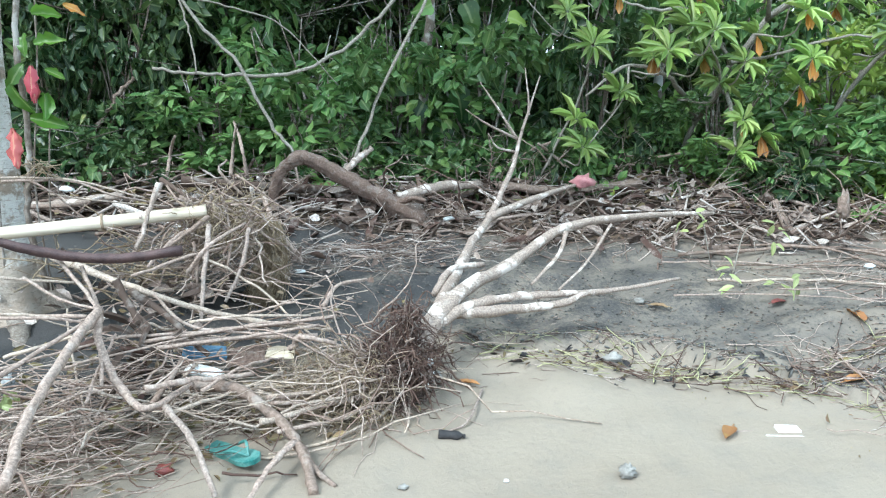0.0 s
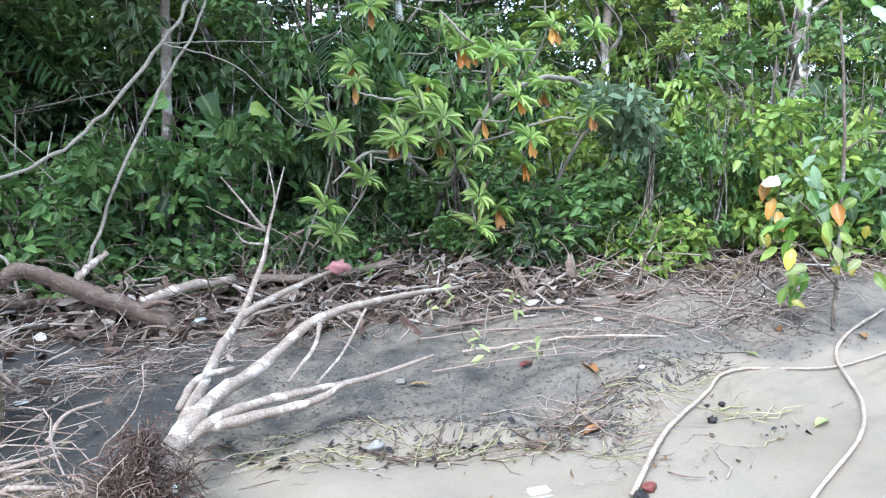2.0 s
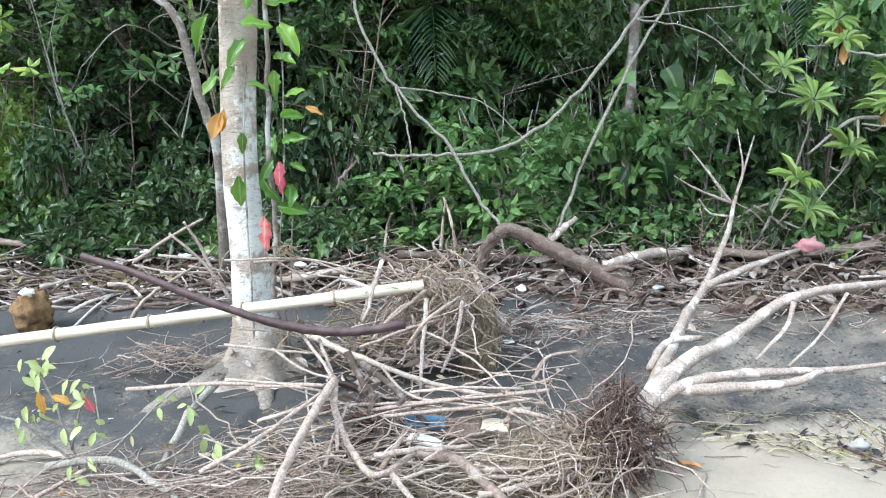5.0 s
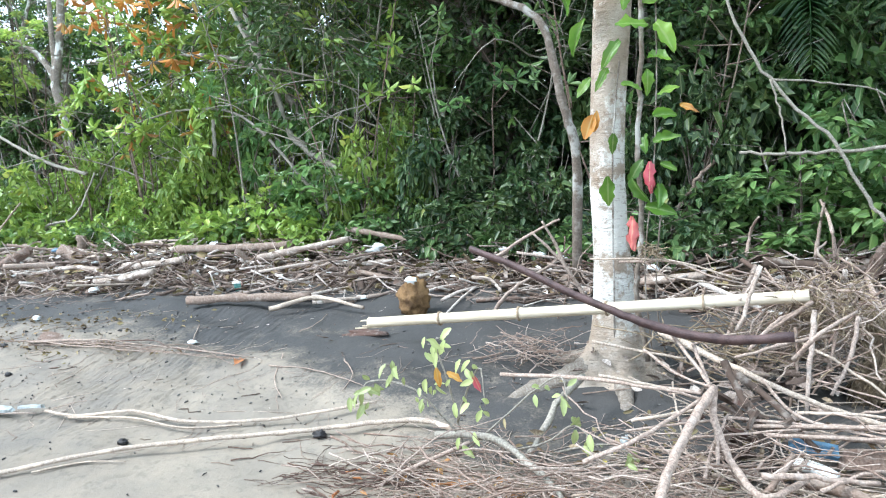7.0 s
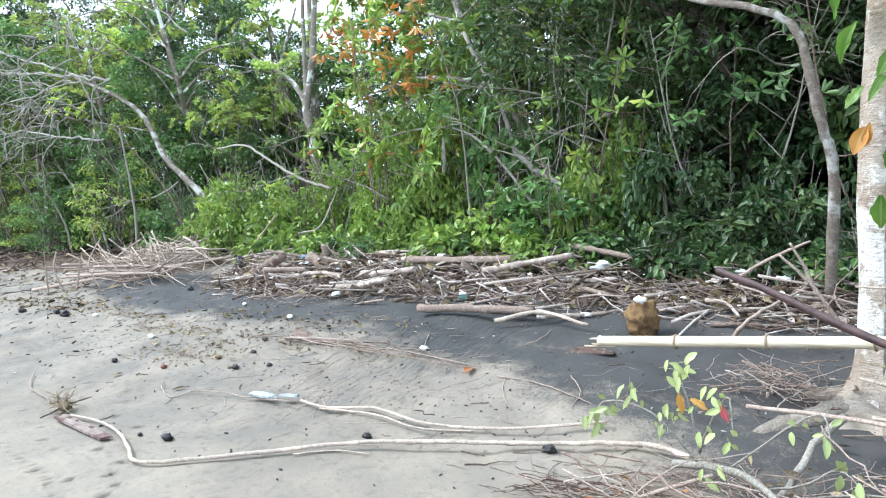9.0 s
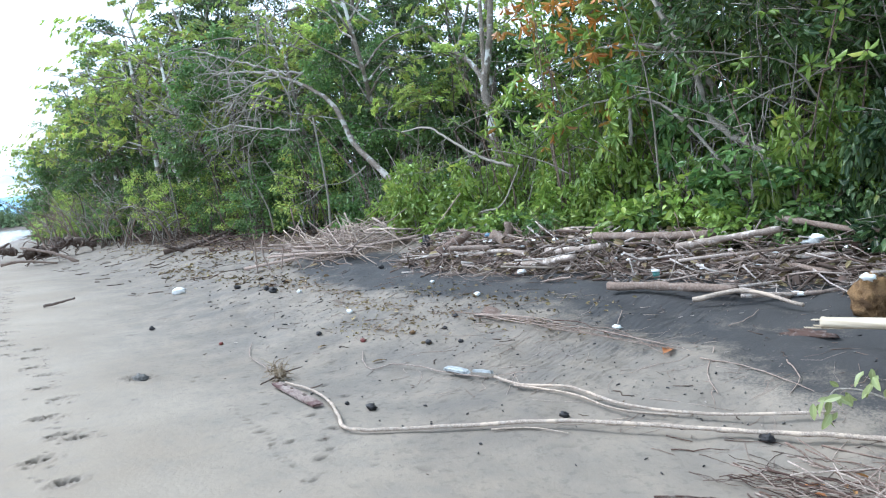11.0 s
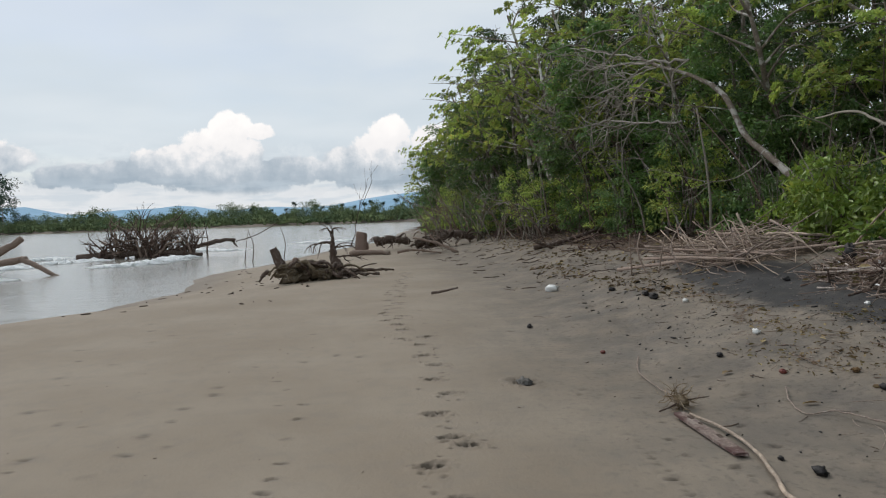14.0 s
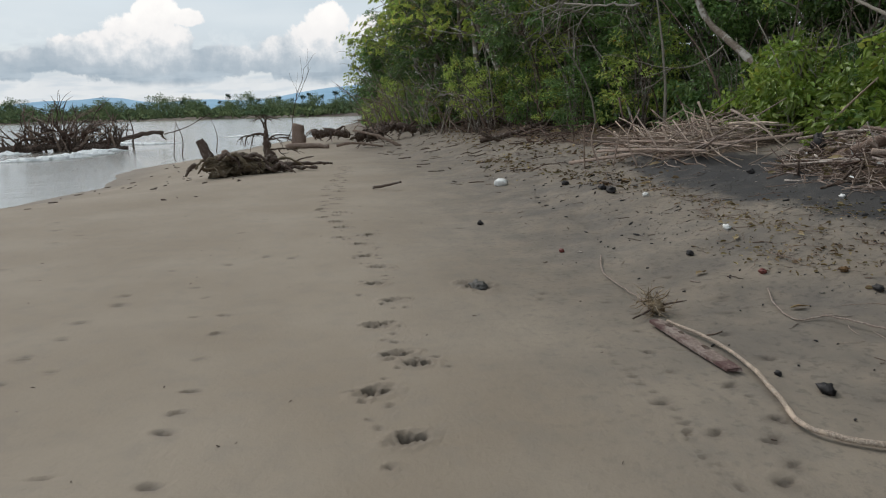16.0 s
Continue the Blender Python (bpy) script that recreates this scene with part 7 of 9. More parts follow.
for x, y, z, L in ((0.09, 4.30, 1.31, 0.15), (0.01, 4.27, 1.06, 0.165)):
    part("red_leaf", join(broad_leaf((x, y, z), (0.05, -0.1, -1), (0.3, -1, 0.1), L, L * 0.42, -0.9, 0.03, 9, crumple=0.22), broad_leaf((x, y - 0.01, z), (-0.05, -0.05, -1), (-0.5, -1, 0.1), L * 0.95, L * 0.3, -0.8, 0.03, 9, crumple=0.22)), RED, climber, "withered red hanging leaf")
part("orange_leaf", join(broad_leaf((-0.16, 4.27, 1.54), (-0.4, -0.1, -1), (0, -1, 0.2), 0.12, 0.075, 0.5, 0.1), broad_leaf((-0.165, 4.275, 1.46), (0.25, -0.1, 1), (0.4, -1, 0.2), 0.10, 0.045, 0.5, 0.1)), ORANGE, climber, "withered orange leaf")
part("orange_leaf", broad_leaf((0.22, 4.34, 1.56), (1, -0.1, -0.3), (0.2, -1, 0.6), 0.09, 0.04, 0.5, 0.3, 7, crumple=0.15), ORANGE, climber, "withered orange leaf")
part("aerial_root", hair((0.08, 4.34, 0.90), 40, (0.05, 0.16), 0.015, -0.3), FIBRE, climber, "orange-brown aerial roots")

# ---- lianas, thin trunks and large leaves in front of the undergrowth ----
for pts, r0, r1, mat, words in (
    ([(0.41, 5.5, 2.9), (0.41, 5.5, 2.27), (0.64, 5.5, 1.78), (0.96, 5.5, 1.39), (1.16, 5.5, 1.03), (1.29, 5.45, 0.86)], 0.012, 0.015, LIANA, "pale crooked liana hanging into the drift line"),
    ([(0.64, 5.5, 1.78), (0.70, 5.5, 1.55), (0.72, 5.5, 1.34)], 0.010, 0.006, LIANA, "short pale liana fork"),
    ([(0.47, 5.6, 1.37), (0.70, 5.58, 1.35), (0.96, 5.6, 1.34), (1.37, 5.6, 1.39), (1.8, 5.6, 1.68), (2.22, 5.6, 2.18), (2.5, 5.6, 2.6)], 0.012, 0.016, LIANA, "grey liana bowed across the undergrowth"),
    ([(1.60, 5.55, 0.76), (1.71, 5.6, 0.87), (1.95, 5.6, 1.45), (2.28, 5.6, 2.03), (2.47, 5.6, 2.35), (2.7, 5.6, 3.0)], 0.018, 0.012, LIANA, "straight pale liana leaning over the drift line"),
    ([(0.64, 5.5, 1.78), (0.95, 5.6, 1.74), (1.25, 5.7, 1.66), (1.6, 5.7, 1.30)], 0.009, 0.005, LIANA, "thin pale liana in the undergrowth"),
    ([(2.22, 5.6, 2.18), (2.65, 5.5, 2.05), (3.0, 5.4, 1.70), (3.3, 5.2, 1.55)], 0.008, 0.004, LIANA, "thin pale liana above the drift line"),
    ([(2.22, 5.6, 2.18), (2.6, 5.6, 2.22), (3.0, 5.6, 2.25)], 0.007, 0.004, LIANA, "thin pale twig above the drift line"),
    ([(2.9, 5.3, 0.72), (3.05, 5.25, 1.05), (3.15, 5.2, 1.35), (3.12, 5.1, 1.5)], 0.012, 0.007, LIANA, "grey branch rising from the drift line"),
    ([(0.0, 6.6, 0.95), (0.12, 6.6, 1.15), (0.28, 6.6, 1.35)], 0.022, 0.018, LOG, "broken grey stick leaning in the undergrowth"),
):
    stick("liana", pts, r0 * 0.75, r1 * 0.75, mat, words, "liana", group="lianas", per=7, wob=0.6)
thin = thing("slender_tree", "slender mottled trunk with large dark leaves", "tree")
part("trunk", limb([(2.30, 6.3, 0.5), (2.34, 6.3, 0.66), (2.38, 6.3, 1.41), (2.45, 6.3, 2.39), (2.5, 6.35, 3.4), (2.45, 6.5, 4.6)], 0.045, 0.03, 10, 7, 0.05, 0.15), BARK, thin)
for x, z, L, dx, dz, mat in ((2.60, 1.92, 0.30, 0.5, -1, G_DARK), (2.95, 1.84, 0.20, 1, -0.3, G_YELLOW), (2.30, 1.2, 0.26, -0.6, -1, G_DARK), (2.55, 1.3, 0.30, 0.3, -1, G_DARK), (2.45, 1.05, 0.28, -0.2, -1, G_DARK), (2.20, 1.35, 0.24, -1, -0.6, G_DARK), (2.75, 1.5, 0.28, 0.7, -0.9, G_DARK), (2.5, 1.55, 0.14, 0.1, -1, G_PALE), (2.65, 1.15, 0.28, 0.8, -1, G_DARK), (2.35, 1.9, 0.2, -0.8, -0.4, G_MID)):
    part("leaf", broad_leaf((x, 6.05, z), (dx, -0.2, dz), (R.uniform(-0.4, 0.4), -1, R.uniform(-0.1, 0.35)), L * 0.85, L * 0.68, 0.2, 0.25, heart=True), PALM if mat is G_DARK else mat, thin)
ends = np.stack([rng.normal(2.45, 0.6, 40), rng.normal(6.6, 0.3, 40), rng.uniform(2.4, 4.6, 40)], -1)
part("crown", clump(ends, 0.22, 30, 0.11, 0.06), G_DARK, thin)
stick("slender_tree", [(-0.58, 5.75, 0.55), (-0.54, 5.65, 1.4), (-0.60, 5.6, 1.7), (-0.65, 5.6, 1.96), (-0.75, 5.6, 2.31), (-1.02, 5.6, 2.49), (-1.5, 5.7, 2.7), (-2.2, 5.9, 3.3)], 0.035, 0.02, BARK, "slender brown bent trunk beside the pale tree", "tree", sides=9, wob=0.1)


def frond(a, b, c, n, L):
    line = curve([a, b, c], 8)
    sets = [tubes(line, np.linspace(0.012, 0.003, len(line)), 5)]
    for side in (-1, 1):
        t = np.linspace(0.12, 1, n)
        idx = t * (len(line) - 1)
        P = np.stack([np.interp(idx, np.arange(len(line)), line[:, k]) for k in range(3)], -1)
        T = np.gradient(P, axis=0)
        T /= np.linalg.norm(T, axis=1, keepdims=True)
        S = np.cross(T, [0, 0, 1.0])
        S /= np.linalg.norm(S, axis=1, keepdims=True) + 1e-6
        D = side * S + 0.55 * T + [0, 0, -0.35] + rng.normal(0, 0.06, P.shape)
        sets.append(leaves(P, D, np.cross(T, S) * -1 + [0, 0, 1.2], L * np.sin(np.pi * (0.15 + 0.8 * t)) + 0.06, 0.028, 0.2, 0.25))
    return join(*sets)


palm = thing("palm", "dark green feather palm in the undergrowth", "palm")
part("trunk", limb([(0.7, 8.5, 0.5), (0.68, 8.5, 1.2), (0.7, 8.45, 1.7)], 0.09, 0.07, 10), BARK, palm)
for b, c in (((0.2, 7.65, 2.7), (-0.35, 6.95, 1.7)), ((0.55, 7.45, 2.6), (0.35, 6.70, 1.45)), ((0.95, 7.35, 2.7), (0.95, 6.65, 2.0)), ((1.4, 7.65, 2.7), (1.9, 7.05, 2.1)), ((0.1, 7.95, 2.2), (-0.5, 7.35, 1.2)), ((0.4, 7.65, 2.1), (0.2, 6.95, 1.15)), ((1.1, 7.0, 3.1), (1.5, 7.15, 2.9)), ((0.5, 7.65, 3.2), (0.2, 6.95, 2.6))):
    part("frond", frond((0.7, 8.45, 1.7), b, c, 34, 0.42), PALM, palm)
palm2 = thing("palm", "green feather palm deep in the wood", "palm")
part("trunk", limb([(4.6, 7.6, 0.5), (4.6, 7.6, 2.0)], 0.09, 0.07, 10), BARK, palm2)
for b, c in (((4.2, 6.9, 2.7), (3.7, 6.2, 2.1)), ((4.7, 6.8, 2.8), (4.7, 6.0, 2.2)), ((5.1, 6.9, 2.6), (5.6, 6.3, 1.9)), ((4.4, 6.8, 2.3), (4.1, 6.1, 1.5))):
    part("frond", frond((4.6, 7.6, 2.0), b, c, 30, 0.4), PALM, palm2)

# ---- the tree with leaf rosettes ----
ros = thing("rosette_tree", "low tree with rosettes of light green and orange leaves", "tree")
for pts, r0, r1 in (
    ([(4.3, 5.7, 0.5), (4.2, 5.4, 1.1), (4.5, 5.1, 1.8), (4.95, 4.95, 2.02), (5.45, 4.9, 1.93)], 0.026, 0.032),
    ([(4.2, 5.4, 1.1), (3.8, 5.1, 1.35), (3.35, 5.0, 1.45), (3.05, 5.0, 1.25)], 0.028, 0.010),
    ([(4.2, 5.4, 1.1), (4.0, 4.9, 1.3), (3.9, 4.65, 1.15), (3.9, 4.6, 0.95)], 0.022, 0.009),
    ([(4.3, 5.2, 1.5), (3.9, 5.0, 1.8), (3.5, 5.0, 1.8), (3.3, 5.05, 1.85)], 0.022, 0.008),
    ([(4.5, 5.1, 1.8), (4.2, 4.8, 2.1), (3.9, 4.6, 2.15), (3.75, 4.7, 2.35)], 0.022, 0.008),
    ([(4.5, 5.1, 1.8), (4.5, 4.7, 2.0), (4.45, 4.45, 2.2), (4.4, 4.4, 2.5)], 0.018, 0.008),
    ([(4.3, 5.2, 1.5), (4.35, 4.8, 1.55), (4.6, 4.5, 1.65), (4.85, 4.4, 1.62)], 0.018, 0.007),
    ([(4.0, 4.9, 1.3), (3.8, 4.7, 1.45), (3.6, 4.55, 1.55)], 0.014, 0.006),
    ([(3.35, 5.0, 1.45), (3.2, 4.8, 1.25), (3.0, 4.85, 0.95)], 0.010, 0.005),
):
    part("branch", limb(pts, r0 * 0.72, r1 * 0.72, 8, 6, 0.06, 0.4), LIANA, ros)
TIPS = [(3.34, 5.13, 1.92), (3.74, 4.98, 1.82), (3.89, 4.34, 2.0), (3.58, 4.49, 1.63), (4.13, 4.77, 1.65), (3.12, 5.07, 1.57), (3.75, 4.8, 1.52), (3.85, 4.53, 1.46), (4.37, 4.54, 1.5), (4.49, 4.49, 1.87), (4.81, 4.37, 1.66), (3.12, 4.72, 1.27), (3.92, 4.58, 1.12), (3.88, 4.57, 0.92), (4.16, 4.69, 1.03), (3.57, 5.07, 1.69), (4.37, 4.76, 2.15), (3.76, 4.72, 2.23), (4.46, 4.39, 2.25), (2.96, 4.84, 0.94), (4.02, 4.28, 1.74), (3.32, 4.55, 1.51), (3.85, 4.63, 2.1)]
TIPS += [(4.2, 4.5, 2.5), (3.9, 4.7, 2.6), (4.7, 4.5, 2.6), (3.4, 5.0, 2.4), (5.0, 4.5, 2.3)]
TIPS += [(p[0] + R.uniform(-0.3, 0.3), p[1] + R.uniform(0.0, 0.35), p[2] + R.uniform(-0.2, 0.3)) for p in TIPS[:12]]
HEADS = []
for p in TIPS:
    tuft = part("leaf_rosette", rosette([p], [(R.uniform(-0.5, 0.5), R.uniform(-1.2, -0.4), 1)], R.randint(13, 16), R.uniform(0.125, 0.165), 0.034, 1.2, 0.5), G_ROSETTE, ros)
    HEADS.append(tuft)
    part("twig", limb([p, (p[0] + 0.05, p[1] + 0.15, p[2] - 0.12), (p[0] + R.uniform(-0.1, 0.25), p[1] + 0.35, p[2] - 0.1)], 0.004, 0.007, 5, 4), LIANA, ros)
for p, tuft in list(zip(TIPS, HEADS))[::2]:
    k = R.randint(2, 3)
    D = [(R.uniform(-0.4, 0.4), -0.3, -1) for _ in range(k)]
    part("orange_leaf", leaves([p] * k, D, [(R.uniform(-1, 1), -1, 0.2)] * k, R.uniform(0.11, 0.17), 0.045, 0.2, 0.05, True), ORANGE, tuft, "withered orange leaves below a rosette")

# bush with grey-green glossy leaves beside it
ob = thing("glossy_bush", "bush with arching sprays of glossy grey-green leaves", "bush")
part("stem", limb([(5.2, 5.2, 0.5), (5.0, 4.9, 1.2), (5.1, 4.5, 1.65), (5.6, 4.3, 1.45)], 0.025, 0.006, 7), LIANA, ob)
C = [(4.95 + 0.75 * t + R.gauss(0, 0.08), 4.4 + R.gauss(0, 0.1), 1.78 - 0.55 * t * t + R.gauss(0, 0.06)) for t in np.linspace(0, 1, 16)]
part("foliage", clump(C, 0.17, 30, 0.11, 0.06), G_GREY, ob)

# large-leaved seedling close to the path
ob = thing("broadleaf_shrub", "shrub with large green and yellowing leaves on the sand bank", "shrub")
part("stem", limb([(5.25, 2.9, 0.25), (5.22, 2.85, 0.9), (5.2, 2.82, 1.4), (5.2, 2.85, 2.1)], 0.014, 0.007, 7), BARK, ob)
for pts in ([(5.22, 2.85, 0.7), (5.2, 3.0, 0.95), (5.2, 3.2, 1.1)], [(5.22, 2.85, 0.5), (5.1, 3.0, 0.75), (5.05, 3.15, 0.8)], [(5.2, 2.83, 1.3), (5.25, 2.7, 1.4), (5.3, 2.6, 1.4)]):
    part("branch", limb(pts, 0.007, 0.004, 5, 4), BARK, ob)
for i in range(96):
    if i < 70:   # the drooping mass of big leaves
        y, z = R.uniform(2.45, 3.2), R.uniform(0.62, 1.32)
        z -= 0.25 * max(0, y - 2.95)
    elif i < 84:
        y, z = R.uniform(2.6, 3.0), R.uniform(1.3, 2.25)
    else:
        y, z = R.uniform(2.9, 3.1), R.uniform(0.36, 0.66)
    low = z < 0.95
    m = R.choice((G_VINE, G_MID, G_VINE, G_YELLOW, GOLD, G_PALE)) if low else R.choice((G_MID, G_DARK, G_MID, G_VINE, G_DARK, G_GREY, G_YELLOW))
    L = R.uniform(0.07, 0.135)
    part("leaf", broad_leaf((5.15 + R.uniform(-0.18, 0.15), y, z), (R.uniform(-1, 0.2), R.uniform(-0.8, 0.8), R.uniform(-1.0, 0.1)), (-1, R.uniform(-0.8, 0.3), 0.9), L, L * R.uniform(0.5, 0.66), 0.25, 0.3, 7, crumple=0.07), m, ob)
for y, z in ((3.18, 1.16), (3.14, 1.05), (3.12, 0.97), (2.78, 1.02)):
    part("leaf", broad_leaf((5.02, y, z), (-0.4, R.uniform(-0.6, 0.4), -1), (-1, -0.4, 0.5), 0.13, 0.075, 0.3, 0.2, crumple=0.1), ORANGE, ob, "withered orange leaf")
part("pale_leaf", broad_leaf((5.0, 3.19, 1.16), (-0.5, -0.9, -0.1), (-1, -0.4, 0.9), 0.14, 0.11, 0.2, 0.15), CREAM, ob, "large bleached cream leaf")

# ---- leafy sapling in the sand ----
sap = thing("sapling", "wilting sapling with pale green leaves on thin twigs", "sapling")
for pts in ([(-0.62, 3.62, 0.10), (-0.62, 3.5, 0.38), (-0.66, 3.45, 0.60), (-0.62, 3.4, 0.64)], [(-0.62, 3.58, 0.18), (-0.78, 3.48, 0.40), (-0.95, 3.42, 0.44), (-0.99, 3.4, 0.38)], [(-0.62, 3.55, 0.25), (-0.52, 3.45, 0.45), (-0.46, 3.42, 0.52), (-0.44, 3.4, 0.38)], [(-0.60, 3.6, 0.12), (-0.35, 3.6, 0.35), (-0.20, 3.6, 0.46), (-0.15, 3.55, 0.38)], [(-0.45, 3.6, 0.12), (-0.25, 3.55, 0.2), (-0.12, 3.5, 0.30), (-0.02, 3.45, 0.24)], [(-0.3, 3.62, 0.12), (0.02, 3.5, 0.24), (0.12, 3.42, 0.22)]):
    part("twig", limb(pts, 0.005, 0.0025, 5, 5, 0.05, 0.4), LIANA, sap)
for x, y, z, n in ((-0.99, 3.4, 0.37, 7), (-0.94, 3.4, 0.42, 4), (-0.82, 3.4, 0.50, 5), (-0.66, 3.42, 0.60, 5), (-0.62, 3.4, 0.62, 4), (-0.50, 3.4, 0.53, 4), (-0.67, 3.4, 0.45, 5), (-0.55, 3.42, 0.42, 3), (-0.45, 3.4, 0.38, 3), (-0.72, 3.42, 0.36, 3), (-0.30, 3.55, 0.42, 2), (-0.18, 3.55, 0.40, 3), (-0.05, 3.45, 0.25, 3), (-0.12, 3.5, 0.31, 2), (0.12, 3.42, 0.22, 4), (-0.55, 3.4, 0.25, 2)):
    for q in range(int(n * 1.6)):
        L = R.uniform(0.035, 0.065)
        part("leaf", broad_leaf((x + R.gauss(0, 0.022), y + R.gauss(0, 0.022), z + R.gauss(0, 0.022)), (R.gauss(0, 0.6), R.gauss(-0.1, 0.6), R.gauss(-0.8, 0.5)), (R.gauss(0, 0.5), -1, 0.6), L, L * 0.5, 0.3, 0.25, 5), G_PALE, sap)
part("orange_leaf", join(broad_leaf((-0.64, 3.4, 0.52), (0.2, -0.1, -1), (0.4, -1, 0.3), 0.08, 0.035, 0.6, 0.2, 6, crumple=0.15), broad_leaf((-0.60, 3.41, 0.50), (0.9, 0, -0.4), (0, -1, 0.8), 0.07, 0.035, 0.5, 0.2, 6, crumple=0.15)), ORANGE, sap, "withered orange leaves")
part("orange_leaf", leaves([(-0.49, 3.41, 0.50)], [(0.4, 0, -1)], [(0, -1, 0.3)], 0.08, 0.03), RED, sap, "withered red leaf")
# green twigs growing over the uprooted tree's tip
ob = thing("seedling", "thin green twigs with pale leaves over the dead branch", "plant")
for b, e in (((3.3, 4.0, 0.35), (3.1, 3.95, 0.62)), ((3.35, 3.9, 0.3), (3.5, 3.8, 0.55)), ((3.3, 3.9, 0.3), (3.15, 3.7, 0.36)), ((3.4, 3.95, 0.3), (3.55, 3.7, 0.30))):
    part("twig", limb([b, ((b[0] + e[0]) / 2, b[1], e[2] + 0.03), e], 0.004, 0.002, 5, 4), LIANA, ob)
    for q in range(6):
        part("leaf", broad_leaf((e[0] + R.gauss(0, 0.04), e[1] + R.gauss(0, 0.04), e[2] + R.gauss(0, 0.04)), (R.gauss(0, 0.6), R.gauss(0, 0.6), R.gauss(-0.5, 0.5)), (R.gauss(0, 0.5), -0.6, 1), 0.07, 0.03, 0.3, 0.25, 5), G_PALE, ob)

# ---- vines on the sand ----
for pts, r0, r1, words in (
    ([(-4.30, 2.68, 0.012), (-3.95, 2.71, 0.012), (-3.6, 2.66, 0.012), (-3.3, 2.56, 0.012), (-3.03, 2.49, 0.012), (-2.74, 2.78, 0.014), (-2.18, 3.23, 0.05), (-1.49, 3.58, 0.11), (-0.96, 3.79, 0.15), (-0.72, 3.72, 0.16)], 0.010, 0.020, "long pale vine lying bent on the sand"),
    ([(-3.1, 3.56, 0.09), (-2.81, 3.52, 0.085), (-2.5, 3.61, 0.10), (-2.11, 3.58, 0.095), (-1.69, 3.69, 0.12), (-1.20, 3.91, 0.16)], 0.011, 0.013, "pale vine lying on the sand"),
    ([(-2.85, 3.50, 0.08), (-2.45, 3.56, 0.09), (-2.1, 3.53, 0.085), (-1.8, 3.62, 0.10)], 0.008, 0.008, "thin pale vine beside a thicker one"),
    ([(2.98, 2.58, 0.02), (3.49, 2.8, 0.06), (4.01, 2.95, 0.14), (4.30, 2.97, 0.18), (4.81, 2.7, 0.17), (5.3, 2.55, 0.2)], 0.014, 0.008, "long pale vine curving over the sand"),
    ([(5.8, 2.84, 0.29), (5.2, 2.80, 0.22), (4.91, 2.72, 0.19), (4.51, 2.42, 0.09), (4.09, 2.25, 0.04), (3.5, 2.15, 0.015), (3.0, 2.0, 0.015)], 0.011, 0.013, "knotted pale vine curving over the sand"),
    ([(-2.45, 2.98, 0.012), (-2.3, 3.12, 0.03), (-2.1, 3.18, 0.04)], 0.006, 0.004, "thin pale vine on the sand"),
    ([(-2.12, 3.3, 0.055), (-2.05, 3.42, 0.075), (-2.0, 3.5, 0.085)], 0.005, 0.004, "short pale stick on the sand"),
):
    pts = [(px, py, gz(px, py) + max(r0, r1) * 0.8 + (0.008 if py < 3.2 else 0.024)) if pz < gz(px, py) + 0.06 else (px, py, pz) for px, py, pz in pts]
    stick("vine", pts, r0 * 0.8, r1 * 0.66, VINE, words, "vine", sides=9, wob=0.12, per=7)
for pts, r, words in (
    ([(-5.85, 3.04, 0.03), (-5.45, 2.86, 0.015), (-5.09, 2.80, 0.012), (-4.76, 2.77, 0.012), (-4.5, 2.72, 0.02)], 0.005, "thin curled stem on the sand"),
    ([(-3.1, 3.5, 0.095), (-3.56, 3.44, 0.08), (-3.75, 3.44, 0.075), (-3.98, 3.36, 0.07), (-4.03, 3.22, 0.05), (-4.3, 3.30, 0.055), (-4.51, 3.42, 0.075)], 0.005, "thin dark stem on the sand"),
    ([(-0.75, 2.75, 0.01), (-1.1, 2.55, 0.01), (-1.35, 2.7, 0.01)], 0.006, "thin dark stem on the sand"),
    ([(2.5, 2.9, 0.02), (2.8, 2.82, 0.015), (3.1, 2.62, 0.01)], 0.004, "thin dark stem on the sand"),
    ([(1.75, 3.4, 0.07), (1.62, 3.2, 0.05), (1.5, 3.15, 0.03)], 0.005, "thin straw on the sand"),
    ([(3.9, 2.75, 0.06), (4.3, 2.55, 0.05), (4.5, 2.5, 0.06)], 0.004, "thin dark stem on the sand"),
):
    stick("stem", pts, r, r * 0.7, STICK, words, "stem", sides=6, wob=0.5)

# ---- washed-up things ----
OLDBOARD = wood("old_board", [(0.0, (0.27, 0.20, 0.175)), (1.0, (0.40, 0.32, 0.285))], 9, bump=1.0, patch=(0.12, 0.07, 0.065))
board = thing("board", "narrow weathered board lying on the sand", "board")
plank = part("plank", slab((-3.96, 2.60, 0.022), (0.72, 0.070, 0.015), -0.05, 0, 0, 0.0, 8, 0.2), OLDBOARD, board, smooth=False)
for d in (0.12, -0.1, -0.22):
    part("stain", slab((-3.98 + d, 2.62 - d * 0.05, 0.0305), (R.uniform(0.02, 0.06), R.uniform(0.015, 0.03), 0.003), -0.08, 0, 0, 0, 3, 0.5), DARKLOG, plank, smooth=False)
solid("root_knot", join(lump((-4.5, 2.72, 0.04), (0.05, 0.04, 0.04), 0.4), hair((-4.5, 2.72, 0.05), 70, (0.08, 0.2), 0.03, 0)), FIBRE, "small knot of dry roots on the sand", "root knot")
for a, b in (((-4.52, 2.72, 0.03), (-4.45, 2.88, 0.07)), ((-4.5, 2.72, 0.03), (-4.38, 2.53, 0.02)), ((-4.5, 2.72, 0.04), (-4.62, 2.80, 0.08))):
    stick("twig", [a, [(p + q) / 2 for p, q in zip(a, b)], b], 0.007, 0.004, DARKLOG, "short dark twig by the root knot")


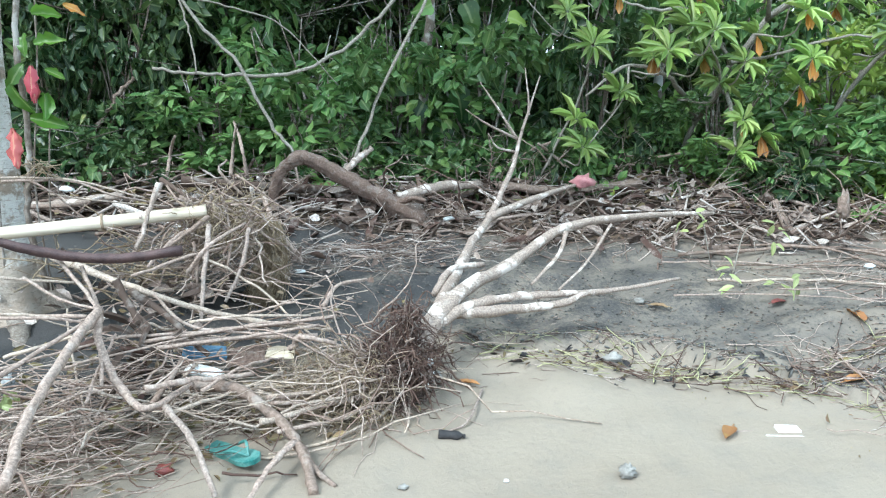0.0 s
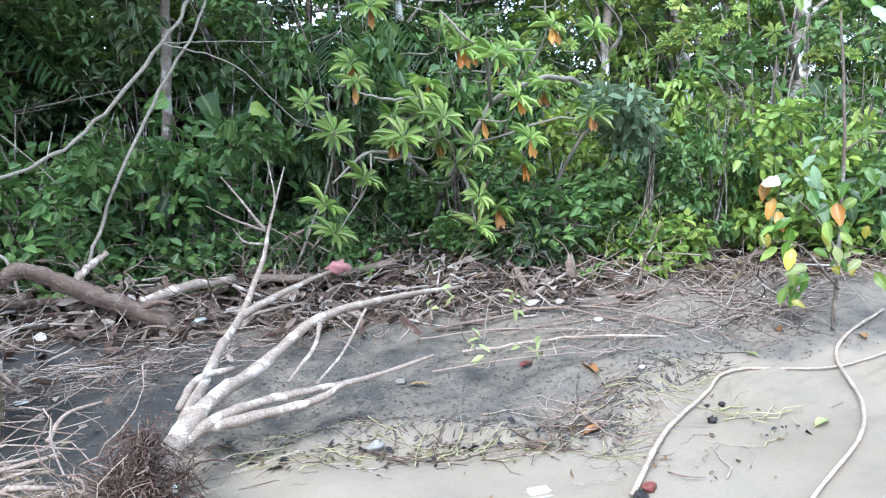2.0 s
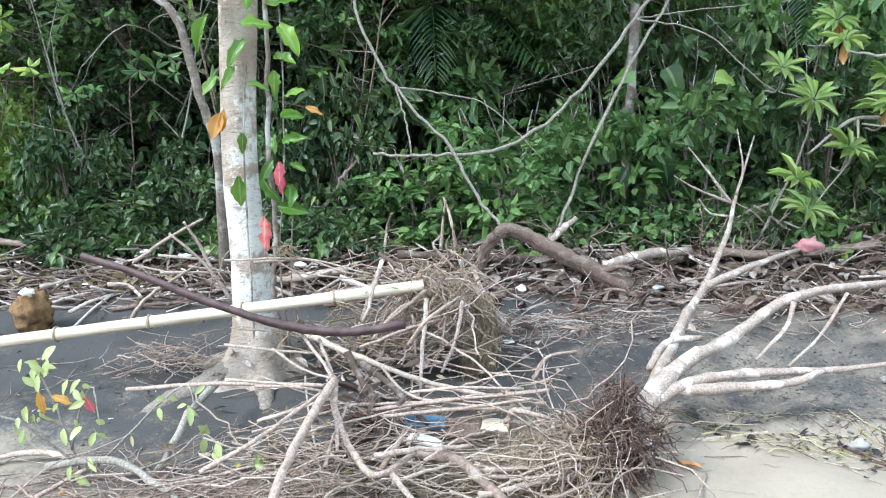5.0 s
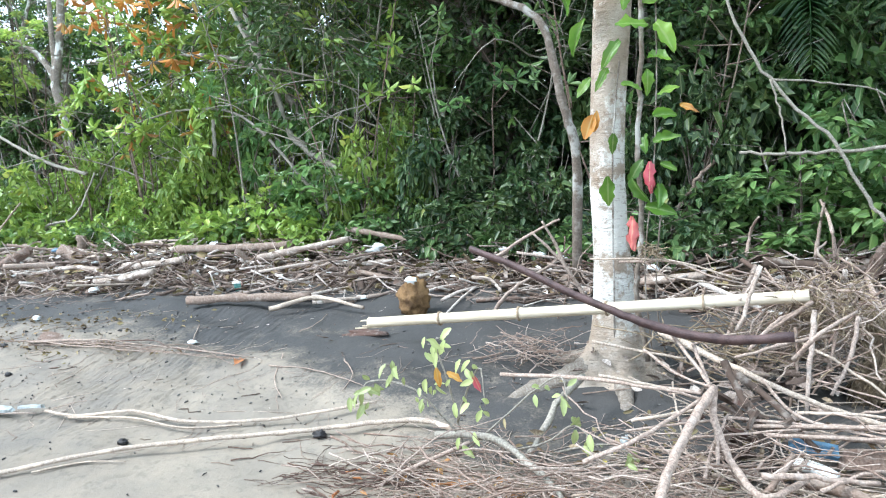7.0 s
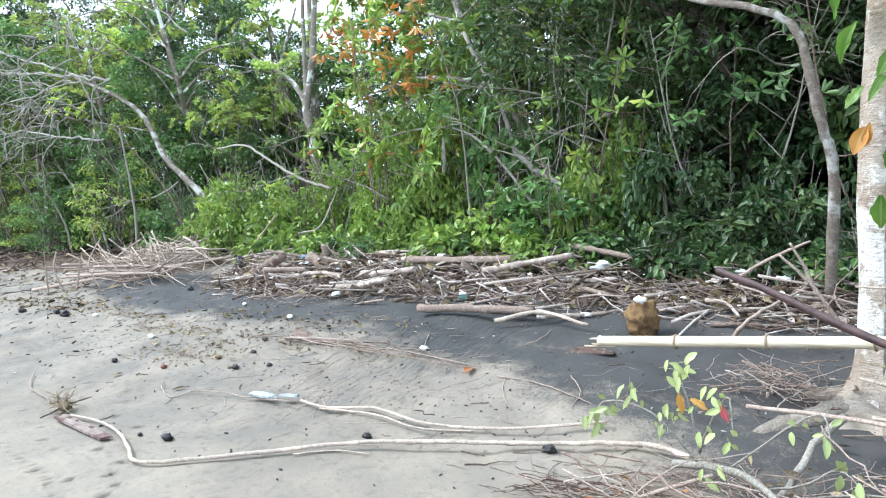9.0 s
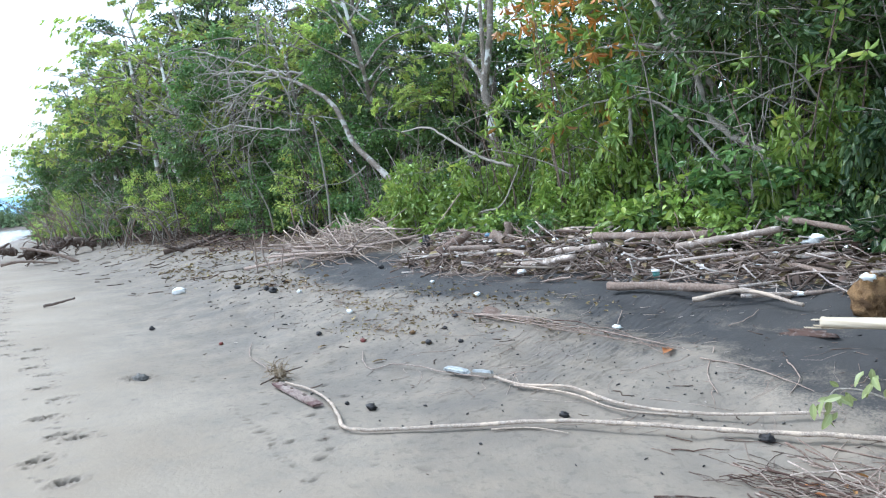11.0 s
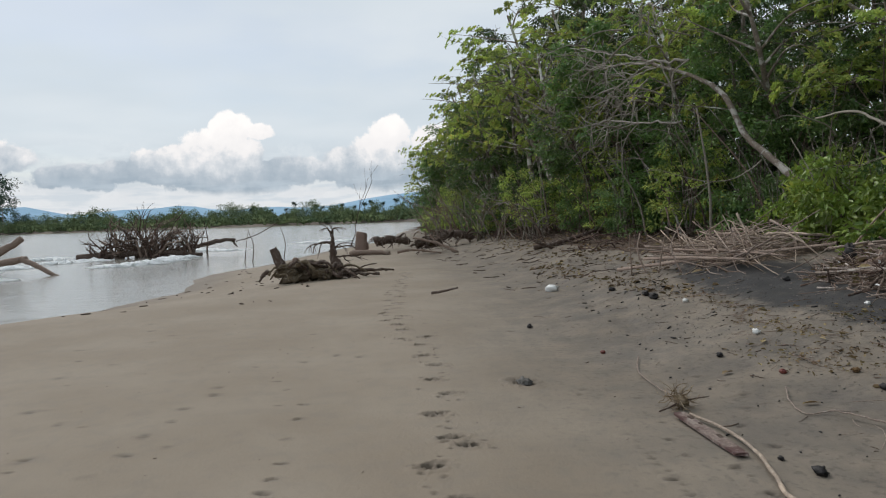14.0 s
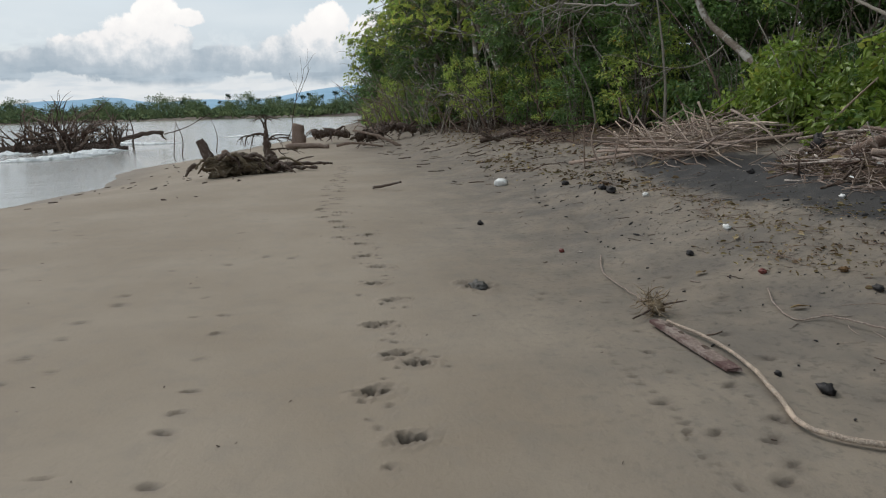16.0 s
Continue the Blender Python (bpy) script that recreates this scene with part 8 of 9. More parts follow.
def bottle(a, b, r, mat, label, cap=None):
    ob = thing("bottle", label, "bottle")
    a, b = np.array(a, float), np.array(b, float)
    ts = np.array([0, 0.02, 0.1, 0.3, 0.5, 0.55, 0.72, 0.86, 0.9])
    rs = np.array([0.7, 0.95, 1.0, 0.95, 0.8, 0.97, 0.98, 0.45, 0.4]) * r
    body = part("body", tubes(a + (b - a) * ts[:, None], rs, 14, 0.08), mat, ob)
    part("cap", tubes(a + (b - a) * np.array([0.91, 1.0])[:, None], np.array([0.43, 0.43]) * r, 12), cap or mat, body)
    part("torn_film", slab((a + b) / 2 + [0.02, -0.02, -0.005], (0.16, 0.05, 0.006), 0.35, 0, 0.3, 0.03, 6, 0.6), mat, ob, smooth=False) if r > 0.02 else None
    return ob


film = thing("plastic_bottle", "flattened crumpled clear plastic bottle on a vine", "bottle")
part("body", slab((-3.375, 3.475, 0.105), (0.19, 0.055, 0.016), 0.18, 0.02, 0.15, 0.012, 10, 0.45), CLEAR, film, smooth=False)
part("neck", slab((-3.20, 3.55, 0.110), (0.13, 0.042, 0.018), 0.45, 0, -0.2, 0.012, 8, 0.5), CLEAR, film, smooth=False)
bottle((1.475, 3.12, 0.05), (1.565, 3.09, 0.045), 0.017, BLACK, "small black bottle half buried in sand")


def sandal(x, y, z, yaw):
    ob = thing("sandal", "teal rubber flip-flop sandal lying on the sand", "sandal")
    pts = [(-0.13, 0.030), (-0.08, 0.036), (0, 0.034), (0.07, 0.045), (0.11, 0.040), (0.135, 0.015)]
    V, Q = [], []
    m = pose(x, y, z, 8, -6, yaw)
    for px, w in pts:
        for s, h in ((-1, 0), (1, 0), (1, 0.016), (-1, 0.016)):
            V.append(tuple(m @ Vector((px * 0.9, s * w * 0.85, h + 0.25 * px * px))))
    for i in range(len(pts) - 1):
        o = i * 4
        Q += [(o + k, o + (k + 1) % 4, o + 4 + (k + 1) % 4, o + 4 + k) for k in range(4)]
    e = (len(pts) - 1) * 4
    Q += [(3, 2, 1, 0), (e, e + 1, e + 2, e + 3)]
    sole = part("sole", (V, Q), TEAL, ob, smooth=False)
    for s in (-1, 1):
        part("strap", tubes(curve([m @ Vector((0.08, 0, 0.02)), m @ Vector((0.04, s * 0.03, 0.045)), m @ Vector((-0.02, s * 0.036, 0.02))], 5), np.full(11, 0.005), 6), TEAL, sole)
    return ob


sandal(0.79, 3.16, 0.05, -55)
ob = thing("sandal", "worn blue sandal sole caught in the roots", "sandal")
part("sole", slab((0.71, 3.68, 0.23), (0.16, 0.06, 0.018), 0.0, 0.1, 0.5, 0.01, 5, 0.3), BLUE, ob, smooth=False)
solid("shoe_sole", slab((0.71, 3.55, 0.20), (0.14, 0.04, 0.025), -0.5, 0.1, 0.5, 0.02, 5, 0.4), WHITE, "dirty white shoe sole in the tangle", "shoe sole")
solid("plastic_wrapper", slab((0.99, 3.62, 0.22), (0.11, 0.06, 0.012), -0.2, 0.1, 0.6, 0.04, 5, 0.5), BAMBOO, "crumpled pale wrapper in the tangle", "wrapper", smooth=False)
box = thing("foam_block", "small white foam block lying on the sand", "foam block")
part("block", slab((2.74, 2.84, 0.022), (0.085, 0.04, 0.018), -0.3, 0.05, 0.1, 0.0, 3, 0.1), WHITE, box, smooth=False)
part("stake", slab((2.70, 2.81, 0.016), (0.13, 0.007, 0.005), -0.35, 0, 0, 0, 2, 0.5), WHITE, box, smooth=False)
solid("spiky_fruit", join(lump((2.0, 2.75, 0.02), (0.026, 0.026, 0.022), 0.5, 18, 12, 7)), STONE, "grey spiky dried fruit on the sand", "fruit")
solid("coconut_husk", lump((-1.58, 5.2, 0.50), (0.11, 0.10, 0.13), 0.28, 28, 20, 3), HUSK, "torn brown coconut husk in the drift line", "coconut")
solid("husk_scrap", lump((-1.56, 5.12, 0.63), (0.04, 0.025, 0.02), 0.5), WHITE, "white scrap on the coconut husk", "scrap")
# the two black lumps near x = 4, y = 2.9 are leaf debris
for x, y, s, mat, words in ((-3.336, 2.80, 0.04, BLACK, "black nut on the sand"), (-4.14, 3.79, 0.035, BLACK, "black nut on the sand"), (-5.45, 3.51, 0.035, BLACK, "black nut on the sand"), (-4.28, 4.05, 0.026, BLACK, "black husk on the sand"), (-3.93, 3.94, 0.026, BLACK, "black husk on the sand"), (-4.41, 4.26, 0.03, BLACK, "black husk on the sand"), (-4.45, 3.85, 0.03, HUSK, "brown nut on the sand"), (-4.8, 4.82, 0.035, WHITE, "white foam lump on the dark sand"), (-5.83, 5.05, 0.03, WHITE, "white foam lump on the dark sand"), (-7.44, 5.40, 0.05, BLACK, "black husk on the dark sand"), (4.02, 2.86, 0.022, BLACK, "small dark leaf debris on the sand"), (3.96, 2.90, 0.016, BLACK, "small dark leaf debris on the sand"), (3.8, 2.77, 0.03, BLACK, "black seed on the sand"), (3.08, 2.58, 0.035, REDNUT, "dark red nut beside a vine"), (3.0, 2.56, 0.035, BLACK, "dark nut beside a vine"), (-1.35, 3.62, 0.035, BLACK, "black nut beside a vine"), (-7.67, 2.63, 0.04, BLACK, "black nut on the sand"), (-9.47, 4.24, 0.06, BLACK, "black husk on the beach"), (-8.42, 4.25, 0.06, BLACK, "black husk on the beach"), (-8.1, 4.2, 0.07, BLACK, "black husk on the beach"), (-6.24, 2.89, 0.03, REDNUT, "red fruit on the sand"), (-4.75, 3.56, 0.03, REDNUT, "red seed on the sand"), (0.58, 3.12, 0.03, REDNUT, "dark red fruit on the sand"), (2.40, 3.5, 0.045, STONE, "pale grey stone in the strand line"), (2.85, 3.98, 0.03, STONE, "small stone on the bank"), (1.28, 2.87, 0.016, STONE, "small stone on the sand"), (1.61, 2.83, 0.010, WHITE, "small white shell on the sand"), (-5.75, 3.99, 0.04, WHITE, "white foam lump on the beach"), (-7.5, 4.28, 0.04, WHITE, "white foam lump on the beach"), (-2.95, 4.56, 0.035, WHITE, "white foam lump on the beach"), (-4.78, 4.8, 0.03, WHITE, "white foam lump on the beach"), (3.9, 3.25, 0.02, WHITE, "white shell on the bank"), (4.25, 3.85, 0.03, WHITE, "white shell on the bank"), (-3.55, 2.75, 0.02, BLACK, "black seed on the sand"), (-2.3, 3.35, 0.03, BLACK, "black seed by a vine")):
    solid("nut" if mat in (BLACK, REDNUT) else "pebble" if mat is STONE else "foam_lump", lump((x, y, gz(x, y) + s * 0.42), (s * 0.9, s * 0.65, s * 0.5), 0.5, 14, 10), mat, words, "nut" if mat in (BLACK, REDNUT) else "pebble" if mat is STONE else "foam lump")
solid("mud_clod", lump((-5.36, 1.97, 0.005), (0.085, 0.05, 0.028), 0.5, 16, 10, 5), DIRT, "dark crumbled clod in the sand", "clod")
solid("foam_sheet", lump((-10.55, 3.74, 0.08), (0.10, 0.10, 0.06), 0.4), WHITE, "white foam chunk on the beach", "foam chunk")
solid("white_flake", slab((1.20, 4.69, 0.295), (0.06, 0.035, 0.006), 0.3, 0, 0.3, 0.0, 3, 0.3), WHITE, "white flake of plastic on dark sand", "plastic flake")
solid("mud_clod", lump((-1.75, 4.85, 0.31), (0.16, 0.08, 0.03), 0.4), BROWNROOT, "dark brown clod on the sand", "clod")
solid("pink_rag", lump((3.0, 4.9, 0.72), (0.07, 0.04, 0.04), 0.6), PINK, "pink rag caught in the driftwood", "rag")
# a hanging grey-brown leaf, built as a lump on a thin stalk
bag = solid("plastic_bag", join(lump((4.15, 3.98, 0.66), (0.035, 0.025, 0.08), 0.6), tubes(np.array([(4.15, 3.98, 0.72), (4.14, 4.02, 0.80), (4.12, 4.10, 0.86)]), np.array([0.004, 0.003, 0.003]), 6)), LOG, "grey-brown shrivelled leaf hanging from a branch", "bag")
cup = thing("cup", "teal plastic cup in the drift line", "cup")
body = part("body", tubes(np.array([(-3.36, 5.56, 0.47), (-3.36, 5.55, 0.53)]), np.array([0.024, 0.030]), 12), TEAL, cup)
part("rim", tubes(np.array([(-3.36, 5.55, 0.53), (-3.36, 5.55, 0.545)]), np.array([0.032, 0.032]), 12), WHITE, body)
solid("blue_scrap", slab((2.15, 5.0, 0.50), (0.09, 0.03, 0.01), 0.6, 0, 0.4, 0.02, 4, 0.4), CLEAR, "pale blue plastic scrap in the drift line", "scrap")
solid("blue_scrap", slab((-6.13, 6.1, 0.77), (0.08, 0.05, 0.03), 0.2, 0, 0.4, 0.02, 4, 0.4), BLUE, "blue plastic scrap on the heap", "scrap")
solid("blue_flower", lump((0.04, 3.7, 0.17), (0.022, 0.02, 0.03), 0.6), CLEAR, "pale blue plastic shred on a twig", "scrap")
for i in range(18):
    x = R.uniform(-6, 0)
    u = R.uniform(5.4, 6.3)
    y = line_y(x, u)
    s = R.uniform(0.02, 0.06)
    solid("foam_piece", lump((x, y, gz(x, y) + 1.15 * float(heap_height(x, u)) + 0.02), (s * 1.2, s * 0.8, s * 0.5), 0.5, 10, 6), R.choice((WHITE, WHITE, CLEAR)), "white foam or plastic piece on the driftwood", "foam piece", "foam pieces")

# fallen leaves on the sand
for x, y, L, mat, words in ((2.5, 2.87, 0.14, WITHERED, "curled orange dry leaf on the sand"), (3.66, 3.38, 0.20, WITHERED, "large orange-brown dry leaf on the bank"), (3.30, 3.04, 0.15, WITHERED, "curled orange leaf among roots"), (2.9, 3.91, 0.12, DRY, "brown curled leaf on dark sand"), (-2.33, 4.29, 0.17, WITHERED, "brown-orange dry leaf on the beach"), (3.55, 3.75, 0.13, REDNUT, "reddish dry leaf on the bank"), (5.0, 3.1, 0.16, WITHERED, "orange dry leaf on the bank"), (5.3, 2.75, 0.13, WITHERED, "orange dry leaf on the bank"), (-1.05, 3.38, 0.09, WITHERED, "yellow leaf among twigs"), (-5.5, 3.9, 0.12, DRY, "brown dry leaf on the beach"), (-4.2, 3.35, 0.12, DRY, "brown dry leaf on the sand"), (4.2, 2.45, 0.14, G_PALE, "yellow-green leaf on the sand"), (4.55, 3.0, 0.12, G_PALE, "pale yellow leaf on the sand"), (-5.0, 3.3, 0.13, DRY, "reddish dry leaf on the beach"), (1.72, 3.45, 0.12, WITHERED, "orange-brown leaf by the root ball")):
    z = gz(x, y) + 0.012
    a = R.uniform(0, 6)
    solid("fallen_leaf", join(broad_leaf((x - math.cos(a) * L / 2, y - math.sin(a) * L / 2, z), (math.cos(a), math.sin(a), 0.12), (R.uniform(-0.3, 0.3), 0, 1), L * 0.8, L * 0.4, 0.45, 0.12), tubes(np.array([(x - math.cos(a) * L * 0.7, y - math.sin(a) * L * 0.7, z), (x - math.cos(a) * L / 2, y - math.sin(a) * L / 2, z + 0.004)]), np.array([0.002, 0.002]), 4)), mat, words, "leaf", "fallen leaves")

# ---- trunks that stand out in the wood upstream ----
stick("leaning_tree", [(-9.5, 7.5, 0.45), (-9.97, 7.4, 1.39), (-10.8, 7.4, 1.95), (-11.49, 7.4, 2.38), (-12.13, 7.4, 3.14), (-13.3, 7.5, 3.68), (-14.62, 7.4, 4.17), (-16.5, 7.9, 4.7), (-18.6, 8.2, 5.2)], 0.06, 0.025, BARK, "leaning grey trunk arching over the beach", "tree", sides=10, wob=0.1)
ob = thing("grey_tree", "forked pale grey tree in front of the wood", "tree")
for pts, r0, r1 in (([(-9.1, 9.1, 0.5), (-9.22, 9.0, 1.86), (-9.35, 9.0, 2.59), (-9.48, 9.0, 3.15), (-9.36, 9.0, 3.6), (-9.23, 9.0, 4.34), (-9.2, 9.1, 6.5)], 0.105, 0.05), ([(-9.48, 9.0, 3.15), (-9.64, 9.0, 3.46), (-10.05, 9.0, 3.82), (-10.8, 9.0, 4.18), (-11.6, 9.0, 4.9)], 0.055, 0.025), ([(-9.48, 9.0, 3.2), (-9.6, 9.1, 4.4), (-9.5, 9.0, 6.2)], 0.05, 0.03)):
    part("trunk" if r0 > 0.1 else "limb", limb(pts, r0, r1, 10, 6, 0.05, 0.1), WHITEBARK, ob)
ends = np.stack([rng.normal(-9.7, 1.3, 90), rng.normal(9.3, 0.6, 90), rng.uniform(4.8, 7.5, 90)], -1)
part("crown", rosette(ends, unit(90, 1.0), 12, 0.135, 0.04, 1.0, 0.4), G_CROWN, ob)
for pts, r0, r1, words in (
    ([(-8.75, 6.7, 2.27), (-8.08, 6.7, 2.26), (-7.46, 6.7, 1.98), (-6.84, 6.75, 1.70), (-6.42, 6.8, 1.59)], 0.012, 0.022, "bare white branch across the bushes"),
    ([(-3.30, 7.0, 0.6), (-3.40, 7.0, 1.0), (-3.57, 6.9, 1.4), (-4.25, 6.9, 2.06), (-5.0, 6.9, 2.2), (-5.8, 6.9, 2.1)], 0.022, 0.008, "pale arching branch in front of the bushes"),
    ([(-2.6, 7.1, 0.6), (-2.75, 7.0, 1.0), (-3.28, 7.0, 1.5), (-3.74, 7.0, 1.85), (-3.95, 7.0, 2.4), (-4.4, 7.0, 3.2)], 0.045, 0.02, "grey crooked trunk in the bushes"),
    ([(-4.55, 6.8, 2.05), (-4.55, 6.8, 1.85), (-4.56, 6.8, 1.65)], 0.02, 0.02, "pale upright broken stake in the bushes"),
    ([(-6.40, 6.9, 1.60), (-6.48, 6.75, 1.23), (-6.54, 6.65, 1.08), (-6.73, 6.65, 1.05), (-6.95, 6.65, 1.01), (-6.97, 6.65, 0.86)], 0.011, 0.014, "pale hooked branch above the heap"),
    ([(-12.6, 7.4, 0.4), (-12.5, 7.3, 1.6), (-12.7, 7.2, 3.0)], 0.03, 0.015, "thin grey stem at the wood's edge"),
    ([(-8.9, 7.0, 0.6), (-9.0, 6.9, 1.4), (-9.4, 6.8, 2.1)], 0.014, 0.006, "thin bare sapling stem"),
    ([(-8.9, 7.0, 0.6), (-8.7, 6.9, 1.3), (-8.4, 6.8, 1.9)], 0.012, 0.005, "thin bare sapling stem"),
):
    stick("bare_branch", pts, r0, r1, LIANA, words, "branch", group="bare branches", per=7, wob=0.25)
# bare grey twigs hanging out of the upstream crowns
ob = thing("dead_tree", "bare grey twigs of a dead tree over the beach", "dead tree")
part("trunk", limb([(-17, 8.6, 0.5), (-17.2, 8.2, 2.5), (-18, 7.6, 4.3), (-19, 7.2, 5.2)], 0.09, 0.03, 8), LIANA, ob)
for i in range(44):
    s = np.array([R.uniform(-19, -12.5), R.uniform(6.2, 7.2), R.uniform(2.6, 5.2)])
    d = np.array([R.uniform(-1.0, 0.6), R.uniform(-0.9, 0.1), R.uniform(-0.7, 0.25)])
    part("limb", join(limb([s, s + d * 0.6 + [0, 0, 0.12], s + d * 1.4], 0.022, 0.006, 5), limb([s + d * 0.6, s + d * 0.9 + [0.1, 0, -0.25]], 0.012, 0.004, 4), limb([s + d * 0.9, s + d * 1.2 + [-0.2, 0, 0.25]], 0.010, 0.003, 4)), LIANA, ob)

# bleached limbs of dead trees that reach out of the wood over the beach
for pts, r in (([(-12.6, 7.0, 3.85), (-13.15, 6.6, 3.95), (-15.09, 6.6, 4.28), (-16.93, 6.6, 4.46), (-19.2, 6.6, 4.16), (-19.8, 6.6, 3.6)], 0.035), ([(-12.9, 7.0, 2.8), (-13.88, 6.6, 2.92), (-15.74, 6.6, 3.19), (-18.11, 6.6, 3.3), (-19.74, 6.6, 3.79)], 0.030), ([(-14.5, 7.0, 4.3), (-15.64, 6.6, 4.68), (-18.72, 6.6, 5.49), (-21.5, 6.6, 5.8)], 0.030), ([(-21.0, 6.4, 1.3), (-23.5, 6.2, 1.55), (-26.2, 6.2, 1.69), (-30.5, 6.2, 2.9)], 0.04), ([(-13.2, 6.8, 3.9), (-14.2, 6.6, 3.85), (-15.12, 6.6, 3.75), (-15.8, 6.5, 3.3)], 0.024)):
    ob = thing("dead_branch", "bleached crooked dead limb reaching out of the wood", "branch", group="bleached limbs")
    part("limb", limb(pts, r * 0.7, r * 0.25, 7, 7, 0.05, 0.9), BLEACHED, ob)
    a = curve([tuple(q) for q in pts], 6)
    for q in range(12):
        c = a[R.randrange(4, len(a) - 1)]
        for vq in branching(tuple(c), (R.uniform(-1.2, 0.2), R.uniform(-0.6, 0.3), R.gauss(-0.1, 0.7)), R.uniform(0.5, 1.0), r * 0.42, 1, 0.6, 0.05):
            part("twig", vq, BLEACHED, ob)
for i in range(48):
    if i < 32:
        p = (R.uniform(-6.8, -0.8), R.uniform(6.7, 7.8), R.uniform(0.9, 2.9))
        d, ln, r = (R.uniform(-1, 0.6), R.uniform(-0.5, 0.1), R.uniform(-0.1, 0.9)), R.uniform(0.5, 1.1), R.uniform(0.007, 0.013)
    else:
        p = (R.uniform(-19, -9.5), R.uniform(6.6, 7.8), R.uniform(1.6, 4.6))
        d, ln, r = (R.uniform(-1, 0.5), R.uniform(-0.8, 0.0), R.uniform(-0.3, 0.7)), R.uniform(0.8, 1.5), R.uniform(0.012, 0.022)
    ob = thing("dead_branch", "bare grey forked branch among the leaves of the wood", "branch", group="bare branches")
    for vq in branching(p, d, ln, r, 2, 0.5, 0.06):
        part("branch", vq, LIANA, ob)

# leafless shrubs at the edge of the wood near the river
for x, y, h in ((-20.5, 6.2, 1.8), (-23.0, 5.8, 2.3), (-25.5, 5.5, 2.0), (-28.5, 5.3, 2.6), (-31.5, 5.2, 2.4), (-35, 5.2, 2.6)):
    ob = thing("bare_shrub", "leafless tangled grey-brown shrub at the wood's edge", "shrub", group="bare shrubs")
    for q in range(8):
        a, ln = R.uniform(0, 6.28), h * R.uniform(0.6, 1.1)
        b = np.array([x + R.uniform(-0.4, 0.4), y + R.uniform(-0.3, 0.3), gz(x, y) - 0.05])
        m = b + [math.cos(a) * ln * 0.3, math.sin(a) * ln * 0.25 - 0.1, ln * 0.55]
        e = b + [math.cos(a) * ln * 0.75, math.sin(a) * ln * 0.6 - 0.25, ln * R.uniform(0.6, 1.0)]
        twigs = [limb([m + (e - m) * t, m + (e - m) * t + rng.normal(0, 0.28, 3)], 0.010, 0.004, 4) for t in (0.1, 0.35, 0.6, 0.8)]
        part("branch", join(limb([b, m, e], 0.026, 0.007, 5, 5, 0.1, 0.6), *twigs), R.choice((BARK, LIANA, BROWNBARK)), ob)

# slender half-bare shrubs before the dark thicket
for x, y, h in ((-6.6, 7.1, 2.4), (-5.6, 7.0, 2.9), (-4.1, 6.9, 2.6), (-2.9, 6.9, 2.9), (-1.5, 6.8, 2.4), (-0.2, 6.7, 2.3)):
    ob = thing("slender_shrub", "slender grey-stemmed shrub with few yellow-green leaves at the wood's edge", "shrub", group="slender shrubs")
    tips = []
    for q in range(4):
        a, ln = R.uniform(0, 6.28), h * R.uniform(0.6, 1.1)
        b = np.array([x + R.uniform(-0.15, 0.15), y + R.uniform(-0.1, 0.1), gz(x, y) - 0.05])
        m = b + [math.cos(a) * ln * 0.18 + R.uniform(-0.15, 0.15), math.sin(a) * ln * 0.1, ln * R.uniform(0.4, 0.6)]
        e = b + [math.cos(a) * ln * 0.35, math.sin(a) * ln * 0.2 - 0.1, ln]
        twigs = []
        for t in (0.05, 0.25, 0.4, 0.6, 0.75, 0.9):
            s = m + (e - m) * t
            w = s + [R.uniform(-0.4, 0.4), R.uniform(-0.25, 0.1), R.uniform(0.0, 0.35)]
            twigs.append(limb([s, w], 0.006, 0.003, 4))
            tips.append(w)
        part("branch", join(limb([b, m, e], 0.013, 0.004, 8, 5, 0.12, 0.5), *twigs), R.choice((LIANA, BROWNBARK, LOG, BROWNBARK)), ob)
    tips = np.array(tips)
    part("leaves", rosette(tips, unit(len(tips), 0.5), 6, 0.10, 0.036, 1.2, 0.5), R.choice((G_YELLOW, G_MID, G_MID)), ob)

# tree with drooping tufts of yellow-green and orange leaves
ob = thing("yellowing_tree", "tree with drooping tufts of yellow-green and orange leaves", "tree")
for pts, r0, r1 in (([(-3.6, 7.6, 0.6), (-3.8, 7.5, 1.8), (-4.2, 7.3, 2.6), (-4.6, 7.2, 3.4), (-4.8, 7.2, 4.4)], 0.05, 0.025), ([(-4.2, 7.3, 2.6), (-4.9, 7.1, 2.8), (-5.6, 7.0, 2.75), (-6.1, 6.9, 2.6)], 0.022, 0.008), ([(-4.6, 7.2, 3.4), (-5.3, 7.0, 3.6), (-6.0, 6.9, 3.5)], 0.02, 0.008), ([(-4.0, 7.4, 2.2), (-4.2, 7.0, 2.6), (-4.4, 6.8, 2.7)], 0.015, 0.006), ([(-4.6, 7.2, 3.4), (-4.0, 6.9, 3.5), (-3.6, 6.8, 3.4)], 0.018, 0.007)):
    part("branch", limb(pts, r0, r1, 8, 6, 0.06, 0.2), WHITEBARK, ob)
ends = np.stack([rng.uniform(-6.5, -4.4, 130), rng.uniform(6.6, 7.6, 130), rng.uniform(1.7, 4.4, 130)], -1)
part("crown", rosette(ends, unit(130, 0.5), 12, 0.13, 0.038, 1.3, 0.6), G_YELLOW, ob)
part("orange_leaves", rosette(ends[:70], unit(70, -0.6), 3, 0.13, 0.045, 0.8, 0.3), ORANGE, ob, "withered orange leaves in the crown")
tips = np.stack([rng.uniform(-6.2, -4.6, 34), rng.uniform(6.4, 6.9, 34), rng.uniform(2.6, 3.6, 34)], -1)
part("orange_leaves", rosette(tips, unit(34, -0.9), 4, 0.14, 0.042, 0.7, 0.3), ORANGE, ob, "withered orange leaves hanging in tufts")
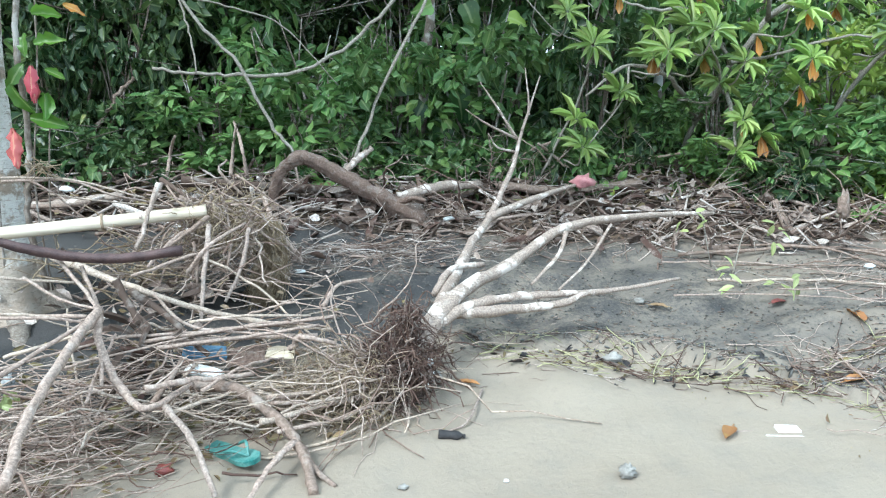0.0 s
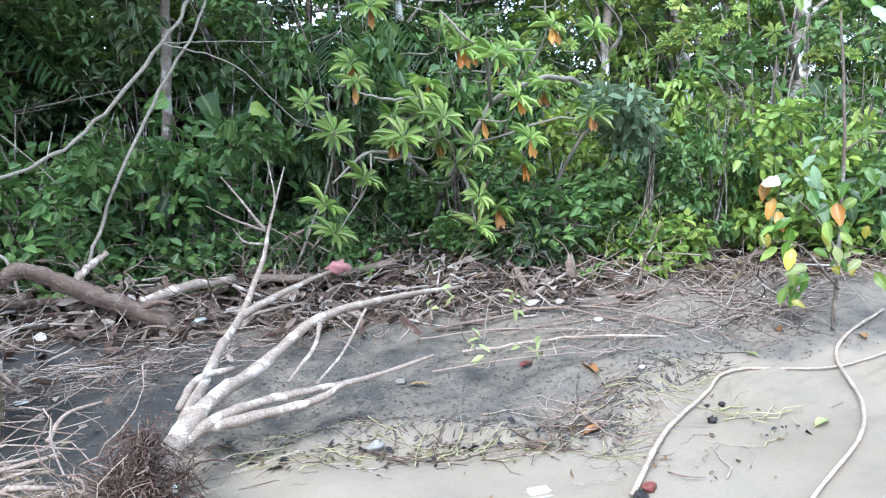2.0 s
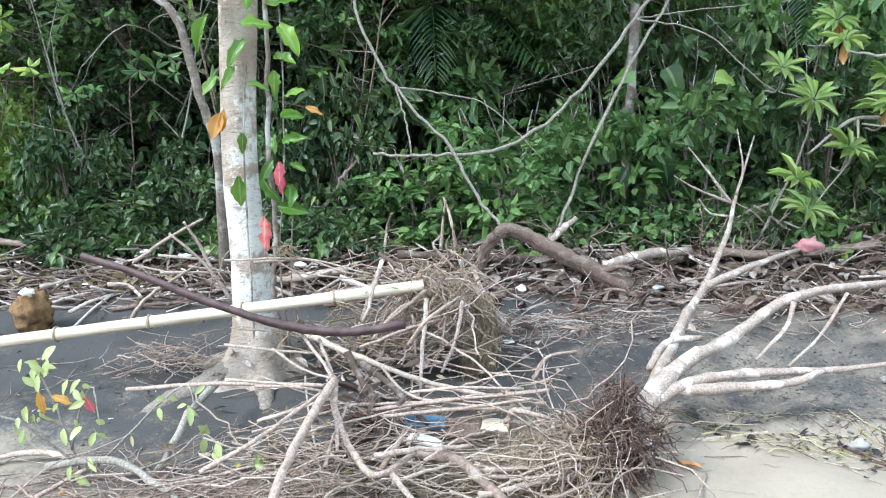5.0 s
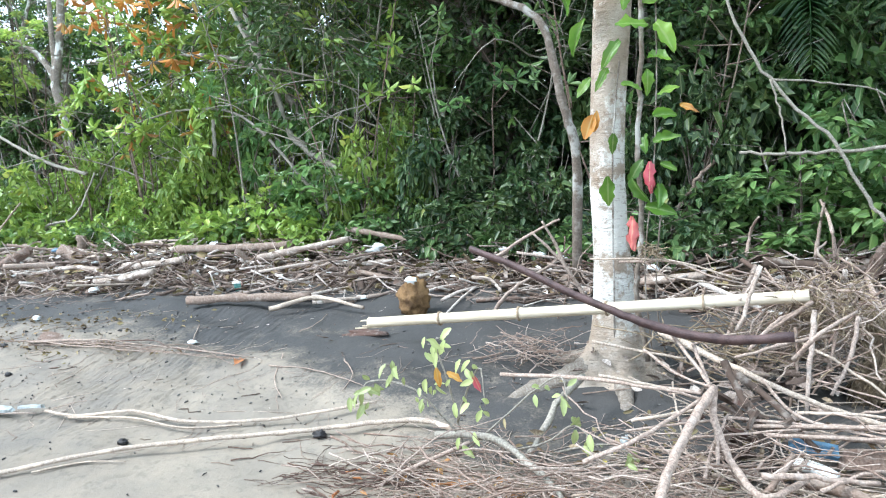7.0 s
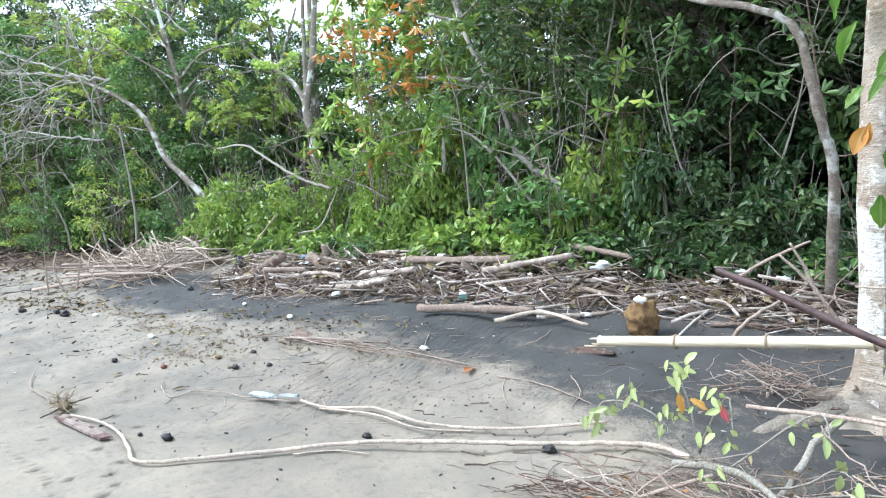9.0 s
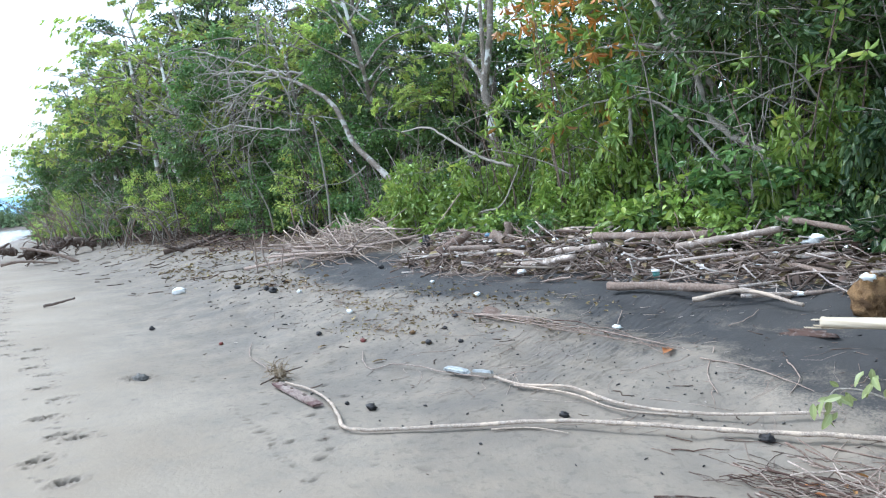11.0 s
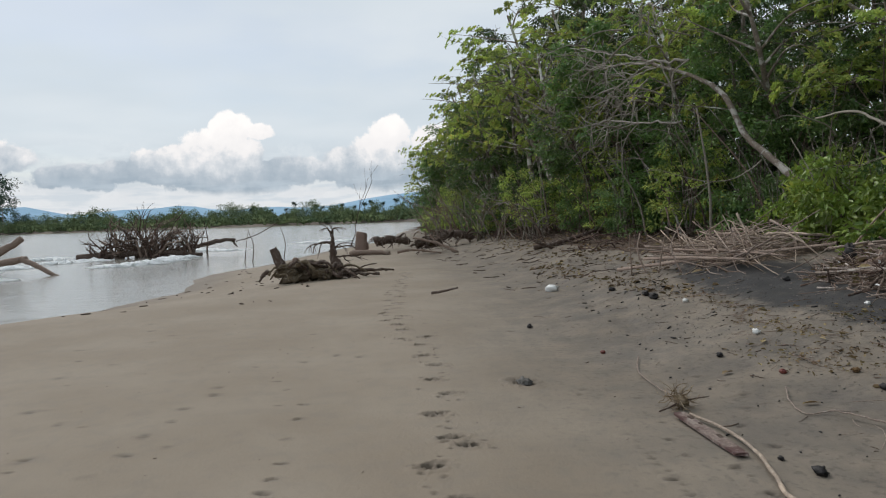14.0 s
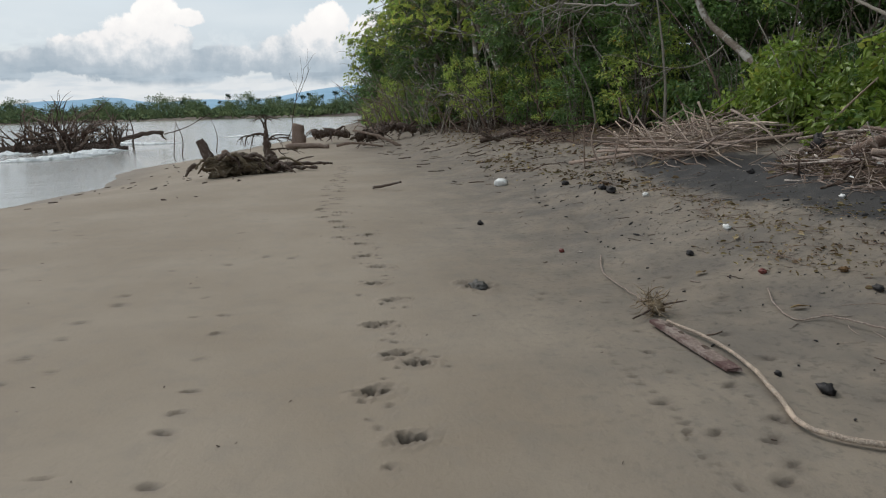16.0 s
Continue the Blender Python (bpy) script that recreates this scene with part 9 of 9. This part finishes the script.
# grey trunks that show deep in the wood
for pts, r in (([(7.2, 6.2, 0.6), (7.1, 6.2, 2.0), (7.4, 6.3, 4.5)], 0.06), ([(8.2, 6.0, 0.6), (8.3, 6.0, 2.2), (7.9, 6.2, 4.8)], 0.09), ([(9.2, 5.2, 0.6), (9.3, 5.2, 1.8), (9.8, 5.3, 4.6)], 0.11), ([(9.0, 6.0, 0.6), (8.8, 6.0, 2.0), (8.2, 6.0, 3.6)], 0.06), ([(-10.9, 10.2, 0.6), (-10.7, 10.2, 2.8), (-10.9, 10.4, 6.0)], 0.12), ([(-5.6, 9.6, 0.6), (-5.9, 9.6, 2.6), (-6.6, 9.8, 5.0)], 0.08), ([(-2.2, 9.0, 0.6), (-2.4, 9.0, 2.4), (-2.0, 9.0, 5.0)], 0.06), ([(-7.4, 9.4, 0.6), (-7.2, 9.4, 3.0), (-7.6, 9.4, 6.0)], 0.05), ([(0.9, 8.6, 0.6), (1.1, 8.6, 2.5), (0.9, 8.6, 5)], 0.05), ([(4.9, 7.0, 0.6), (5.0, 7.0, 2.4), (4.7, 7.0, 5)], 0.05)):
    top = pts[-1]
    ob = thing("forest_tree", "thin grey trunk standing in the wood", "tree", group="thin trunks")
    part("trunk", limb(pts, r, r * 0.7, 9, 7, 0.05, 0.15), WHITEBARK, ob)
    for q in range(4):
        s = np.array(pts[1]) + (np.array(pts[2]) - np.array(pts[1])) * R.uniform(0.1, 0.8)
        part("limb", limb([s, s + [R.uniform(-0.5, 0.5), R.uniform(-0.3, 0.1), 0.35], s + [R.uniform(-1.1, 1.1), R.uniform(-0.4, 0.2), R.uniform(0.4, 1.2)]], r * 0.4, r * 0.15, 6), WHITEBARK, ob)
    ends = np.array(top) + rng.normal(0, 0.6, (34, 3))
    part("crown", rosette(ends, unit(34, 0.8), 8, 0.16, 0.05, 1.0, 0.4), G_CROWN, ob)

# ---- stumps and driftwood by the river ----
GNARL = wood("gnarled_wood", [(0.0, (0.07, 0.052, 0.034)), (0.5, (0.18, 0.14, 0.088)), (1.0, (0.34, 0.285, 0.19))], 9, bump=1.0, dist=0.02)


stump = thing("root_stump", "gnarled uprooted stump with twisted roots lying on the sand", "stump")
part("stub", limb([(-15.28, -0.50, 0.10), (-15.3, -0.58, 0.34), (-15.36, -0.72, 0.66)], 0.12, 0.075, 14, 5, 0.10, 0.08), DARKLOG, stump)
part("stub", limb([(-15.2, -0.42, 0.1), (-15.2, -0.34, 0.3), (-15.18, -0.20, 0.44)], 0.11, 0.06, 12, 5, 0.14, 0.1), BROWNBARK, stump)
part("bole", join(lump((-15.22, -0.25, 0.12), (0.24, 0.34, 0.17), 0.7, 20, 12, 4), lump((-15.2, 0.30, 0.12), (0.18, 0.30, 0.14), 0.8, 20, 12, 4)), GNARL, stump)
for i in range(46):
    y0 = R.uniform(-0.65, 0.75)
    side = R.choice((-1, 1, 1))
    x, z = -15.15 + R.uniform(-0.25, 0.28), R.uniform(0.06, 0.34) * (1 - 0.3 * abs(y0))
    ln = R.uniform(0.18, 0.55)
    y1 = max(-0.98, y0 + side * ln)
    dark = y0 > 0.1 and i % 3 or i % 5 == 0
    part("root", limb([(x, y0, z), (x + R.uniform(-0.12, 0.14), y0 + side * ln * 0.35, z + R.uniform(-0.04, 0.10)), (x + R.uniform(-0.1, 0.2), y0 + (y1 - y0) * 0.7, z + R.uniform(-0.10, 0.06)), (x + R.uniform(-0.1, 0.25), y1, max(0.015, z - R.uniform(0.04, 0.25)))], R.uniform(0.022, 0.055), R.uniform(0.010, 0.025), 8, 5, 0.16, 0.25), DARKLOG if dark else GNARL, stump)
for pts, r in (([(-15.3, 0.75, 0.12), (-15.5, 1.15, 0.13), (-15.7, 1.5, 0.10), (-15.9, 1.78, 0.07)], 0.05), ([(-15.25, 0.7, 0.08), (-15.3, 1.1, 0.06), (-15.3, 1.45, 0.05)], 0.05), ([(-15.3, 0.9, 0.1), (-15.4, 1.15, 0.22), (-15.5, 1.4, 0.25)], 0.02), ([(-15.1, -0.8, 0.22), (-15.0, -0.92, 0.12), (-14.95, -0.97, 0.02)], 0.05)):
    part("root", limb(pts, r, r * 0.45, 8, 5, 0.16, 0.25), DARKLOG, stump)

ob = thing("dead_shrub", "black leafless crooked shrub standing on the sand", "dead shrub")
part("stem", limb([(-17.9, 0.50, -0.08), (-17.9, 0.48, 0.2), (-17.9, 0.44, 0.50), (-17.9, 0.46, 0.74)], 0.13, 0.05, 9), DARKLOG, ob)
for z, d, ln, r, sag in ((0.62, (0, -0.8, 0.5), 0.36, 0.035, 0.35), (0.70, (0, 0.2, 1.0), 0.30, 0.03, 0.15), (0.5, (0.2, 0.9, 0.6), 0.32, 0.028, 0.1), (0.72, (0, -0.2, 1.0), 0.28, 0.03, 0.3), (0.3, (0.1, 0.9, 0.15), 0.38, 0.03, 0.0), (0.4, (-0.2, 0.6, 0.8), 0.38, 0.025, 0.25)):
    for vq in branching((-17.9, 0.46, z), d, ln, r, 2, 0.55, sag):
        part("branch", vq, DARKLOG, ob)
solid("cut_stump", limb([(-26, 1.35, -0.15), (-26, 1.35, 0.3), (-26.05, 1.37, 0.70)], 0.24, 0.17, 14, 4, 0.05, 0.05), BROWNBARK, "brown broken stump on the far sand", "stump")
solid("sand_log", limb([(-23.8, 0.9, 0.03), (-23.8, 1.5, 0.09), (-23.6, 2.2, 0.04)], 0.10, 0.07, 10, 5), LOG, "pale log lying on the far sand", "log")
for x, y, w, words in ((-27, 2.5, 1.1, "dark upturned root mass at the water's edge"), (-23.0, 3.4, 0.7, "dark uprooted stump with spreading roots"), (-25, 4.6, 1.0, "heap of dark roots at the wood's edge")):
    ob = thing("root_mass", words, "stump", group="upturned stumps")
    g = gz(x, y)
    part("core", limb([(x, y - 0.55 * w, g + 0.32), (x, y, g + 0.40), (x, y + 0.6 * w, g + 0.28)], 0.16, 0.10, 12, 5, 0.2, 0.2), DARKLOG, ob)
    for i in range(26):
        a = R.uniform(-1, 1)
        part("root", limb([(x, y + a * 0.5 * w, g + 0.36), (x + R.uniform(-0.3, 0.3), y + a * 0.7 * w + R.uniform(-0.2, 0.2), g + R.uniform(0.2, 0.62)), (x + R.uniform(-0.4, 0.4), y + a * 0.95 * w + R.uniform(-0.25, 0.25), g + R.uniform(-0.02, 0.50))], R.uniform(0.02, 0.05), 0.010, 6, 4, 0.15, 0.4), R.choice((DARKLOG, DARKLOG, BROWNBARK)), ob)
stick("drift_log", [(-22.0, 4.2, 0.06), (-22.3, 3.6, 0.36), (-22.7, 2.9, 0.55)], 0.06, 0.035, LOG, "grey driftwood trunk leaning on a stump")
stick("drift_log", [(-21.6, 2.3, 0.16), (-21.6, 2.8, 0.22), (-21.5, 3.6, 0.10)], 0.05, 0.03, LOG, "crooked grey driftwood piece on the sand")
stick("drift_log", [(-17.2, 5.3, 0.35), (-17.0, 6.0, 0.5), (-17.1, 6.9, 0.75)], 0.06, 0.035, DARKLOG, "dark log at the foot of the trees")
stick("drift_log", [(-16.8, 5.2, 0.55), (-16.9, 5.8, 0.3), (-17.0, 6.2, 0.25)], 0.04, 0.03, DARKLOG, "dark log at the foot of the trees")
stick("drift_stick", [(-11.3, 2.05, 0.02), (-11.2, 2.2, 0.05), (-11.05, 2.42, 0.11)], 0.022, 0.012, DARKLOG, "short dark stick sticking out of the sand")
stuff("root_tangle", tubes(*strew(300, -46, -19, 5.0, 6.6, (0.3, 1.4), (0.005, 0.018), 0.6, stack=2.5, lift=0.1), 5), BROWNROOT, "tangle of brown roots and branches at the river bend", "driftwood")
for i in range(16):
    x = R.uniform(-40, -19)
    y = wood_edge(x) - R.uniform(0.2, 1.3)
    ob = thing("fallen_branch", "dead forked branch lying at the wood's edge", "driftwood", group="fallen branches")
    for vq in branching((x, y, gz(x, y)), (R.uniform(-0.6, 0.6), R.uniform(-0.8, 0.2), R.uniform(0.2, 0.9)), R.uniform(0.6, 1.3), R.uniform(0.025, 0.045), 2, 0.6, 0.1):
        part("branch", vq, R.choice((LIANA, BROWNBARK, LOG)), ob)

# dead brush and trunks lying in the river
snag = thing("river_snag", "dead bushes and trunks stranded in the river", "driftwood snag")
part("trunk", limb([(-38.3, -12.6, -0.30), (-38.3, -10.8, -0.18), (-38.2, -8.6, -0.16), (-38.0, -6.5, -0.34)], 0.20, 0.10, 10), DARKLOG, snag)
part("trunk", limb([(-39.5, -8.4, -0.25), (-39.5, -7.0, 0.05), (-39.4, -5.8, 0.28), (-39.3, -5.0, 0.30)], 0.13, 0.11, 10), DARKLOG, snag)
part("trunk", limb([(-39.3, -5.2, 0.30), (-39.3, -5.1, 0.15), (-39.3, -4.9, -0.05)], 0.07, 0.04, 7), DARKLOG, snag)
part("pole", limb([(-39.5, -5.0, 0.22), (-39.5, -3.9, 0.55), (-39.5, -2.7, 1.20)], 0.032, 0.016, 5), DARKLOG, snag)
for y, h, n, lean in ((-9.35, 1.9, 30, 0.0), (-10.6, 1.4, 14, 0.0), (-11.4, 0.8, 5, -0.6), (-8.5, 1.2, 14, 0.3), (-7.1, 1.3, 16, 0.0)):
    for i in range(n):
        b = (-38.3 + R.uniform(-0.3, 0.3), y + R.gauss(0, 0.30), -0.40)
        mat = R.choice((DARKLOG, DARKLOG, BROWNROOT, LOG)) if y != -9.35 else R.choice((DARKLOG, BROWNROOT, BROWNBARK, LOG))
        tagged(part("dead_brush", join(*branching(b, (R.gauss(0, 0.2), R.gauss(lean, 0.45), 1.0), h * R.uniform(0.45, 0.8), R.uniform(0.04, 0.085), 2, 0.5, 0.0, 5)), mat, snag), kind="stuff")
for pts, r in (([(-27.6, -13.5, 0.0), (-27.2, -12.0, 0.20), (-27, -11.1, 0.52), (-27, -10.4, 0.90)], 0.15), ([(-27.4, -13.0, 0.02), (-27.1, -11.4, 0.06), (-27.0, -10.3, 0.20)], 0.14), ([(-27.0, -10.5, 0.22), (-26.8, -9.8, -0.12), (-26.7, -9.1, -0.5)], 0.10)):
    stick("river_log", pts, r, r * 0.7, R.choice((LOG, BROWNBARK)), "pale broken trunk stranded in the river", sides=12, wob=0.08, group="river logs")
for x, y, h in ((-30, -3.3, 1.2), (-30, -3.0, 1.3), (-32, -1.9, 1.4)):
    stick("bare_pole", [(x, y, -0.45), (x, y + 0.08, h * 0.5 - 0.4), (x, y - 0.12 + (0.3 if h == 1.2 else 0), h - 0.4)], 0.022, 0.010, DARKLOG, "thin bare branch standing in the river", "branch", group="bare poles", sides=5)
ob = thing("dead_sapling", "tall thin leafless sapling standing in the river", "dead tree")
for vq in branching((-41, 1.0, -0.45), (0, 0.05, 1), 2.4, 0.03, 2, 0.4, -0.1):
    part("branch", vq, DARKLOG, ob)
# low breaking waves: long broken crests of foam
for x, y0, y1, w in ((-32.2, -16, -12.2, 0.5), (-36.4, -13.4, -10.6, 0.4), (-40.2, -16.5, -13.8, 0.5), (-31.3, -9.4, -6.8, 0.3), (-33.8, -8.4, -6.4, 0.25), (-24.5, -12.5, -9.8, 0.12), (-36.6, -8.2, -6.4, 0.3), (-44, -13, -5, 0.3), (-52, -3, 2, 0.25), (-29.5, -15.5, -12.6, 0.35)):
    n = int(70 * (y1 - y0))
    yy = rng.uniform(y0, y1, n)
    mid = np.sin((yy - y0) * 2.1) * 0.35 + np.sin((yy - y0) * 0.9 + 1) * 0.5
    fade = np.sin(np.pi * (yy - y0) / (y1 - y0)) ** 0.5
    P = np.stack([x + mid + rng.normal(0, w, n) * fade, yy, np.full(n, WATER_Z + 0.005)], -1)
    stuff("wave_foam", join(*[lump(p, (R.uniform(0.05, 0.2) * f + 0.02, R.uniform(0.08, 0.34), R.uniform(0.03, 0.13) * f + 0.008), 0.6, 7, 4) for p, f in zip(P, fade)]), FOAM, "white foam of a small breaking wave", "foam")
